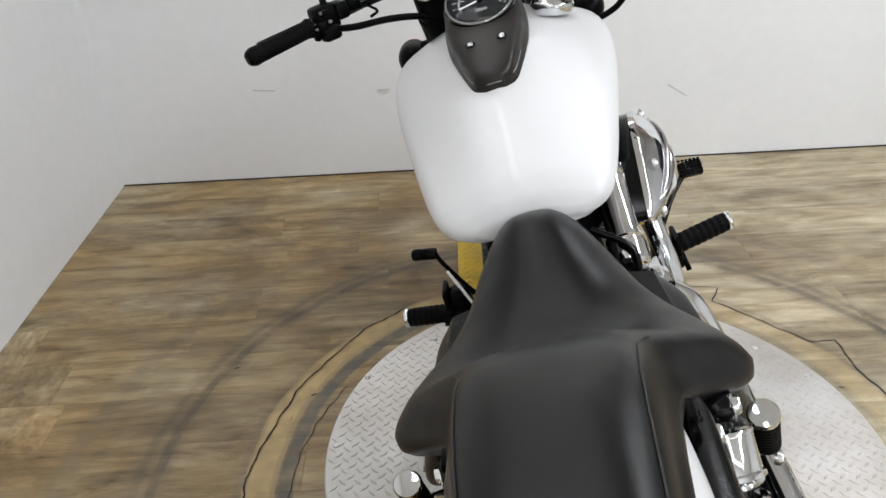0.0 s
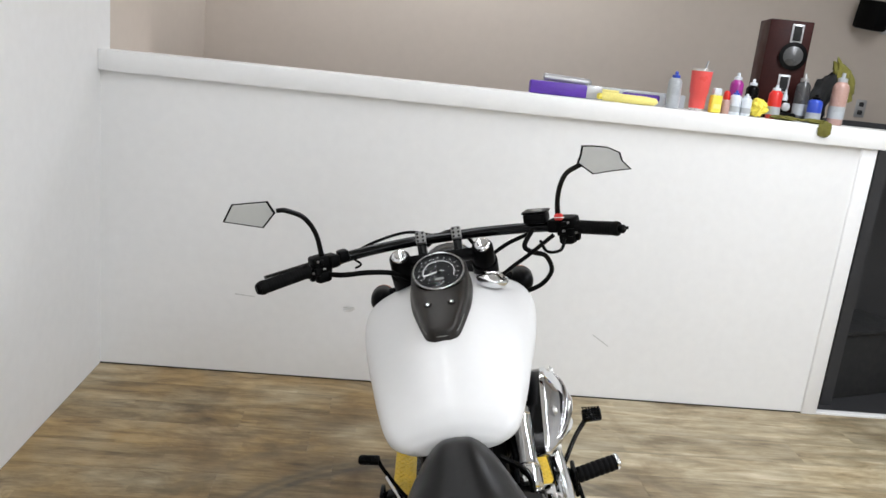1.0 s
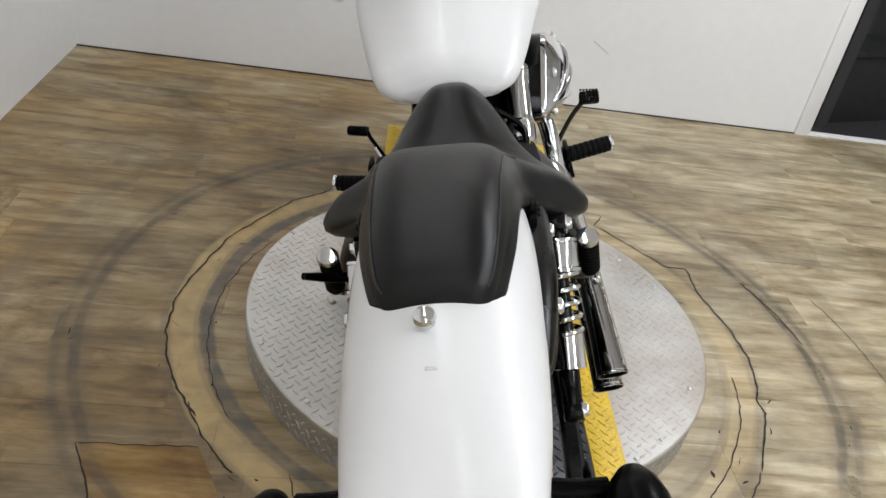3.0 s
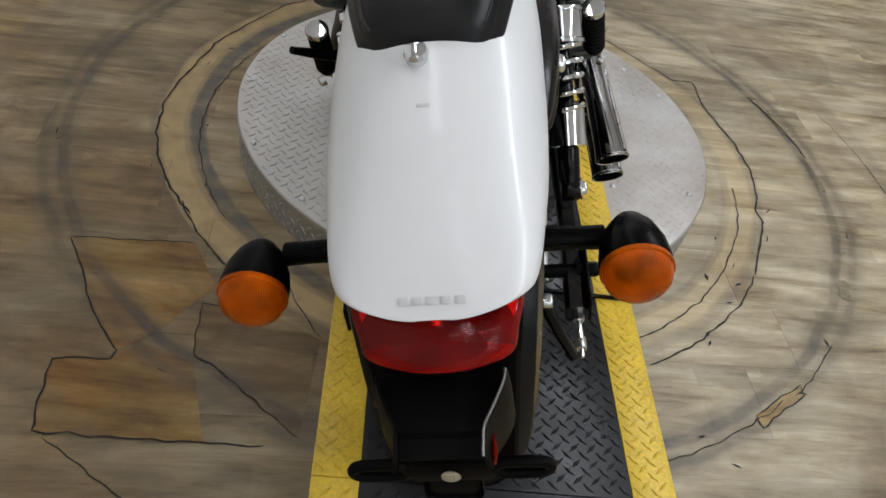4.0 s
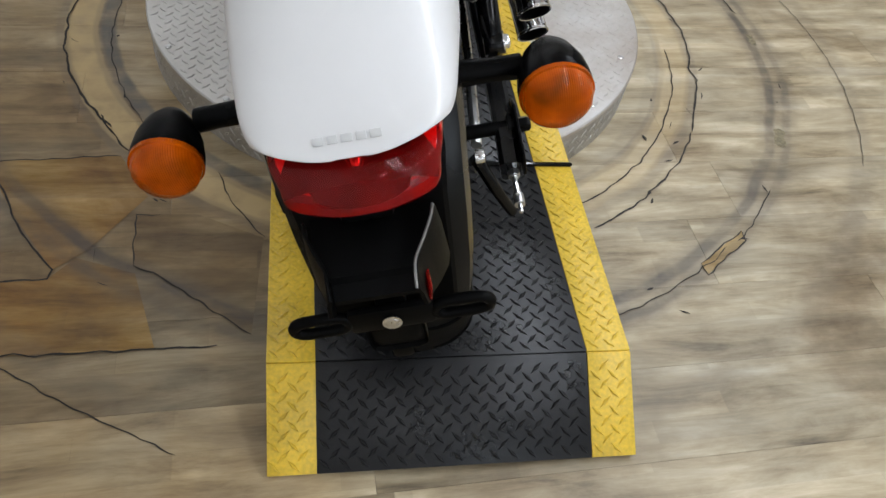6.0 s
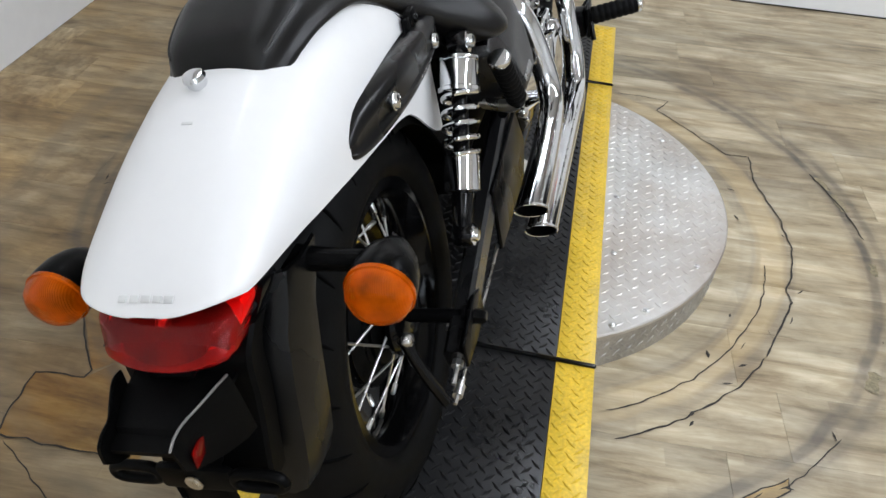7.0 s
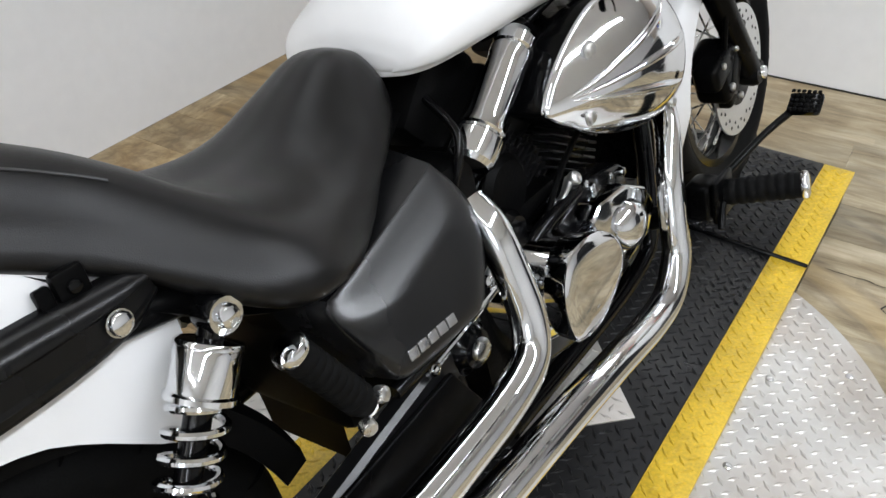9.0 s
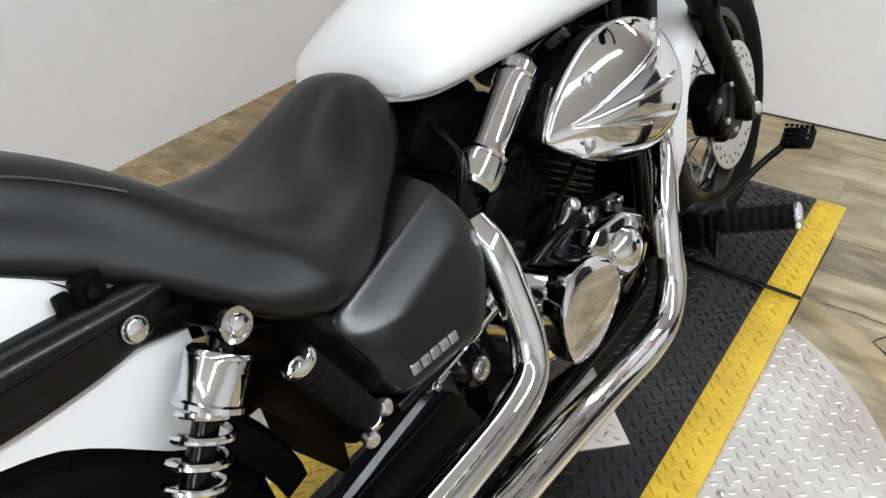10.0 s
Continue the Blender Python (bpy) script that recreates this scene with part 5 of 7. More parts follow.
gl.visible_shadow = False

# fork, headlight and bars, turned together
for s in (1, -1):
    top, low = Vector((s * 0.110 - 0.006, 1.150, 0.980)), Vector((s * 0.112, 1.652, 0.328))
    L = (low - top).length
    leg = part("fork_leg", rod(top, low, [(0.024, 0.0), (0.028, 0.006), (0.030, 0.06), (0.035, 0.065), (0.035, 0.24), (0.031, 0.25), (0.031, 0.40), (0.0225, 0.402), (0.0225, 0.47), (0.027, 0.475), (0.029, 0.49), (0.027, 0.62), (0.026, L), (0.02, L + 0.035)], 24), BLACK_SATIN, bike, "black front fork leg", 40, STEER)
    part("fork_cap", rod(top, top - (low - top), [(0.021, -0.002), (0.0215, 0.003), (0.019, 0.007), (0.013, 0.009), (0.012, 0.013), (0.005, 0.014)], 24), CHROME, leg, "chrome fork top cap", 40, STEER)
    part("axle_clamp", lathe([(0.026, -0.02), (0.029, -0.015), (0.029, 0.018), (0.024, 0.024)], 20, "x", (s * 0.112, 1.655, 0.322)), BLACK_SATIN, leg, "", 40, STEER)
    part("axle_bolt", bolt((s * 0.136, 1.655, 0.322), (s, 0, 0), 0.016, 0.012), CHROME, leg, "", 40, STEER)
    c = Vector((s * 0.20, 1.30, 0.827))
    fs = part("front_signal", rod(c, c + Vector((0, 0.97, 0)), [(0.010, -0.045), (0.024, -0.036), (0.032, -0.02), (0.0345, 0.0), (0.0345, 0.03)], 24), BLACK_SATIN, bike, "black bullet front turn signal", 40, STEER)
    part("lens", rod(c, c + Vector((0, 0.97, 0)), [(0.033, 0.03), (0.033, 0.04), (0.02, 0.052), (0.005, 0.055)], 24), AMBER, fs, "amber turn signal lens", 40, STEER)
    part("stalk", tube([(s * 0.175, 1.30, 0.845), (s * 0.12, 1.30, 0.848)], 0.012, 12, 3), BLACK_SATIN, fs, "", 40, STEER)
part("upper_clamp", merged(box((0.25, 0.052, 0.024), (0, 1.175, 0.955), 0.010, (-35, 0, 0)), box((0.25, 0.08, 0.035), (0, 1.285, 0.835), 0.012, (-35, 0, 0))), BLACK_SATIN, bike, "black fork clamps", 40, STEER)
hl = part("headlight", rod((0, 1.30, 0.852), (0, 1.46, 0.837), [(0.02, -0.02), (0.06, -0.01), (0.085, 0.03), (0.092, 0.08), (0.092, 0.13)], 32), BLACK_SATIN, bike, "black round headlight shell", 40, STEER)
part("headlight_ring", rod((0, 1.30, 0.852), (0, 1.46, 0.837), [(0.094, 0.128), (0.096, 0.14), (0.09, 0.15)], 32), CHROME, hl, "chrome headlight ring", 40, STEER)
part("headlight_lens", rod((0, 1.30, 0.852), (0, 1.46, 0.837), [(0.089, 0.148), (0.06, 0.16), (0.01, 0.166)], 32), GLASS, hl, "", 40, STEER)
BARS = Matrix.Translation((0.004, 0, -0.008)) @ STEER
BAR = [(-0.36, 1.100, 0.996), (-0.29, 1.15, 1.003), (-0.21, 1.19, 1.007), (-0.10, 1.215, 1.009), (0, 1.22, 1.009), (0.10, 1.215, 1.009), (0.21, 1.19, 1.009), (0.29, 1.15, 1.011), (0.36, 1.100, 1.010)]
bar = part("handlebar", tube([(-0.462, 1.031, 0.988), *BAR, (0.434, 1.048, 1.005)], 0.0140, 16, 6), BLACK_GLOSS, bike, "wide black handlebar", 60, BARS)
for s in (1, -1):
    rx = -0.012 + s * 0.048
    part("riser", box((0.027, 0.030, 0.034), (rx, 1.200, 1.018), 0.004, (-30, 0, 0)), RISER_GREY, bar, "grey drilled bar clamp", 40, BARS)
    part("riser_stem", merged(box((0.024, 0.030, 0.05), (rx, 1.198, 0.985), 0.004, (-22, 0, 0)), rod((rx, 1.182, 0.968), (rx, 1.19, 0.99), [(0.005, 0), (0.005, 0.02)], 10)), BLACK_GLOSS, bar, "", 40, BARS)
    for k in (-1, 1):
        for j in (-1, 0, 1):
            part("clamp_hole", bolt((rx + 0.007 * k, 1.1862 + 0.0053 * j, 1.0255 + 0.0092 * j), (0, -0.866, 0.5), 0.0032, 0.0024), DIAL_BLACK, bar, "", 40, BARS)
    ga, gb = Vector((s * (0.352 if s < 0 else 0.332), 1.104 if s < 0 else 1.118, 0.997 if s < 0 else 1.011)), Vector((s * (0.466 if s < 0 else 0.440), 1.029 if s < 0 else 1.046, 0.988 if s < 0 else 1.005))
    G = (gb - ga).length
    prof = [(0.0185, 0.0), (0.0205, 0.004), (0.0185, 0.01)]
    for k in range(14):
        u = 0.014 + k * (G - 0.03) / 14
        prof += [(0.0178, u), (0.0168, u + 0.004), (0.0178, u + 0.0055)]
    prof += [(0.018, G - 0.012), (0.0188, G - 0.008), (0.017, G)]
    grip = part("grip", rod(ga, gb, prof, 22), GRIP_RUBBER, bar, "black rubber hand grip", 40, BARS)
    part("grip_end", rod(gb, gb + (gb - ga), [(0.015, -0.001), (0.0155, 0.004), (0.011, 0.009)] if s < 0 else [(0.008, -0.001), (0.011, 0.003), (0.011, 0.012), (0.008, 0.015)], 16), BLACK_PLASTIC, bar, "", 40, BARS)
    w = Vector((s * 0.325, 1.124, 1.005 if s < 0 else 1.014))
    yaw = s * -33
    part("switch_housing", merged(box((0.05, 0.048, 0.05), w, 0.008, (0, 0, yaw)), box((0.028, 0.05, 0.034), w + Vector((-s * 0.03, 0.012, 0.004)), 0.006, (0, 0, yaw)), box((0.018, 0.016, 0.02), w + Vector((s * 0.002, -0.03, -0.012)), 0.004, (0, 0, yaw)), box((0.014, 0.012, 0.012), w + Vector((-s * 0.012, -0.03, 0.012)), 0.003, (0, 0, yaw)), box((0.040, 0.034, 0.030), w + Vector((-s * 0.004, -0.010, -0.030)), 0.008, (0, 0, yaw)), box((0.012, 0.016, 0.026), w + Vector((s * 0.022, -0.014, -0.026)), 0.004, (0, 14, yaw))), BLACK_PLASTIC, bar, "black switch housing", 40, BARS)
    for k, (dx, dz) in enumerate(((0.014, -0.014), (-0.016, -0.006), (-0.004, 0.014))):
        part("switch_button", box((0.008, 0.007, 0.006), w + Vector((s * dx, -0.031, dz)), 0.002, (0, 0, yaw)), CLAMP_GREY, bar, "small grey switch button", 30, BARS)
    lv = [w + Vector((-s * 0.035, 0.035, 0)), w + Vector((s * 0.03, 0.045, -0.004)), w + Vector((s * 0.09, 0.025, -0.008)), w + Vector((s * 0.15, -0.005, -0.012))]
    part("lever", tube([tuple(v - Vector((0, 0, 0.016 if s > 0 else 0))) for v in lv], [0.009, 0.008, 0.0065, 0.007], 10, 5, squash=0.6), BLACK_GLOSS, bar, "black hand lever", 60, BARS)
part("kill_switch", box((0.022, 0.014, 0.015), (0.301, 1.094, 1.046), 0.004, (20, 0, -33)), RED, bar, "red stop switch", 40, BARS)
part("switch_mark", box((0.030, 0.003, 0.0022), (0.3005, 1.086, 1.046), 0.0008, (20, 0, -33)), DIAL_WHITE, bar, "white bar on the stop switch", 0, BARS)
part("brake_reservoir", merged(box((0.062, 0.045, 0.028), (0.250, 1.163, 1.038), 0.007, (0, 0, -24)), box((0.065, 0.048, 0.007), (0.250, 1.163, 1.054), 0.003, (0, 0, -24)), bolt((0.270, 1.155, 1.056), (0, 0, 1), 0.004, 0.002), bolt((0.230, 1.171, 1.056), (0, 0, 1), 0.004, 0.002)), BLACK_SATIN, bar, "black brake fluid reservoir", 40, BARS)
part("reservoir_plate", lathe([(0.001, 0.002), (0.014, 0.002), (0.0155, 0.0)], 20, at=(0.252, 1.160, 1.058)), CLAMP_GREY, bar, "pale plate on the reservoir lid", 30, BARS)
part("clutch_perch", box((0.03, 0.03, 0.034), (-0.268, 1.158, 1.012), 0.007, (0, 0, 28)), BLACK_SATIN, bar, "", 40, BARS)
MIRRORS = (
    (-1, [(-0.527, 1.165), (-0.497, 1.204), (-0.410, 1.199), (-0.397, 1.168), (-0.432, 1.136)], [(-0.315, 1.118, 1.03), (-0.318, 1.112, 1.09), (-0.338, 1.10, 1.138), (-0.372, 1.075, 1.166), (-0.392, 1.06, 1.172)]),
    (1, [(0.375, 1.218), (0.403, 1.214), (0.435, 1.206), (0.463, 1.189), (0.467, 1.168), (0.486, 1.145), (0.439, 1.147), (0.394, 1.146), (0.377, 1.162), (0.36, 1.179), (0.369, 1.196)], [(0.300, 1.112, 1.03), (0.306, 1.108, 1.095), (0.328, 1.1, 1.147), (0.358, 1.08, 1.168), (0.375, 1.072, 1.174)]),
)
for s, shape, stem in MIRRORS:
    cx, cz = sum(p[0] for p in shape) / len(shape), sum(p[1] for p in shape) / len(shape)
    y0 = 1.052 if s < 0 else 1.066
    back = [[(cx + (x - cx) * k, y, cz + (z - cz) * k) for x, z in shape] for k, y in ((1.04, y0), (1.04, y0 + 0.005), (0.85, y0 + 0.016), (0.3, y0 + 0.022))]
    mir = part("mirror", skin(back, True), BLACK_SATIN, bike, "black angular handlebar mirror", 30, BARS)
    part("mirror_glass", skin([[(cx + (x - cx) * 0.95, y, cz + (z - cz) * 0.95) for x, z in shape] for y in (y0 - 0.0012, y0 + 0.001)], True), MIRROR, mir, "silvered mirror glass", 20, BARS)
    part("mirror_stem", tube(stem, [0.007, 0.0065, 0.0065, 0.0065, 0.006], 12, 6), BLACK_GLOSS, mir, "curved black mirror stem", 60, BARS)
# cables and hoses
for pts, r in (
    ([(-0.300, 1.11, 0.978), (-0.262, 1.10, 0.974), (-0.20, 1.12, 0.966), (-0.14, 1.145, 0.948), (-0.10, 1.17, 0.918)], 0.0068),
    ([(-0.262, 1.165, 1.004), (-0.19, 1.22, 1.022), (-0.10, 1.26, 1.028), (-0.03, 1.28, 1.005)], 0.004),
    ([(0.235, 1.165, 1.0), (0.17, 1.185, 0.975), (0.11, 1.20, 0.94)], 0.0055),
    ([(0.235, 1.15, 1.01), (0.208, 1.12, 0.978), (0.228, 1.13, 0.955), (0.262, 1.16, 0.933), (0.276, 1.20, 0.880), (0.245, 1.23, 0.835), (0.18, 1.25, 0.81)], 0.0065),
    ([(0.285, 1.11, 0.998), (0.215, 1.12, 0.952), (0.17, 1.16, 0.915), (0.125, 1.2, 0.875)], 0.0055),
    ([(0.31, 1.09, 0.99), (0.295, 1.075, 0.965), (0.262, 1.09, 0.962), (0.25, 1.12, 0.985)], 0.004),
    ([(-0.25, 1.175, 1.0), (-0.225, 1.16, 0.982), (-0.24, 1.15, 0.975)], 0.003),
    ([(-0.05, 1.24, 0.985), (0.0, 1.26, 1.012), (0.05, 1.25, 1.008), (0.08, 1.24, 0.97)], 0.005),
):
    part("cable", tube(pts, r, 10, 7), BLACK_PLASTIC, bike, "black control cable", 60, BARS)

# front brake and mudguard
DISC_C = FRONT_AXLE + Vector((0.078, 0, 0))
disc = part("brake_disc", lathe([(0.075, -0.0022), (0.148, -0.0022), (0.148, 0.0022), (0.075, 0.0022), (0.075, -0.0022)], 64, "x", DISC_C, caps=(False, False)), DISC_STEEL, bike, "drilled steel front brake disc", 40, STEER)
part("disc_carrier", lathe([(0.03, -0.012), (0.079, -0.002), (0.079, 0.0035), (0.03, 0.006)], 40, "x", DISC_C), BLACK_SATIN, disc, "", 40, STEER)
for k in range(40):
    a = 2 * math.pi * k / 40
    r = 0.132 if k % 2 else 0.119
    part("drilling", lathe([(0.0042, 0), (0.0042, 0.0008)], 8, "x", DISC_C + Vector((0.002, r * math.cos(a), r * math.sin(a)))), DIAL_BLACK, disc, "", 40, STEER)
cal = FRONT_AXLE + Vector((0.078, -0.135, 0.045))
caliper = part("brake_caliper", merged(box((0.075, 0.085, 0.125), cal, 0.016, (20, 0, 0), 3), box((0.055, 0.10, 0.06), cal + Vector((0.012, -0.04, 0.02)), 0.014, (20, 0, 0), 3), box((0.05, 0.06, 0.05), cal + Vector((0.006, 0.03, -0.06)), 0.012, (20, 0, 0), 3), box((0.02, 0.05, 0.16), cal + Vector((0.03, 0.035, 0.02)), 0.006, (-25, 0, 0))), BLACK_SATIN, bike, "black front brake caliper", 40, STEER)
for dy, dz, r in ((0.02, 0.045, 0.009), (-0.01, -0.03, 0.009), (0.035, -0.065, 0.008), (-0.055, 0.03, 0.007), (0.05, 0.075, 0.008)):
    part("caliper_bolt", bolt(cal + Vector((0.038, dy, dz)), (1, 0, 0), r, 0.008), STEEL, caliper, "", 40, STEER)
part("brake_hose", tube([tuple(cal + Vector((0.03, -0.02, 0.05))), (0.125, 1.49, 0.52), (0.135, 1.42, 0.66), (0.1, 1.33, 0.80)], 0.006, 10, 6), BLACK_PLASTIC, bike, "", 60, STEER)
R0 = 0.352
fg = []
for k in range(25):
    a = radians(35 + 162 * k / 24)
    w = 0.090 * min(1, 0.55 + k / 6, 0.6 + (24 - k) / 7)
    ring = []
    for u in np.linspace(-1, 1, 13):
        r = R0 - 0.055 * abs(u) ** 2.6 + 0.006
        ring.append((w * math.sin(u * 1.45) / math.sin(1.45), FRONT_AXLE.y + r * math.cos(a), FRONT_AXLE.z + r * math.sin(a)))
    fg.append(ring)
ffb = skin(fg, False)
bmesh.ops.recalc_face_normals(ffb, faces=ffb.faces[:])
bmesh.ops.solidify(ffb, geom=ffb.faces[:], thickness=0.003)
part("front_fender", ffb, WHITE_PAINT, bike, "glossy pearl white front fender", 50, STEER)

# engine
part("crankcase", merged(box((0.25, 0.46, 0.20), (0, 0.80, 0.29), 0.04), box((0.22, 0.30, 0.12), (0, 0.70, 0.40), 0.03), box((0.2, 0.5, 0.08), (0, 0.8, 0.17), 0.03)), CAST_BLACK, bike, "black engine crankcase")
for base, tip, nm in (((0, 0.80, 0.40), (0, 0.668, 0.66), "rear"), ((0, 0.90, 0.40), (0, 1.04, 0.655), "front")):
    a, b = Vector(base), Vector(tip)
    L = (b - a).length
    cyl = part("cylinder", rod(a, b, [(0.062, 0.0), (0.062, L)], 32), CAST_BLACK, bike, "black finned engine cylinder")
    for k in range(12):
        u = 0.03 + k * 0.0125
        fin = box((0.168, 0.15, 0.0045), (0, 0, u), 0.0018, segs=1)
        part("fin", fin, FIN_BLACK, cyl, "", 40, along(a, b))
    part("cylinder_head", box((0.19, 0.155, 0.06), (0, 0, L - 0.06), 0.02), CAST_BLACK, cyl, "", 40, along(a, b))
# bevelled chrome cover on the rear cylinder head
part("head_cover", rod((0.130, 0.612, 0.576), (0.130, 0.783, 0.704), [(0.012, 0.0), (0.026, 0.003), (0.031, 0.010), (0.032, 0.018), (0.032, 0.042), (0.029, 0.045), (0.029, 0.048), (0.032, 0.051), (0.029, 0.060), (0.0265, 0.068), (0.0265, 0.150), (0.028, 0.154), (0.028, 0.166), (0.025, 0.169), (0.028, 0.172), (0.028, 0.186), (0.020, 0.196)], 18), CHROME, bike, "chrome cylinder head cover with ribbed ends", 25)
part("head_block", box((0.13, 0.15, 0.11), (0.0, 0.675, 0.645), 0.02, (45, 0, 0)), CAST_BLACK, bike)
part("intake", tube([(0.05, 0.80, 0.56), (0.09, 0.83, 0.60), (0.12, 0.85, 0.60)], 0.04, 16, 4), BLACK_SATIN, bike)
part("horn_cover", lathe([(0.02, 0), (0.045, 0.004), (0.05, 0.012), (0.04, 0.02)], 24, "x", (0.10, 0.70, 0.50)), CAST_BLACK, bike)
# air cleaner: a chrome teardrop on a black back plate
AC = [(0.716, 0.606), (0.738, 0.638), (0.785, 0.676), (0.85, 0.706), (0.93, 0.708), (1.0, 0.680), (1.038, 0.628), (1.044, 0.57), (1.02, 0.52), (0.967, 0.50), (0.89, 0.510), (0.808, 0.540), (0.754, 0.572), (0.724, 0.592)]
ac = [np.array(p) for p in closed_curve(AC, 5)]
mid = np.array((0.885, 0.606))


def ac_at(i, k):
    """A point of the domed cover: along the outline by i, from the crown (k = 0) to the rim (k = 1)."""
    y, z = mid + np.array((0.035, 0)) * (1 - k) + (ac[i % len(ac)] - mid) * k
    return (0.187 + 0.09 * (y - 0.70) + 0.054 * (1 - max(0.0, k) ** 2.4), y, z)


def ac_ring(x, k, shift=(0, 0)):
    return [(x, *(mid + (p - mid) * k + shift)) for p in ac]


air = part("air_cleaner", skin([[(x - 0.010, y, z) for x, y, z in (ac_at(i, 1.0) for i in range(len(ac)))], *[[ac_at(i, k) for i in range(len(ac))] for k in (1.0, 0.985, 0.95, 0.88, 0.78, 0.66, 0.52, 0.37, 0.22, 0.08, 0.01)]], True), CHROME, bike, "chrome teardrop air cleaner cover", 60)
part("air_back_plate", skin([ac_ring(0.120, 0.9), ac_ring(0.124, 0.965), [(x - 0.0096, mid[0] + (y - mid[0]) * 0.975, mid[1] + (z - mid[1]) * 0.975) for x, y, z in (ac_at(i, 1.0) for i in range(len(ac)))]], True), BLACK_GLOSS, air, "black air cleaner back plate", 60)
ac_grid = [ac_at(i, k) for i in range(0, len(ac), 2) for k in np.linspace(0, 1, 36)]


def on_cover(y, z):
    return min(ac_grid, key=lambda q: (q[1] - y) ** 2 + (q[2] - z) ** 2)[0]


for ey, ez in ((0.965, 0.676), (1.0, 0.622), (0.975, 0.556)):
    path = []
    for u in np.linspace(0.0, 1.0, 9):
        y, z = 0.738 + (ey - 0.738) * u, 0.612 + (ez - 0.612) * u
        path.append((on_cover(y, z) - 0.0015, y, z))
    part("cover_flute", tube(path, [0.0012, 0.003, 0.005, 0.0065, 0.0075, 0.0082, 0.0078, 0.006, 0.002], 14, 3, squash=0.75), CHROME, air, "raised chrome flute")
for x, y, z in (ac_at(9, 0.86), ac_at(60, 0.86), ac_at(23, 0.88), ac_at(43, 0.86)):
    part("cover_bolt", merged(bolt((x, y, z), (1, 0, 0), 0.009, 0.008), lathe([(0.0125, 0), (0.0125, 0.002)], 14, "x", (x, y, z))), STEEL, air)
# clutch side covers
def oval_cover(c, ry, rz, tilt, x0, x1, name, label):
    rings = []
    for x, k in ((x0, 1.0), (x0 + (x1 - x0) * 0.45, 1.0), (x0 + (x1 - x0) * 0.7, 0.95), (x0 + (x1 - x0) * 0.9, 0.8), (x1, 0.4), (x1 + 0.001, 0.04)):
        ring = []
        for a in np.linspace(0, 2 * math.pi, 40, endpoint=False):
            y, z = ry * k * math.copysign(abs(math.cos(a)) ** 1.15, math.cos(a)), rz * k * math.sin(a)
            ct, sn = math.cos(radians(tilt)), math.sin(radians(tilt))
            ring.append((x, c[0] + y * ct - z * sn, c[1] + y * sn + z * ct))
        rings.append(ring)
    return part(name, skin(rings, True), CHROME, bike, label, 50)


ALMOND = [(0.757, 0.424), (0.716, 0.446), (0.665, 0.450), (0.637, 0.428), (0.625, 0.385), (0.633, 0.336), (0.651, 0.313), (0.700, 0.307), (0.747, 0.326), (0.783, 0.358), (0.785, 0.390)]
alm = [np.array(p) for p in closed_curve(ALMOND, 4)]
amid = sum(alm) / len(alm) + np.array((0.0, -0.006))
alm = [p + np.array((0.0, -0.006)) for p in alm]
al_ring = lambda x, k, dy=0, dz=0: [(x + 0.016, *(amid + (p - amid) * k + (dy, dz))) for p in alm]
clutch = part("clutch_cover", skin([al_ring(0.18, 0.97), al_ring(0.208, 1.0), al_ring(0.2125, 0.99), al_ring(0.2145, 0.96), al_ring(0.2165, 0.88), al_ring(0.2185, 0.7), al_ring(0.220, 0.4), al_ring(0.2205, 0.04)], True), CHROME, bike, "chrome almond clutch cover", 24)
part("clutch_case", skin([al_ring(0.10, 1.22, -0.01, -0.015), al_ring(0.135, 1.2, -0.01, -0.015), al_ring(0.142, 1.14, -0.008, -0.012), al_ring(0.165, 1.0, -0.004, -0.006), al_ring(0.182, 0.92)], True), CHROME, bike, "chrome casing behind the clutch cover", 30)
for k in range(5):
    part("mark", box((0.001, 0.006, 0.010), (0.2354, 0.690 + 0.0095 * k, 0.344 + 0.0055 * k), 0.0003, (28, 0, 0)), MARK_SILVER, clutch, "small raised mark")
oval_cover((0.870, 0.366), 0.050, 0.043, -28, 0.14, 0.218, "pulse_cover", "small chrome engine cover")
part("case_lug", outline_plate([(0.77, 0.421), (0.80, 0.436), (0.877, 0.430), (0.94, 0.395), (0.964, 0.355), (0.93, 0.315), (0.86, 0.305), (0.80, 0.34)], 0.155, 0.197, 0, 0.007), CHROME, bike, "chrome engine case end", 20)
part("side_case", merged(outline_plate([(0.62, 0.25), (0.62, 0.36), (0.70, 0.43), (0.84, 0.45), (0.95, 0.43), (0.97, 0.34), (0.90, 0.25), (0.74, 0.22)], 0.105, 0.158, 0, 0.012), tube([(0.15, 0.64, 0.41), (0.16, 0.70, 0.445), (0.16, 0.80, 0.455)], 0.012, 10, 4)), BLACK_GLOSS, bike, "black engine side case")
for y, z in ((0.645, 0.27), (0.635, 0.345), (0.71, 0.415), (0.84, 0.438), (0.935, 0.42), (0.955, 0.335), (0.885, 0.262)):
    part("case_bolt", bolt((0.158, y, z), (1, 0, 0), 0.008, 0.007), CHROME, bike)
part("starter", rod((0.05, 0.66, 0.46), (0.15, 0.66, 0.46), [(0.03, 0), (0.03, 0.09), (0.022, 0.1)], 20), BLACK_GLOSS, bike)
part("bracket_plate", merged(box((0.01, 0.05, 0.03), (0.15, 0.60, 0.44), 0.004, (30, 0, 0)), bolt((0.155, 0.60, 0.445), (1, 0, 0), 0.01, 0.009), bolt((0.155, 0.585, 0.43), (1, 0, 0), 0.007, 0.008)), STEEL, bike)
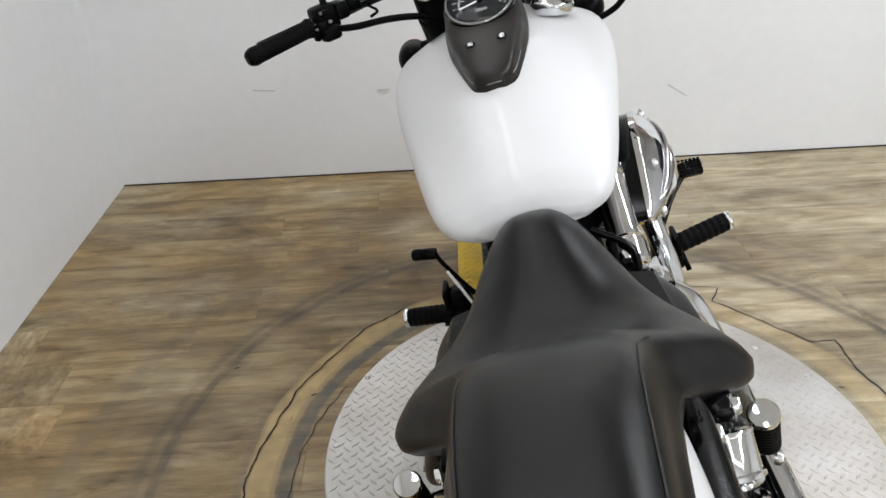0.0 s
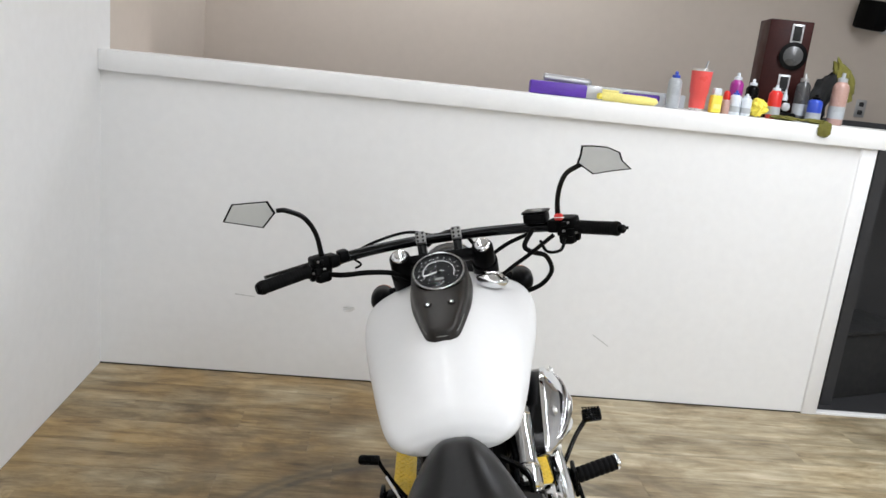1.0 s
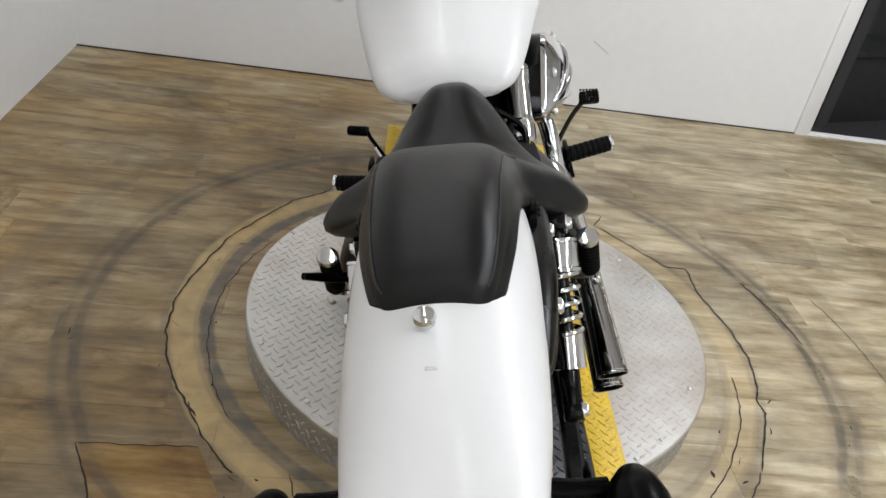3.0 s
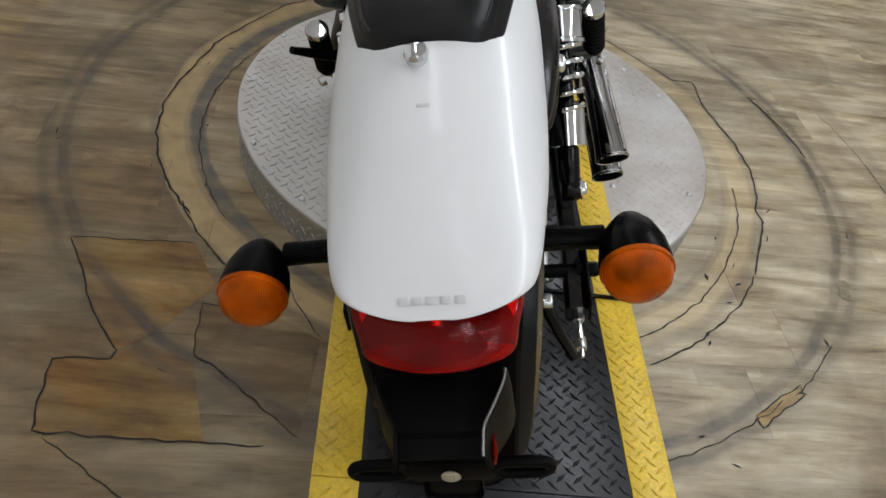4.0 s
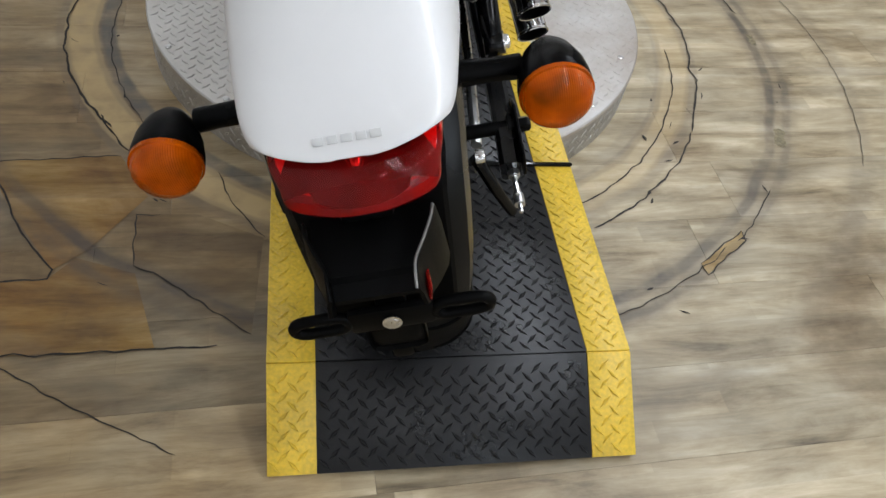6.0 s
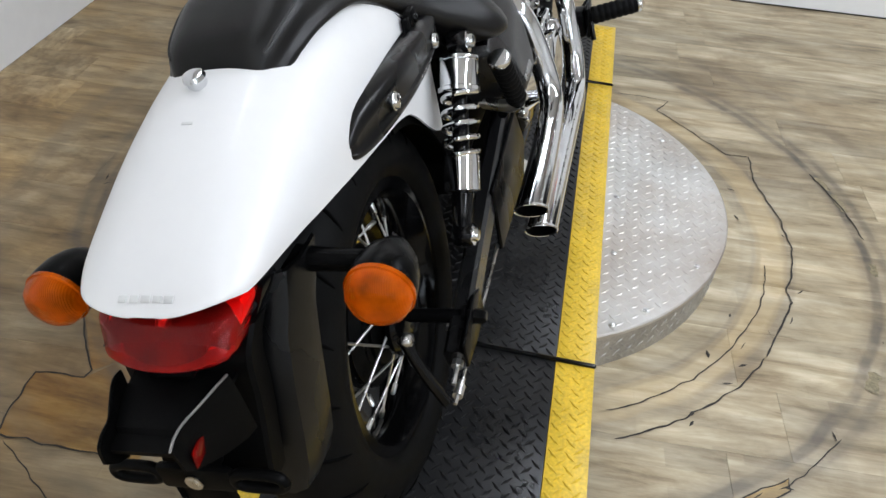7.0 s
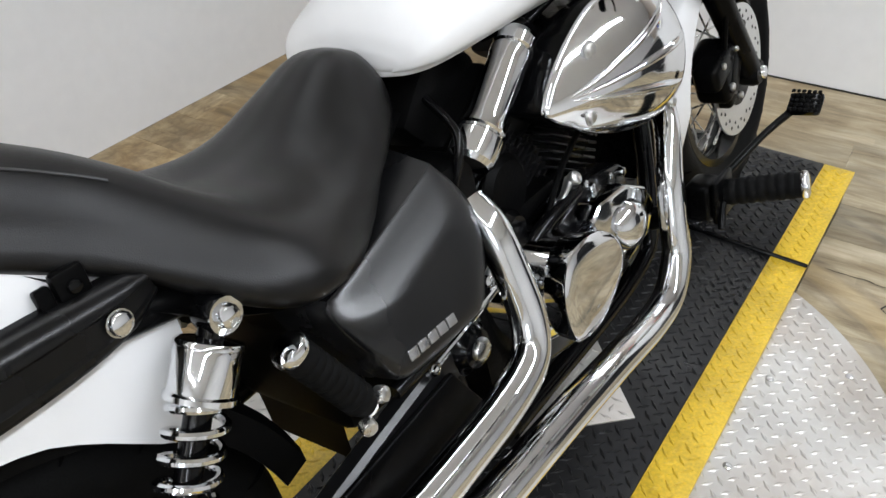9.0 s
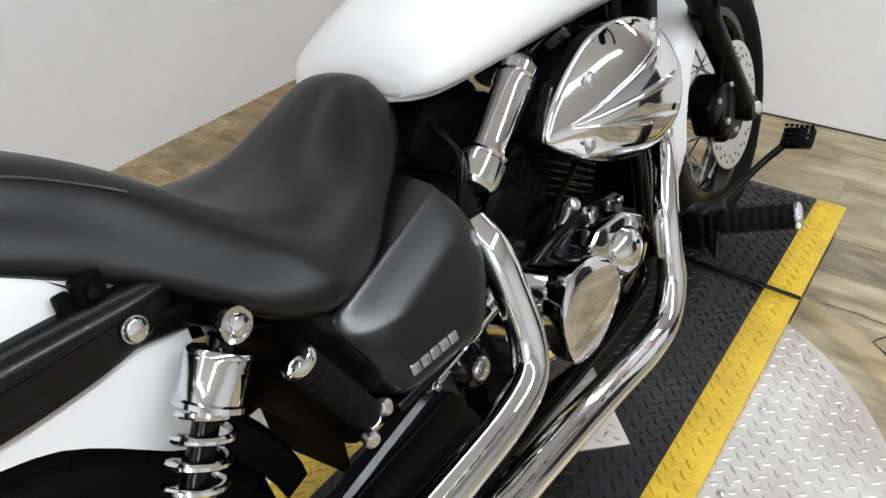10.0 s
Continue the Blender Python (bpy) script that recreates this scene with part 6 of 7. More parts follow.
part("pivot_cover", lathe([(0.04, 0.0), (0.04, 0.03), (0.03, 0.036), (0.024, 0.05), (0.012, 0.053)], 24, "x", (0.13, 0.50, 0.39)), BLACK_GLOSS, bike)
part("pivot_nut", bolt((0.18, 0.50, 0.39), (1, 0, 0), 0.016, 0.01), STEEL, bike)
part("lower_rail", tube([(0.175, 0.36, 0.43), (0.18, 0.44, 0.44), (0.178, 0.52, 0.47)], 0.009, 10, 4), BLACK_GLOSS, bike)
# exhaust: two pipes, one above the other
PIPES = (
    ("upper_pipe", [(0.168, 0.556, 0.560), (0.195, 0.552, 0.532), (0.214, 0.549, 0.476), (0.228, 0.545, 0.412), (0.236, 0.522, 0.374), (0.240, 0.46, 0.358), (0.242, 0.36, 0.353), (0.243, 0.25, 0.351), (0.243, 0.172, 0.350)], [0.021, 0.022, 0.0225, 0.0235, 0.024, 0.0245, 0.025, 0.026, 0.027]),
    ("lower_pipe", [(0.06, 1.10, 0.56), (0.14, 1.09, 0.53), (0.199, 1.02, 0.47), (0.219, 0.975, 0.40), (0.228, 0.955, 0.33), (0.233, 0.945, 0.275), (0.236, 0.90, 0.228), (0.239, 0.82, 0.222), (0.242, 0.70, 0.238), (0.244, 0.55, 0.254), (0.245, 0.38, 0.266), (0.245, 0.222, 0.274)], [0.02, 0.021, 0.0215, 0.0215, 0.022, 0.0235, 0.0245, 0.025, 0.025, 0.0255, 0.026, 0.027]),
)


def slash(bm, e):
    """Cut the pipe's end aslant, longer above than below."""
    for v in bm.verts:
        near = min(1.0, max(0.0, (e.y + 0.05 - v.co.y) / 0.05))
        v.co.y -= (v.co.z - e.z + 0.2 * (e.x - v.co.x)) * 0.85 * near
    return bm


for nm, pts, radii in PIPES:
    e = Vector(pts[-1])
    d = (e - Vector(pts[-2])).normalized()
    pipe = part("exhaust_pipe", slash(tube(pts, radii, 28, 14, (True, False)), e), CHROME, bike, "chrome exhaust pipe with a slanted cut end", 60)
    lip = lathe([(0.0268, -0.004), (0.0282, -0.001), (0.0282, 0.0025), (0.0268, 0.004), (0.0252, 0.0025), (0.0246, -0.008)], 28, caps=(False, False))
    lip.transform(along(e, e + d))
    part("pipe_lip", slash(lip, e), CHROME, pipe, "rolled chrome lip")
    bore = lathe([(0.0248, 0.001), (0.0242, 0.05), (0.024, 0.09), (0.012, 0.092)], 24, caps=(False, True))
    bore.transform(along(e, e - d))
    part("pipe_bore", slash(bore, e), DIAL_BLACK, pipe, "sooty pipe bore")
    k = 3 if nm == "upper_pipe" else 5
    seam = [np.array(p) + np.array((radii[i] * 0.72, 0, radii[i] * 0.72)) for i, p in enumerate(pts)][k + 2 :]
    part("shield_edge", tube([tuple(p) for p in seam], 0.0016, 6, 5), STEEL, pipe)
for k in range(5):
    part("mark", box((0.0012, 0.0075, 0.009), (0.2635, 0.195 + 0.012 * k, 0.3655), 0.0003, (0, -38, 0)), MARK_SILVER, bike)
part("pipe_bracket", merged(outline_plate([(0.20, 0.25), (0.20, 0.37), (0.45, 0.39), (0.5, 0.30), (0.45, 0.24)], 0.17, 0.178, 0, 0.003)), BLACK_SATIN, bike)
# side covers
for s in (1, -1):
    SC = [(0.524, 0.622), (0.540, 0.596), (0.551, 0.565), (0.547, 0.538), (0.530, 0.508), (0.500, 0.474), (0.480, 0.464), (0.412, 0.466), (0.352, 0.471), (0.337, 0.476), (0.329, 0.485), (0.308, 0.553), (0.307, 0.567), (0.312, 0.579), (0.36, 0.586), (0.42, 0.599), (0.48, 0.612)]
    flat = lambda y, z: 0.184 - 0.0633 * (y - 0.309) - 0.32 * (z - 0.575)
    outline = [(a[0] + (b[0] - a[0]) * u, a[1] + (b[1] - a[1]) * u) for a, b in zip(SC, SC[1:] + SC[:1]) for u in (0, 0.5)]
    scale_to = lambda p, k: (0.42 + (p[0] - 0.42) * k, 0.54 + (p[1] - 0.54) * k)
    from_ridge = lambda y, z: max(0.0, 0.2169 * (y - 0.308) - 0.9762 * (z - 0.574))
    swell = lambda y, z: 0.0115 * (from_ridge(y, z) / 0.042 + 1) - 0.5 * math.hypot(0.023 * (from_ridge(y, z) / 0.042 - 1), 0.0022)
    rings = [[(s * (flat(y, z) - 0.004 + back), y, z) for y, z in (scale_to(p, k) for p in outline)] for k, back in ((1.12, -0.075), (1.05, -0.03), (1.012, -0.006))]
    for k in (1.0, 0.99, 0.975, 0.95, 0.91, 0.86, 0.79, 0.71, 0.62, 0.52, 0.41, 0.29, 0.16, 0.02):
        rings.append([(s * (flat(y, z) - 0.004 + swell(y, z) * (1 - k**9) ** 0.6), y, z) for y, z in (scale_to(p, k) for p in outline)])
    cover = part("side_cover", skin(rings, True), GREY_PLASTIC, bike, "dark satin side cover", 50)
    for k in range(5):
        u = (k + 0.5) / 5
        y, z = 0.3492 + (0.0823) * u, 0.4985 + (-0.0057) * u
        part("mark", box((0.003, 0.0138, 0.0115), (s * (flat(y, z) + 0.0195), y, z), 0.0012, (-4, -s * 18, 0)), MARK_SILVER, cover, "silver raised mark")

# foot controls
for s in (1, -1):
    a, b = (Vector((0.262, 1.075, 0.324)), Vector((0.382, 1.104, 0.336))) if s > 0 else (Vector((-0.252, 1.05, 0.300)), Vector((-0.364, 1.062, 0.306)))
    D = (b - a).length
    prof = [(0.012, 0.0), (0.02, 0.004)]
    for k in range(7):
        u = 0.01 + k * (D - 0.02) / 7
        prof += [(0.0205, u), (0.022, u + 0.002), (0.022, u + 0.009), (0.0205, u + 0.011)]
    peg = part("rider_peg", rod(a, b, prof + [(0.021, D - 0.004)], 22), GRIP_RUBBER, bike, "black ribbed rider footpeg")
    part("peg_cap", rod(b, b + (b - a), [(0.0205, -0.004), (0.0225, 0.0), (0.022, 0.005), (0.015, 0.008)], 22), CHROME, peg, "chrome peg end")
    part("peg_mount", merged(tube([(s * 0.11, 1.08, 0.25), (s * 0.19, 1.075, 0.28), (s * 0.262, 1.075, 0.324)], [0.022, 0.018, 0.015], 12, 5), box((0.05, 0.058, 0.07), (s * 0.232, 1.072, 0.313), 0.014, (0, 0, 0), 3), box((0.012, 0.07, 0.075), (s * 0.262, 1.074, 0.319), 0.005), tube([(s * 0.268, 1.06, 0.314), (s * 0.272, 1.04, 0.294), (s * 0.275, 1.03, 0.28)], 0.006, 8, 4)), BLACK_SATIN, peg, "black footpeg bracket")
pad = part("brake_pedal", merged(tube([(0.16, 1.06, 0.26), (0.22, 1.12, 0.30), (0.285, 1.20, 0.37), (0.325, 1.235, 0.405)], [0.010, 0.0075, 0.0065, 0.007], 10, 6), box((0.056, 0.040, 0.016), (0.345, 1.24, 0.415), 0.007, (40, -4, -8))), BLACK_GLOSS, bike, "black brake pedal with a rubber pad")
for i in range(6):
    for j in range(5):
        part("pad_stud", box((0.007, 0.006, 0.0035), (0.3235 + 0.0086 * i, 1.2265 + 0.0065 * j - 0.0012 * i, 0.4125 + 0.0054 * j), 0.0015, (40, -4, -8), 1), GRIP_RUBBER, pad)
part("shift_pedal", merged(tube([(-0.15, 1.03, 0.30), (-0.20, 1.06, 0.34), (-0.25, 1.10, 0.40), (-0.265, 1.115, 0.425)], 0.0055, 8, 5), rod((-0.262, 1.112, 0.427), (-0.318, 1.12, 0.432), [(0.013, 0), (0.014, 0.006), (0.014, 0.05), (0.011, 0.056)], 14)), BLACK_SATIN, bike, "black gear shift lever")
part("shift_rod", tube([(-0.245, 1.085, 0.388), (-0.19, 0.98, 0.345), (-0.16, 0.92, 0.32)], 0.004, 8, 4), STEEL, bike)
part("side_stand", merged(tube([(-0.11, 0.86, 0.16), (-0.19, 0.80, 0.10), (-0.265, 0.74, 0.055)], [0.016, 0.013, 0.012], 12, 5), box((0.05, 0.07, 0.01), (-0.272, 0.735, 0.0545), 0.004, (0, 15.7, 20))), BLACK_SATIN, bike, "black side stand resting on the mat")
part("left_lever", tube([(-0.17, 0.30, 0.50), (-0.21, 0.25, 0.535), (-0.25, 0.205, 0.572)], [0.008, 0.009, 0.006], 10, 5), BLACK_SATIN, bike)
part("left_case", merged(outline_plate([(0.62, 0.22), (0.60, 0.36), (0.70, 0.43), (0.90, 0.43), (1.0, 0.34), (0.93, 0.22), (0.76, 0.19)], -0.17, -0.11, 0, 0.02)), CHROME, bike, "chrome left engine case")
part("shaft_drive", merged(tube([(-0.14, 0.55, 0.36), (-0.145, 0.3, 0.345), (-0.14, 0.06, 0.325)], [0.034, 0.03, 0.034], 16, 5), lathe([(0.05, -0.05), (0.09, -0.03), (0.092, 0.02), (0.06, 0.04)], 28, "x", (-0.1, 0, 0.318))), BLACK_SATIN, bike, "black shaft drive housing")
part("radiator", box((0.22, 0.06, 0.42), (0, 1.20, 0.50), 0.012, (-8, 0, 0)), BLACK_SATIN, bike, "black radiator")

# small engine parts between the covers
part("clutch_lever", merged(tube([(0.15, 0.80, 0.47), (0.16, 0.76, 0.46), (0.158, 0.72, 0.452)], [0.008, 0.006, 0.007], 10, 4), bolt((0.158, 0.80, 0.472), (0.8, 0, 0.6), 0.011, 0.008)), STEEL, bike, "small steel clutch lever")
part("clutch_cable", tube([(0.158, 0.722, 0.455), (0.155, 0.78, 0.50), (0.14, 0.92, 0.56), (0.10, 1.08, 0.66), (0.05, 1.18, 0.82)], 0.0045, 8, 8), BLACK_PLASTIC, bike, "black clutch cable")
for y, z, r in ((0.775, 0.455, 0.008), (0.745, 0.462, 0.007), (0.835, 0.445, 0.007), (0.905, 0.425, 0.008), (0.60, 0.46, 0.007), (0.575, 0.435, 0.009)):
    part("case_screw", bolt((0.150, y, z), (1, 0, 0.2), r, 0.008), CHROME, bike)
part("linkage_rod", tube([(0.165, 0.585, 0.43), (0.17, 0.52, 0.425), (0.172, 0.43, 0.415)], 0.004, 8, 4), CHROME, bike, "thin chrome linkage rod")
part("linkage_end", merged(lathe([(0.009, -0.006), (0.011, 0.0), (0.009, 0.006)], 14, "x", (0.172, 0.425, 0.414)), bolt((0.176, 0.425, 0.414), (1, 0, 0), 0.006, 0.006)), CHROME, bike)
for k, pts in enumerate(([(0.10, 0.80, 0.68), (0.13, 0.86, 0.715), (0.12, 0.97, 0.715), (0.09, 1.08, 0.70)], [(0.08, 0.62, 0.66), (0.135, 0.60, 0.62), (0.13, 0.57, 0.55), (0.12, 0.56, 0.48)], [(0.09, 0.74, 0.70), (0.115, 0.79, 0.70), (0.12, 0.83, 0.66)])):
    part("hose", tube(pts, (0.007, 0.006, 0.009)[k], 10, 7), BLACK_GLOSS, bike, "black rubber hose")
for k in range(4):
    part("hose_clip", lathe([(0.0085, -0.003), (0.0095, -0.002), (0.0095, 0.002), (0.0085, 0.003)], 14, "y", (0.128 - 0.006 * k, 0.87 + 0.045 * k, 0.7155)), STEEL, bike)
part("plug_cap", merged(rod((0.07, 0.955, 0.545), (0.145, 0.925, 0.57), [(0.014, 0), (0.016, 0.02), (0.012, 0.05), (0.010, 0.075)], 14), tube([(0.142, 0.926, 0.57), (0.15, 0.90, 0.60), (0.12, 0.86, 0.66)], 0.004, 8, 6)), BLACK_PLASTIC, bike, "black spark plug cap and lead")

# ---- things along the shelf ----


def on_shelf(name, s, off, label, category, turn=0.0, z=1.4295):
    ob = new(name)
    ob.matrix_world = ROOM @ pose(s, off, z, 0, 0, turn)
    return tagged(ob, label, category)


def spray_can(s, off, body, cap, h, label, r=0.03, z=1.4295):
    can = on_shelf("spray_can", s, off, label, "spray can", z=z)
    part("can_body", lathe([(r * 0.9, 0), (r, 0.005), (r, h * 0.72), (r * 0.92, h * 0.76), (r * 0.6, h * 0.82), (r * 0.55, h * 0.83)], 22), body, can)
    part("label_band", lathe([(r + 0.0006, h * 0.12), (r + 0.0006, h * 0.36)], 22, caps=(False, False)), CLEAR_GREY, can, "pale printed band")
    part("cap", lathe([(r * 0.55, h * 0.82), (r * 0.6, h * 0.83), (r * 0.58, h * 0.9), (r * 0.25, h * 0.91), (r * 0.22, h), (r * 0.1, h)], 16), cap, can)
    return can


# speaker
sp = on_shelf("loudspeaker", 3.125, 0.34, "dark red wooden two-way loudspeaker standing on the shelf", "loudspeaker", -12, 1.4125)
part("cabinet", box((0.20, 0.20, 0.475), (0, -0.005, 0.2375), 0.004), SPEAKER_WOOD, sp)
part("tweeter_frame", box((0.054, 0.006, 0.086), (0.03, -0.1075, 0.416), 0.002), SILVER, sp)
part("tweeter", box((0.038, 0.004, 0.068), (0.03, -0.112, 0.416), 0.002), BLACK_CLOTH, sp)
part("woofer_ring", lathe([(0.058, 0.0), (0.064, 0.001), (0.065, 0.006), (0.059, 0.007)], 36, "y", (0.028, -0.1125, 0.312), (180, 0, 0)), BLACK_SATIN, sp)
part("woofer_cone", lathe([(0.060, 0.001), (0.05, 0.006), (0.03, 0.013), (0.001, 0.016)], 32, "y", (0.028, -0.112, 0.312), (180, 0, 0)), CONE_GREY, sp)
part("lower_frame", box((0.054, 0.006, 0.086), (0.012, -0.1075, 0.180), 0.002), SILVER, sp)
part("lower_port", box((0.038, 0.004, 0.068), (0.012, -0.112, 0.180), 0.002), BLACK_CLOTH, sp)
# purple trays and roll
tr = on_shelf("tool_tray", 2.04, 0.16, "purple plastic tray with pale ends lying on the shelf", "tray", 0, 1.4295)
part("tray_body", box((0.33, 0.05, 0.06), (0, 0, 0.03), 0.008), PURPLE, tr)
part("tray_end", box((0.08, 0.052, 0.062), (0.135, 0, 0.031), 0.008), SILVER, tr, "pale worn end")
part("roll", rod((-0.10, 0.035, 0.078), (0.13, 0.035, 0.07), [(0.01, 0), (0.018, 0.004), (0.018, 0.22), (0.01, 0.23)], 16), SILVER, tr, "shiny roll lying on the tray")
t2 = on_shelf("long_tray", 2.36, 0.3, "grey and purple tray lying on the shelf", "tray", 3, 1.4125)
part("tray_body", box((0.62, 0.06, 0.075), (0, 0, 0.0375), 0.008), CLEAR_GREY, t2)
part("tray_inset", box((0.19, 0.01, 0.032), (0.08, -0.031, 0.046), 0.01), PURPLE, t2, "purple inset")
part("tray_plate", box((0.09, 0.008, 0.04), (-0.075, -0.031, 0.045), 0.004), PALE_YELLOW, t2)
rl = on_shelf("foam_roll", 2.33, 0.05, "pale yellow foam roll lying on the cap board", "foam roll", -2)
part("roll_body", rod((-0.14, 0, 0.022), (0.12, 0, 0.019), [(0.012, 0), (0.02, 0.01), (0.02, 0.2), (0.016, 0.25), (0.008, 0.26)], 14), PALE_YELLOW, rl)
part("roll_end", rod((-0.16, 0, 0.02), (-0.13, 0, 0.02), [(0.008, 0), (0.015, 0.008), (0.012, 0.03)], 12), YELLOW, rl)
spray_can(2.52, 0.05, CLEAR_GREY, BLUE, 0.165, "pale grey bottle with a blue cap on the cap board", 0.031)
tb = on_shelf("tumbler", 2.64, 0.06, "coral red tumbler with a steel rim and a straw", "tumbler")
part("cup", lathe([(0.034, 0.012), (0.036, 0.018), (0.038, 0.075), (0.042, 0.08), (0.047, 0.178)], 32), CORAL, tb)
part("foot", lathe([(0.032, 0), (0.034, 0.003), (0.034, 0.013)], 28), STEEL, tb, "bare steel foot")
part("rim", lathe([(0.047, 0.178), (0.0475, 0.182), (0.0465, 0.189), (0.02, 0.188)], 28), STEEL, tb, "steel rim and lid")
part("straw", rod((0.012, 0, 0.18), (0.02, 0, 0.225), [(0.004, 0), (0.004, 0.046)], 10), CLEAR_GREY, tb)
yb = on_shelf("oil_bottle", 2.715, 0.035, "yellow plastic bottle with a pale top", "bottle", 10)
part("bottle_body", box((0.052, 0.035, 0.08), (0, 0, 0.04), 0.008), YELLOW, yb)
part("bottle_top", box((0.04, 0.026, 0.035), (0, 0, 0.094), 0.008), PALE, yb)
part("label", box((0.034, 0.001, 0.02), (0, -0.018, 0.03)), PALE_YELLOW, yb)
b2 = on_shelf("squeeze_bottle", 2.775, 0.06, "small bottle with an orange-red cap", "bottle")
part("bottle_body", lathe([(0.02, 0), (0.022, 0.004), (0.022, 0.05), (0.012, 0.065)], 18), PINKISH, b2)
part("bottle_cap", lathe([(0.012, 0.062), (0.016, 0.068), (0.014, 0.095), (0.006, 0.105)], 16), RED, b2)
spray_can(2.84, 0.12, MAGENTA, PALE, 0.19, "magenta spray can with a white nozzle", 0.03)
spray_can(2.815, 0.05, PALE, BLUE, 0.11, "pale blue bottle with a printed band", 0.026)
spray_can(2.865, 0.045, PALE, PALE, 0.10, "white bottle with a blue band", 0.025)
sc = on_shelf("scourer", 2.925, 0.05, "crumpled yellow scouring pad", "scouring pad")
bm = bmesh.new()
bmesh.ops.create_icosphere(bm, subdivisions=4, radius=0.042)
for vert in bm.verts:
    n3 = noise.noise(vert.co * 60) * 0.012 + noise.noise(vert.co * 140) * 0.006
    vert.co += vert.co.normalized() * n3
    vert.co.z = vert.co.z * 0.95 + 0.042
part("pad", bm, YELLOW, sc, "", 20)
spray_can(2.955, 0.2, BLACK_SATIN, PALE, 0.17, "black spray can with a white nozzle", 0.03)
spray_can(3.005, 0.06, RED, PALE, 0.155, "red spray can with a pale cap", 0.03)
hp = on_shelf("heat_gun", 3.07, 0.075, "black tool with a clear lens lying on the cap board", "tool")
part("tool_body", merged(box((0.09, 0.06, 0.035), (0, 0, 0.018), 0.012), box((0.035, 0.045, 0.075), (-0.015, 0, 0.05), 0.012)), BLACK_PLASTIC, hp)
part("tool_lens", lathe([(0.02, 0), (0.02, 0.006), (0.008, 0.012)], 18, "y", (-0.015, -0.024, 0.06), (180, 0, 0)), CLEAR_GREY, hp)
spray_can(3.165, 0.13, CONE_GREY, SILVER, 0.22, "dark grey spray can with a silver top", 0.032)
spray_can(3.20, 0.06, BLUE, BLACK_SATIN, 0.13, "dark blue can with a black cap", 0.033)
spray_can(3.10, 0.16, PALE, PALE, 0.14, "slim white tube among the cans", 0.013)
spray_can(3.325, 0.09, PINKISH, CLEAR_GREY, 0.24, "pinkish squirt bottle with a pale neck", 0.036)
rb = on_shelf("red_ball", 3.21, 0.30, "red knob on a dark tool handle", "tool", 0, 1.4125)
part("ball", lathe([(0.004, 0.215), (0.02, 0.222), (0.027, 0.24), (0.022, 0.26), (0.006, 0.27)], 20), RED, rb)
part("shaft", lathe([(0.05, 0), (0.055, 0.1), (0.03, 0.2), (0.012, 0.218)], 16), BLACK_CLOTH, rb)


def crumpled(name, s, off, size, seed, material, label, z=1.4295, turn=(0, 0, 0)):
    ob = on_shelf(name, s, off, label, "cloth", 0, z)
    bm = bmesh.new()
    bmesh.ops.create_icosphere(bm, subdivisions=4, radius=1)
    for vert in bm.verts:
        c = vert.co.copy()
        k = 1 + 0.38 * noise.noise(c * 1.9 + Vector((seed, 0, 0))) + 0.16 * noise.noise(c * 5 + Vector((0, seed, 0)))
        vert.co = Vector((c.x * size[0] * k, c.y * size[1] * k, max(-size[2], c.z * size[2] * k)))
    bm.transform(pose(0, 0, 0, *turn))
    low = min(v.co.z for v in bm.verts)
    bmesh.ops.translate(bm, vec=(0, 0, -low), verts=bm.verts)
    part("fold", bm, material, ob, "", 60)
    return ob


crumpled("glove", 3.315, 0.24, (0.055, 0.045, 0.140), 3.0, BLACK_CLOTH, "black glove lying over the bottles", 1.4125, (0, 28, 0))
crumpled("glove", 3.27, 0.20, (0.060, 0.040, 0.055), 17.0, BLACK_CLOTH, "black glove heaped behind the cans", 1.4125, (0, 10, 0))
crumpled("work_cloth", 3.405, 0.22, (0.040, 0.030, 0.105), 8.0, OLIVE, "olive green cloth hanging over a glove", 1.535, (0, -30, 0))
crumpled("rag", 3.045, 0.02, (0.065, 0.045, 0.010), 5.0, OLIVE, "olive rag lying on the cap board")
crumpled("rag", 3.175, -0.012, (0.070, 0.024, 0.010), 12.0, OLIVE, "olive rag hanging over the edge of the cap board")
crumpled("rag", 3.215, -0.038, (0.030, 0.007, 0.034), 21.0, OLIVE, "loose end of an olive rag over the edge", 1.372, (0, 12, 0))

# ---- floor ----
floor = part("floor", box((9, 9.4, 0.04), (2.6, -2.35, -0.0245)), CRACK, None, "", 0)
floor.matrix_world = ROOM
tagged(floor, "wood-look vinyl plank floor with worn turning marks", "floor", kind="structure")
# floor of the unlit space, with the shade put into its colour
low_floor = part("floor_dark", box((2.7, 1.85, 0.004), (4.86, 0.97, -0.001)), SHADE_SOCKET_GREY, None, "", 0)
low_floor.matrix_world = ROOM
tagged(low_floor, "floor beyond the threshold, coloured near-black for the unlit space", "floor", kind="structure")


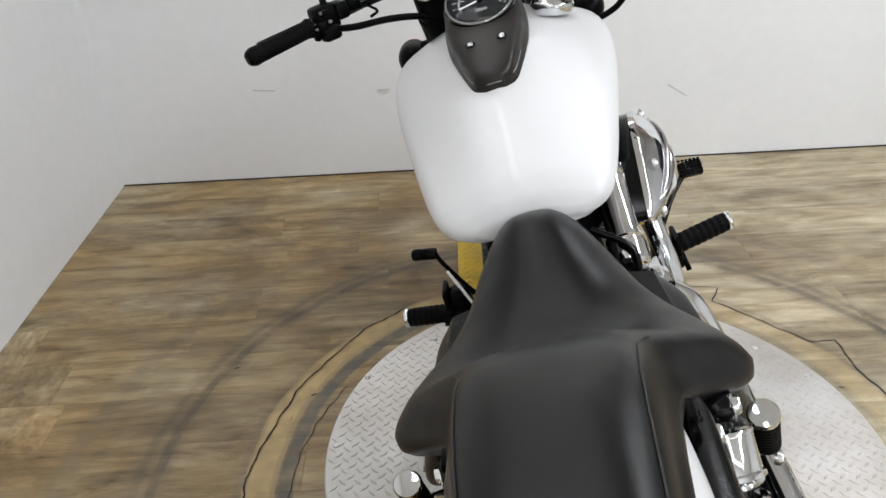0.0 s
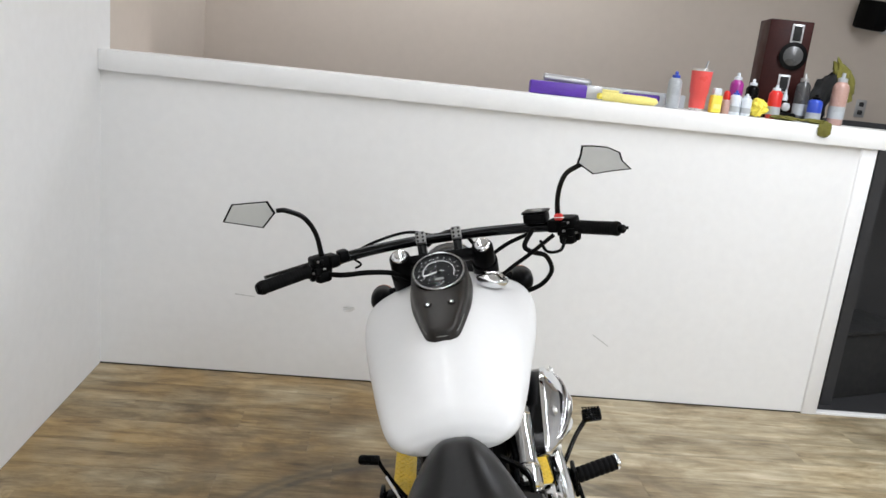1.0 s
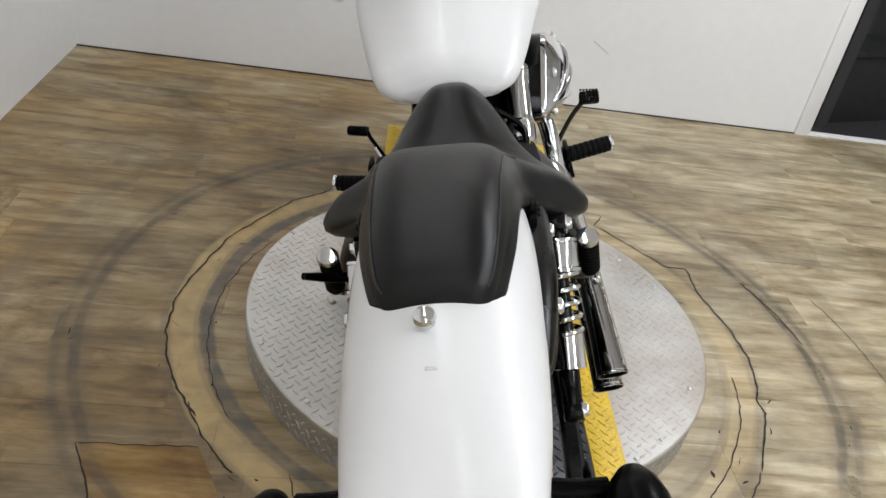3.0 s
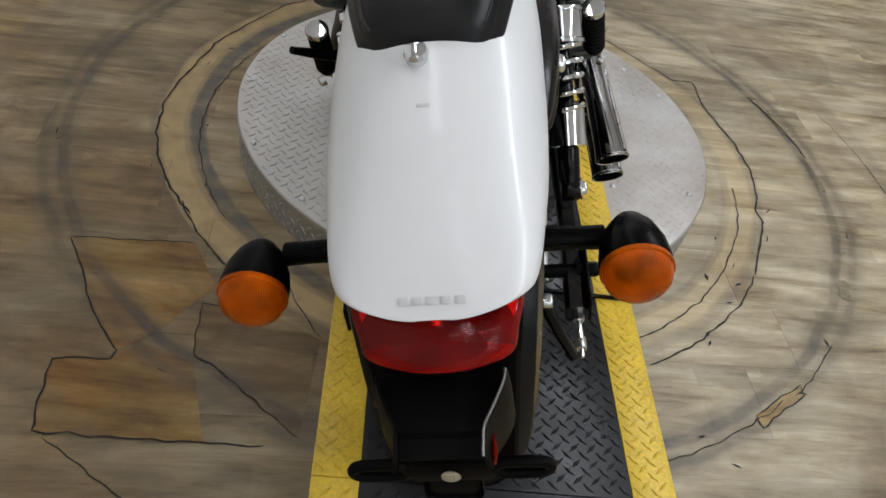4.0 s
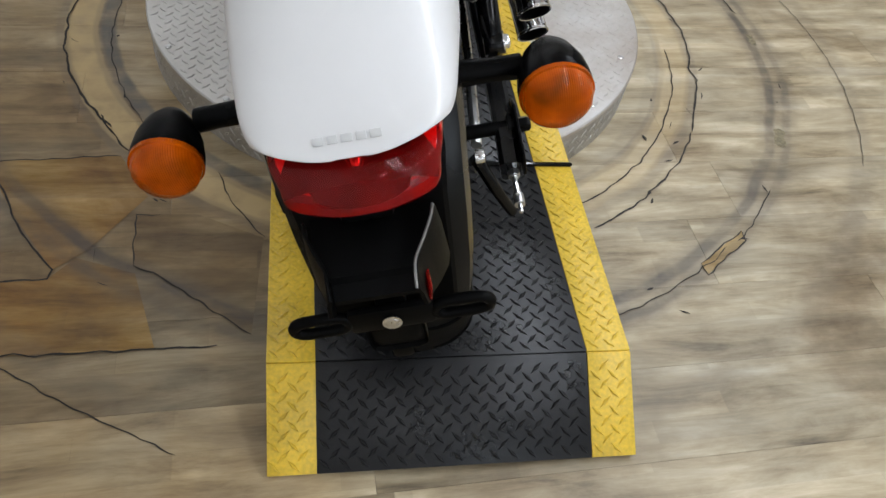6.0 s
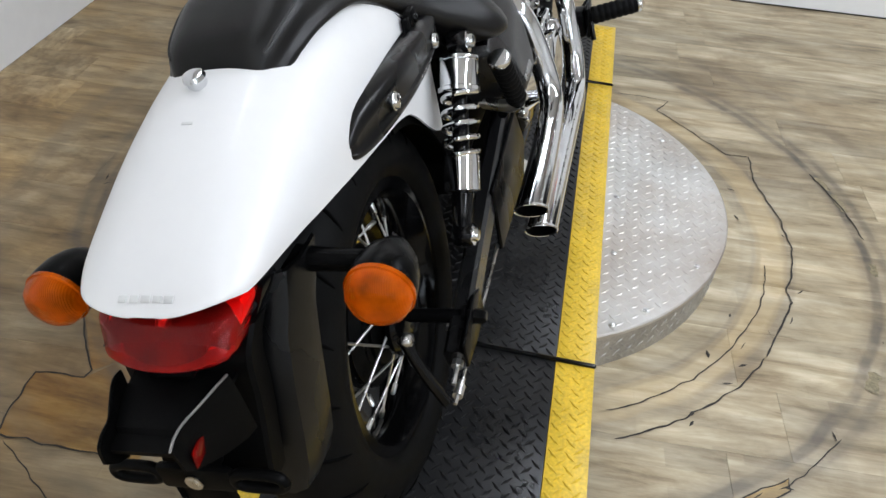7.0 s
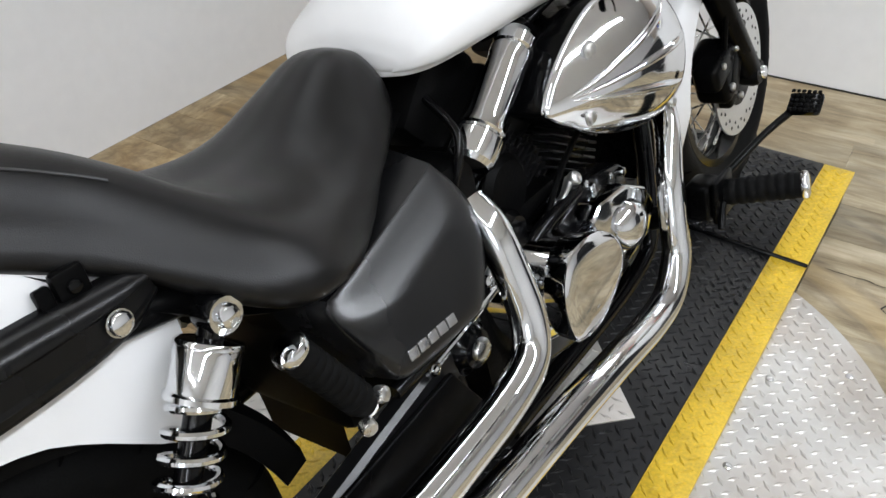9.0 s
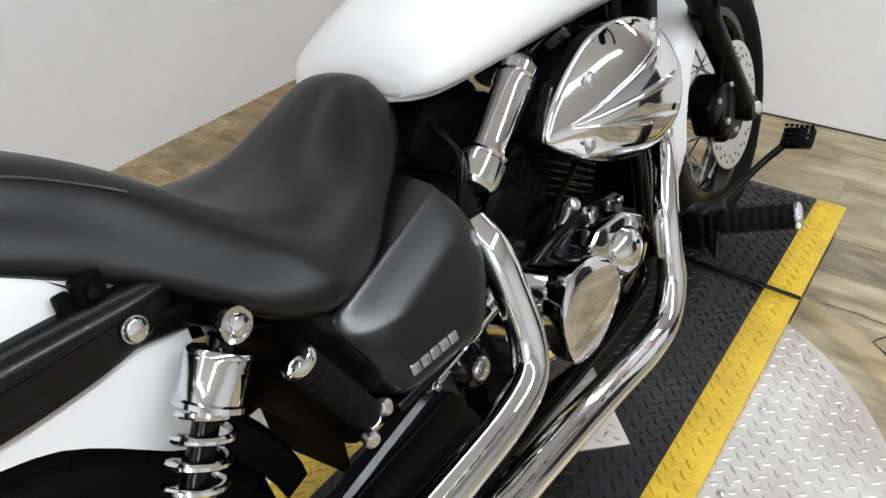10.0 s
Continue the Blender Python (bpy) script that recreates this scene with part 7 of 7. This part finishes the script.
def strip(points, width, material, name, z=0.0012, rough=0.35, seed=0.0):
    """An uneven ribbon on the floor along the points, in world x and y."""
    pts = [np.array(p, float) for p in points]
    dense = []
    for a, b in zip(pts, pts[1:]):
        n = max(2, int(np.linalg.norm(b - a) / 0.012))
        dense += [a + (b - a) * k / n for k in range(n)]
    dense.append(pts[-1])
    bm = bmesh.new()
    rows = []
    for k, p in enumerate(dense):
        way = dense[min(k + 1, len(dense) - 1)] - dense[max(k - 1, 0)]
        way = way / (np.linalg.norm(way) + 1e-9)
        side = np.array((-way[1], way[0]))
        j = noise.noise(Vector((p[0] * 30 + seed, p[1] * 30, 0))) * 0.006
        w = width * (1 + rough * 2 * noise.noise(Vector((p[0] * 50, p[1] * 50, seed + 3)))) * (0.25 if k in (0, len(dense) - 1) else 1)
        rows.append([bm.verts.new((*(p + side * (j + d * max(w, 0.0006))), z)) for d in (-0.5, 0.5)])
    for a, b in zip(rows, rows[1:]):
        bm.faces.new((a[0], a[1], b[1], b[0]))
    ob = part(name, bm, material, None, "", 0)
    ob.parent = floor
    ob.matrix_parent_inverse = ROOM.inverted()
    return ob


def arc(r, a0, a1, n=40):
    return [(TURN_C.x + r * math.cos(radians(a)), TURN_C.y + r * math.sin(radians(a))) for a in np.linspace(a0, a1, n)]


def patch(points, material, name, z=0.0008):
    bm = bmesh.new()
    bm.faces.new([bm.verts.new((x, y, z)) for x, y in points])
    ob = part(name, bm, material, None, "", 0)
    ob.parent = floor
    ob.matrix_parent_inverse = ROOM.inverted()
    return ob


# cut and patched boards behind the platform
patch([(-0.762, 0.051), (-0.66, 0.060), (-0.62, 0.11), (-0.51, 0.07), (-0.457, -0.099), (-0.743, -0.104)], BARE_BOARD, "bare_patch")
patch([(-0.833, 0.369), (-0.578, 0.390), (-0.51, 0.27), (-0.60, 0.13), (-0.656, 0.082), (-0.755, 0.225)], BARE_BOARD, "bare_patch")
patch([(-0.516, 0.091), (-0.527, 0.221), (-0.41, 0.22), (-0.28, 0.155), (-0.295, -0.076), (-0.372, -0.014), (-0.465, 0.062)], GREY_BOARD, "filled_patch")
patch([(0.617, 0.071), (0.744, 0.161), (0.744, 0.133), (0.624, 0.043)], BARE_BOARD, "bare_patch")
for k, (pts, w) in enumerate((
    ([(-0.831, 0.369), (-0.578, 0.39)], 0.005),
    ([(-0.833, 0.369), (-0.78, 0.276), (-0.755, 0.225), (-0.7, 0.136), (-0.656, 0.082), (-0.66, 0.06), (-0.762, 0.051), (-0.743, -0.104), (-0.61, -0.104), (-0.457, -0.099), (-0.352, -0.098)], 0.006),
    ([(-0.48, 0.218), (-0.527, 0.221), (-0.516, 0.091)], 0.004),
    ([(-0.516, 0.091), (-0.465, 0.062), (-0.372, -0.014), (-0.295, -0.076)], 0.005),
    ([(-0.375, 0.34), (-0.35, 0.26), (-0.28, 0.155)], 0.004),
    ([(0.617, 0.071), (0.744, 0.161), (0.744, 0.133), (0.624, 0.043), (0.617, 0.071)], 0.005),
    ([(0.372, 1.681), (0.47, 1.69), (0.556, 1.675)], 0.004),
    ([(-0.721, -0.112), (-0.57, -0.209), (-0.404, -0.3)], 0.004),
    ([(-0.422, 1.616), (-0.543, 1.505), (-0.655, 1.316), (-0.703, 1.222), (-0.747, 1.037), (-0.770, 0.903), (-0.757, 0.767), (-0.721, 0.648), (-0.675, 0.562), (-0.608, 0.478)], 0.008),
    (arc(0.777, 208, 226), 0.006),
    ([(0.556, 1.675), (0.516, 1.599), (0.64, 1.47), (0.726, 1.378), (0.795, 1.382), (0.797, 1.244), (0.844, 1.07), (0.861, 0.926), (0.842, 0.80), (0.818, 0.74), (0.829, 0.70), (0.813, 0.661), (0.744, 0.490)], 0.007),
    (arc(0.80, -30, -63, 30), 0.006),
    (arc(0.735, -4, -20, 14) + arc(0.730, -22, -62, 24), 0.005),
    (arc(1.015, -36, -48, 12), 0.004),
    (arc(1.005, -50, -70, 16), 0.004),
    (arc(1.03, 26, 8), 0.007),
    (arc(0.705, 150, 215), 0.004),
    (arc(1.22, 20, -25), 0.003),
)):
    strip(pts, w * 0.6, CRACK, "crack", 0.0014 + 0.0001 * (k % 3), seed=k)
for a0, a1, r, w in ((25, 21, 1.04, 0.018), (20, 15, 1.036, 0.022), (2, -1, 1.02, 0.02), (-22, -26, 1.012, 0.03)):
    strip(arc(r, a0, a1, 8), w, GREY_FILL, "filler", 0.0012, seed=a0)

# chipped nicks beside the worn rings
nick_rng = random.Random(11)
for k in range(44):
    a0 = nick_rng.choice((nick_rng.uniform(-70, 25), nick_rng.uniform(150, 235)))
    r0 = nick_rng.choice((0.70, 0.755, 0.80, 0.82, 1.0, 1.03, 1.05)) + nick_rng.uniform(-0.02, 0.02)
    p0 = arc(r0, a0, a0 + 1, 2)[0]
    turn0, size0 = radians(a0 + 90) + nick_rng.uniform(-0.9, 0.9), nick_rng.uniform(0.006, 0.03)
    if abs(p0[0] - 0.03) > 0.42:
        strip([p0, (p0[0] + size0 * math.cos(turn0), p0[1] + size0 * math.sin(turn0))], nick_rng.uniform(0.002, 0.006), CRACK, "nick", 0.0018, 0.8, k * 1.7)

# planks, row by row
PW, PL, GAP = 0.182, 1.22, 0.0004
plank_bm = box((PL - GAP, PW - GAP, 0.004), (0, 0, -0.0025), 0.0004, segs=1)
plank_data = bpy.data.meshes.new("plank")
bmesh.ops.recalc_face_normals(plank_bm, faces=plank_bm.faces[:])
plank_bm.to_mesh(plank_data)
plank_bm.free()
plank_data.materials.append(PLANK)
rng = random.Random(4)
far_verts, far_faces = [], []
y = -PW / 2
while y > BACK:
    start = rng.uniform(0, PL)
    x = -start + PL / 2
    while x - PL / 2 < RIGHT:
        lo, hi = max(x - PL / 2, 0.0), min(x + PL / 2, RIGHT)
        if hi - lo > 0.02 and (y > -4 or lo < 4.2):
            ob = new("plank", plank_data)
            ob.parent = floor
            ob.matrix_basis = Matrix.Translation(((lo + hi) / 2, y, 0)) @ Matrix.Diagonal(((hi - lo) / PL, 1, 1, 1))
        elif hi - lo > 0.02:
            n, b = len(far_verts), PW / 2 - GAP
            far_verts += [(lo + GAP, y - b, -0.0045), (hi - GAP, y - b, -0.0045), (hi - GAP, y + b, -0.0045), (lo + GAP, y + b, -0.0045)]
            far_verts += [(px, py, -0.0005) for px, py, _ in far_verts[n : n + 4]]
            far_faces += [(n + 4, n + 5, n + 6, n + 7)] + [(n + i, n + (i + 1) % 4, n + 4 + (i + 1) % 4, n + 4 + i) for i in range(4)]
        x += PL
    y -= PW
far_data = bpy.data.meshes.new("far_plank")
far_data.from_pydata(far_verts, [], far_faces)
far_data.materials.append(PLANK)
far = new("far_plank", far_data)
far.parent = floor
tagged(far, kind="stuff")
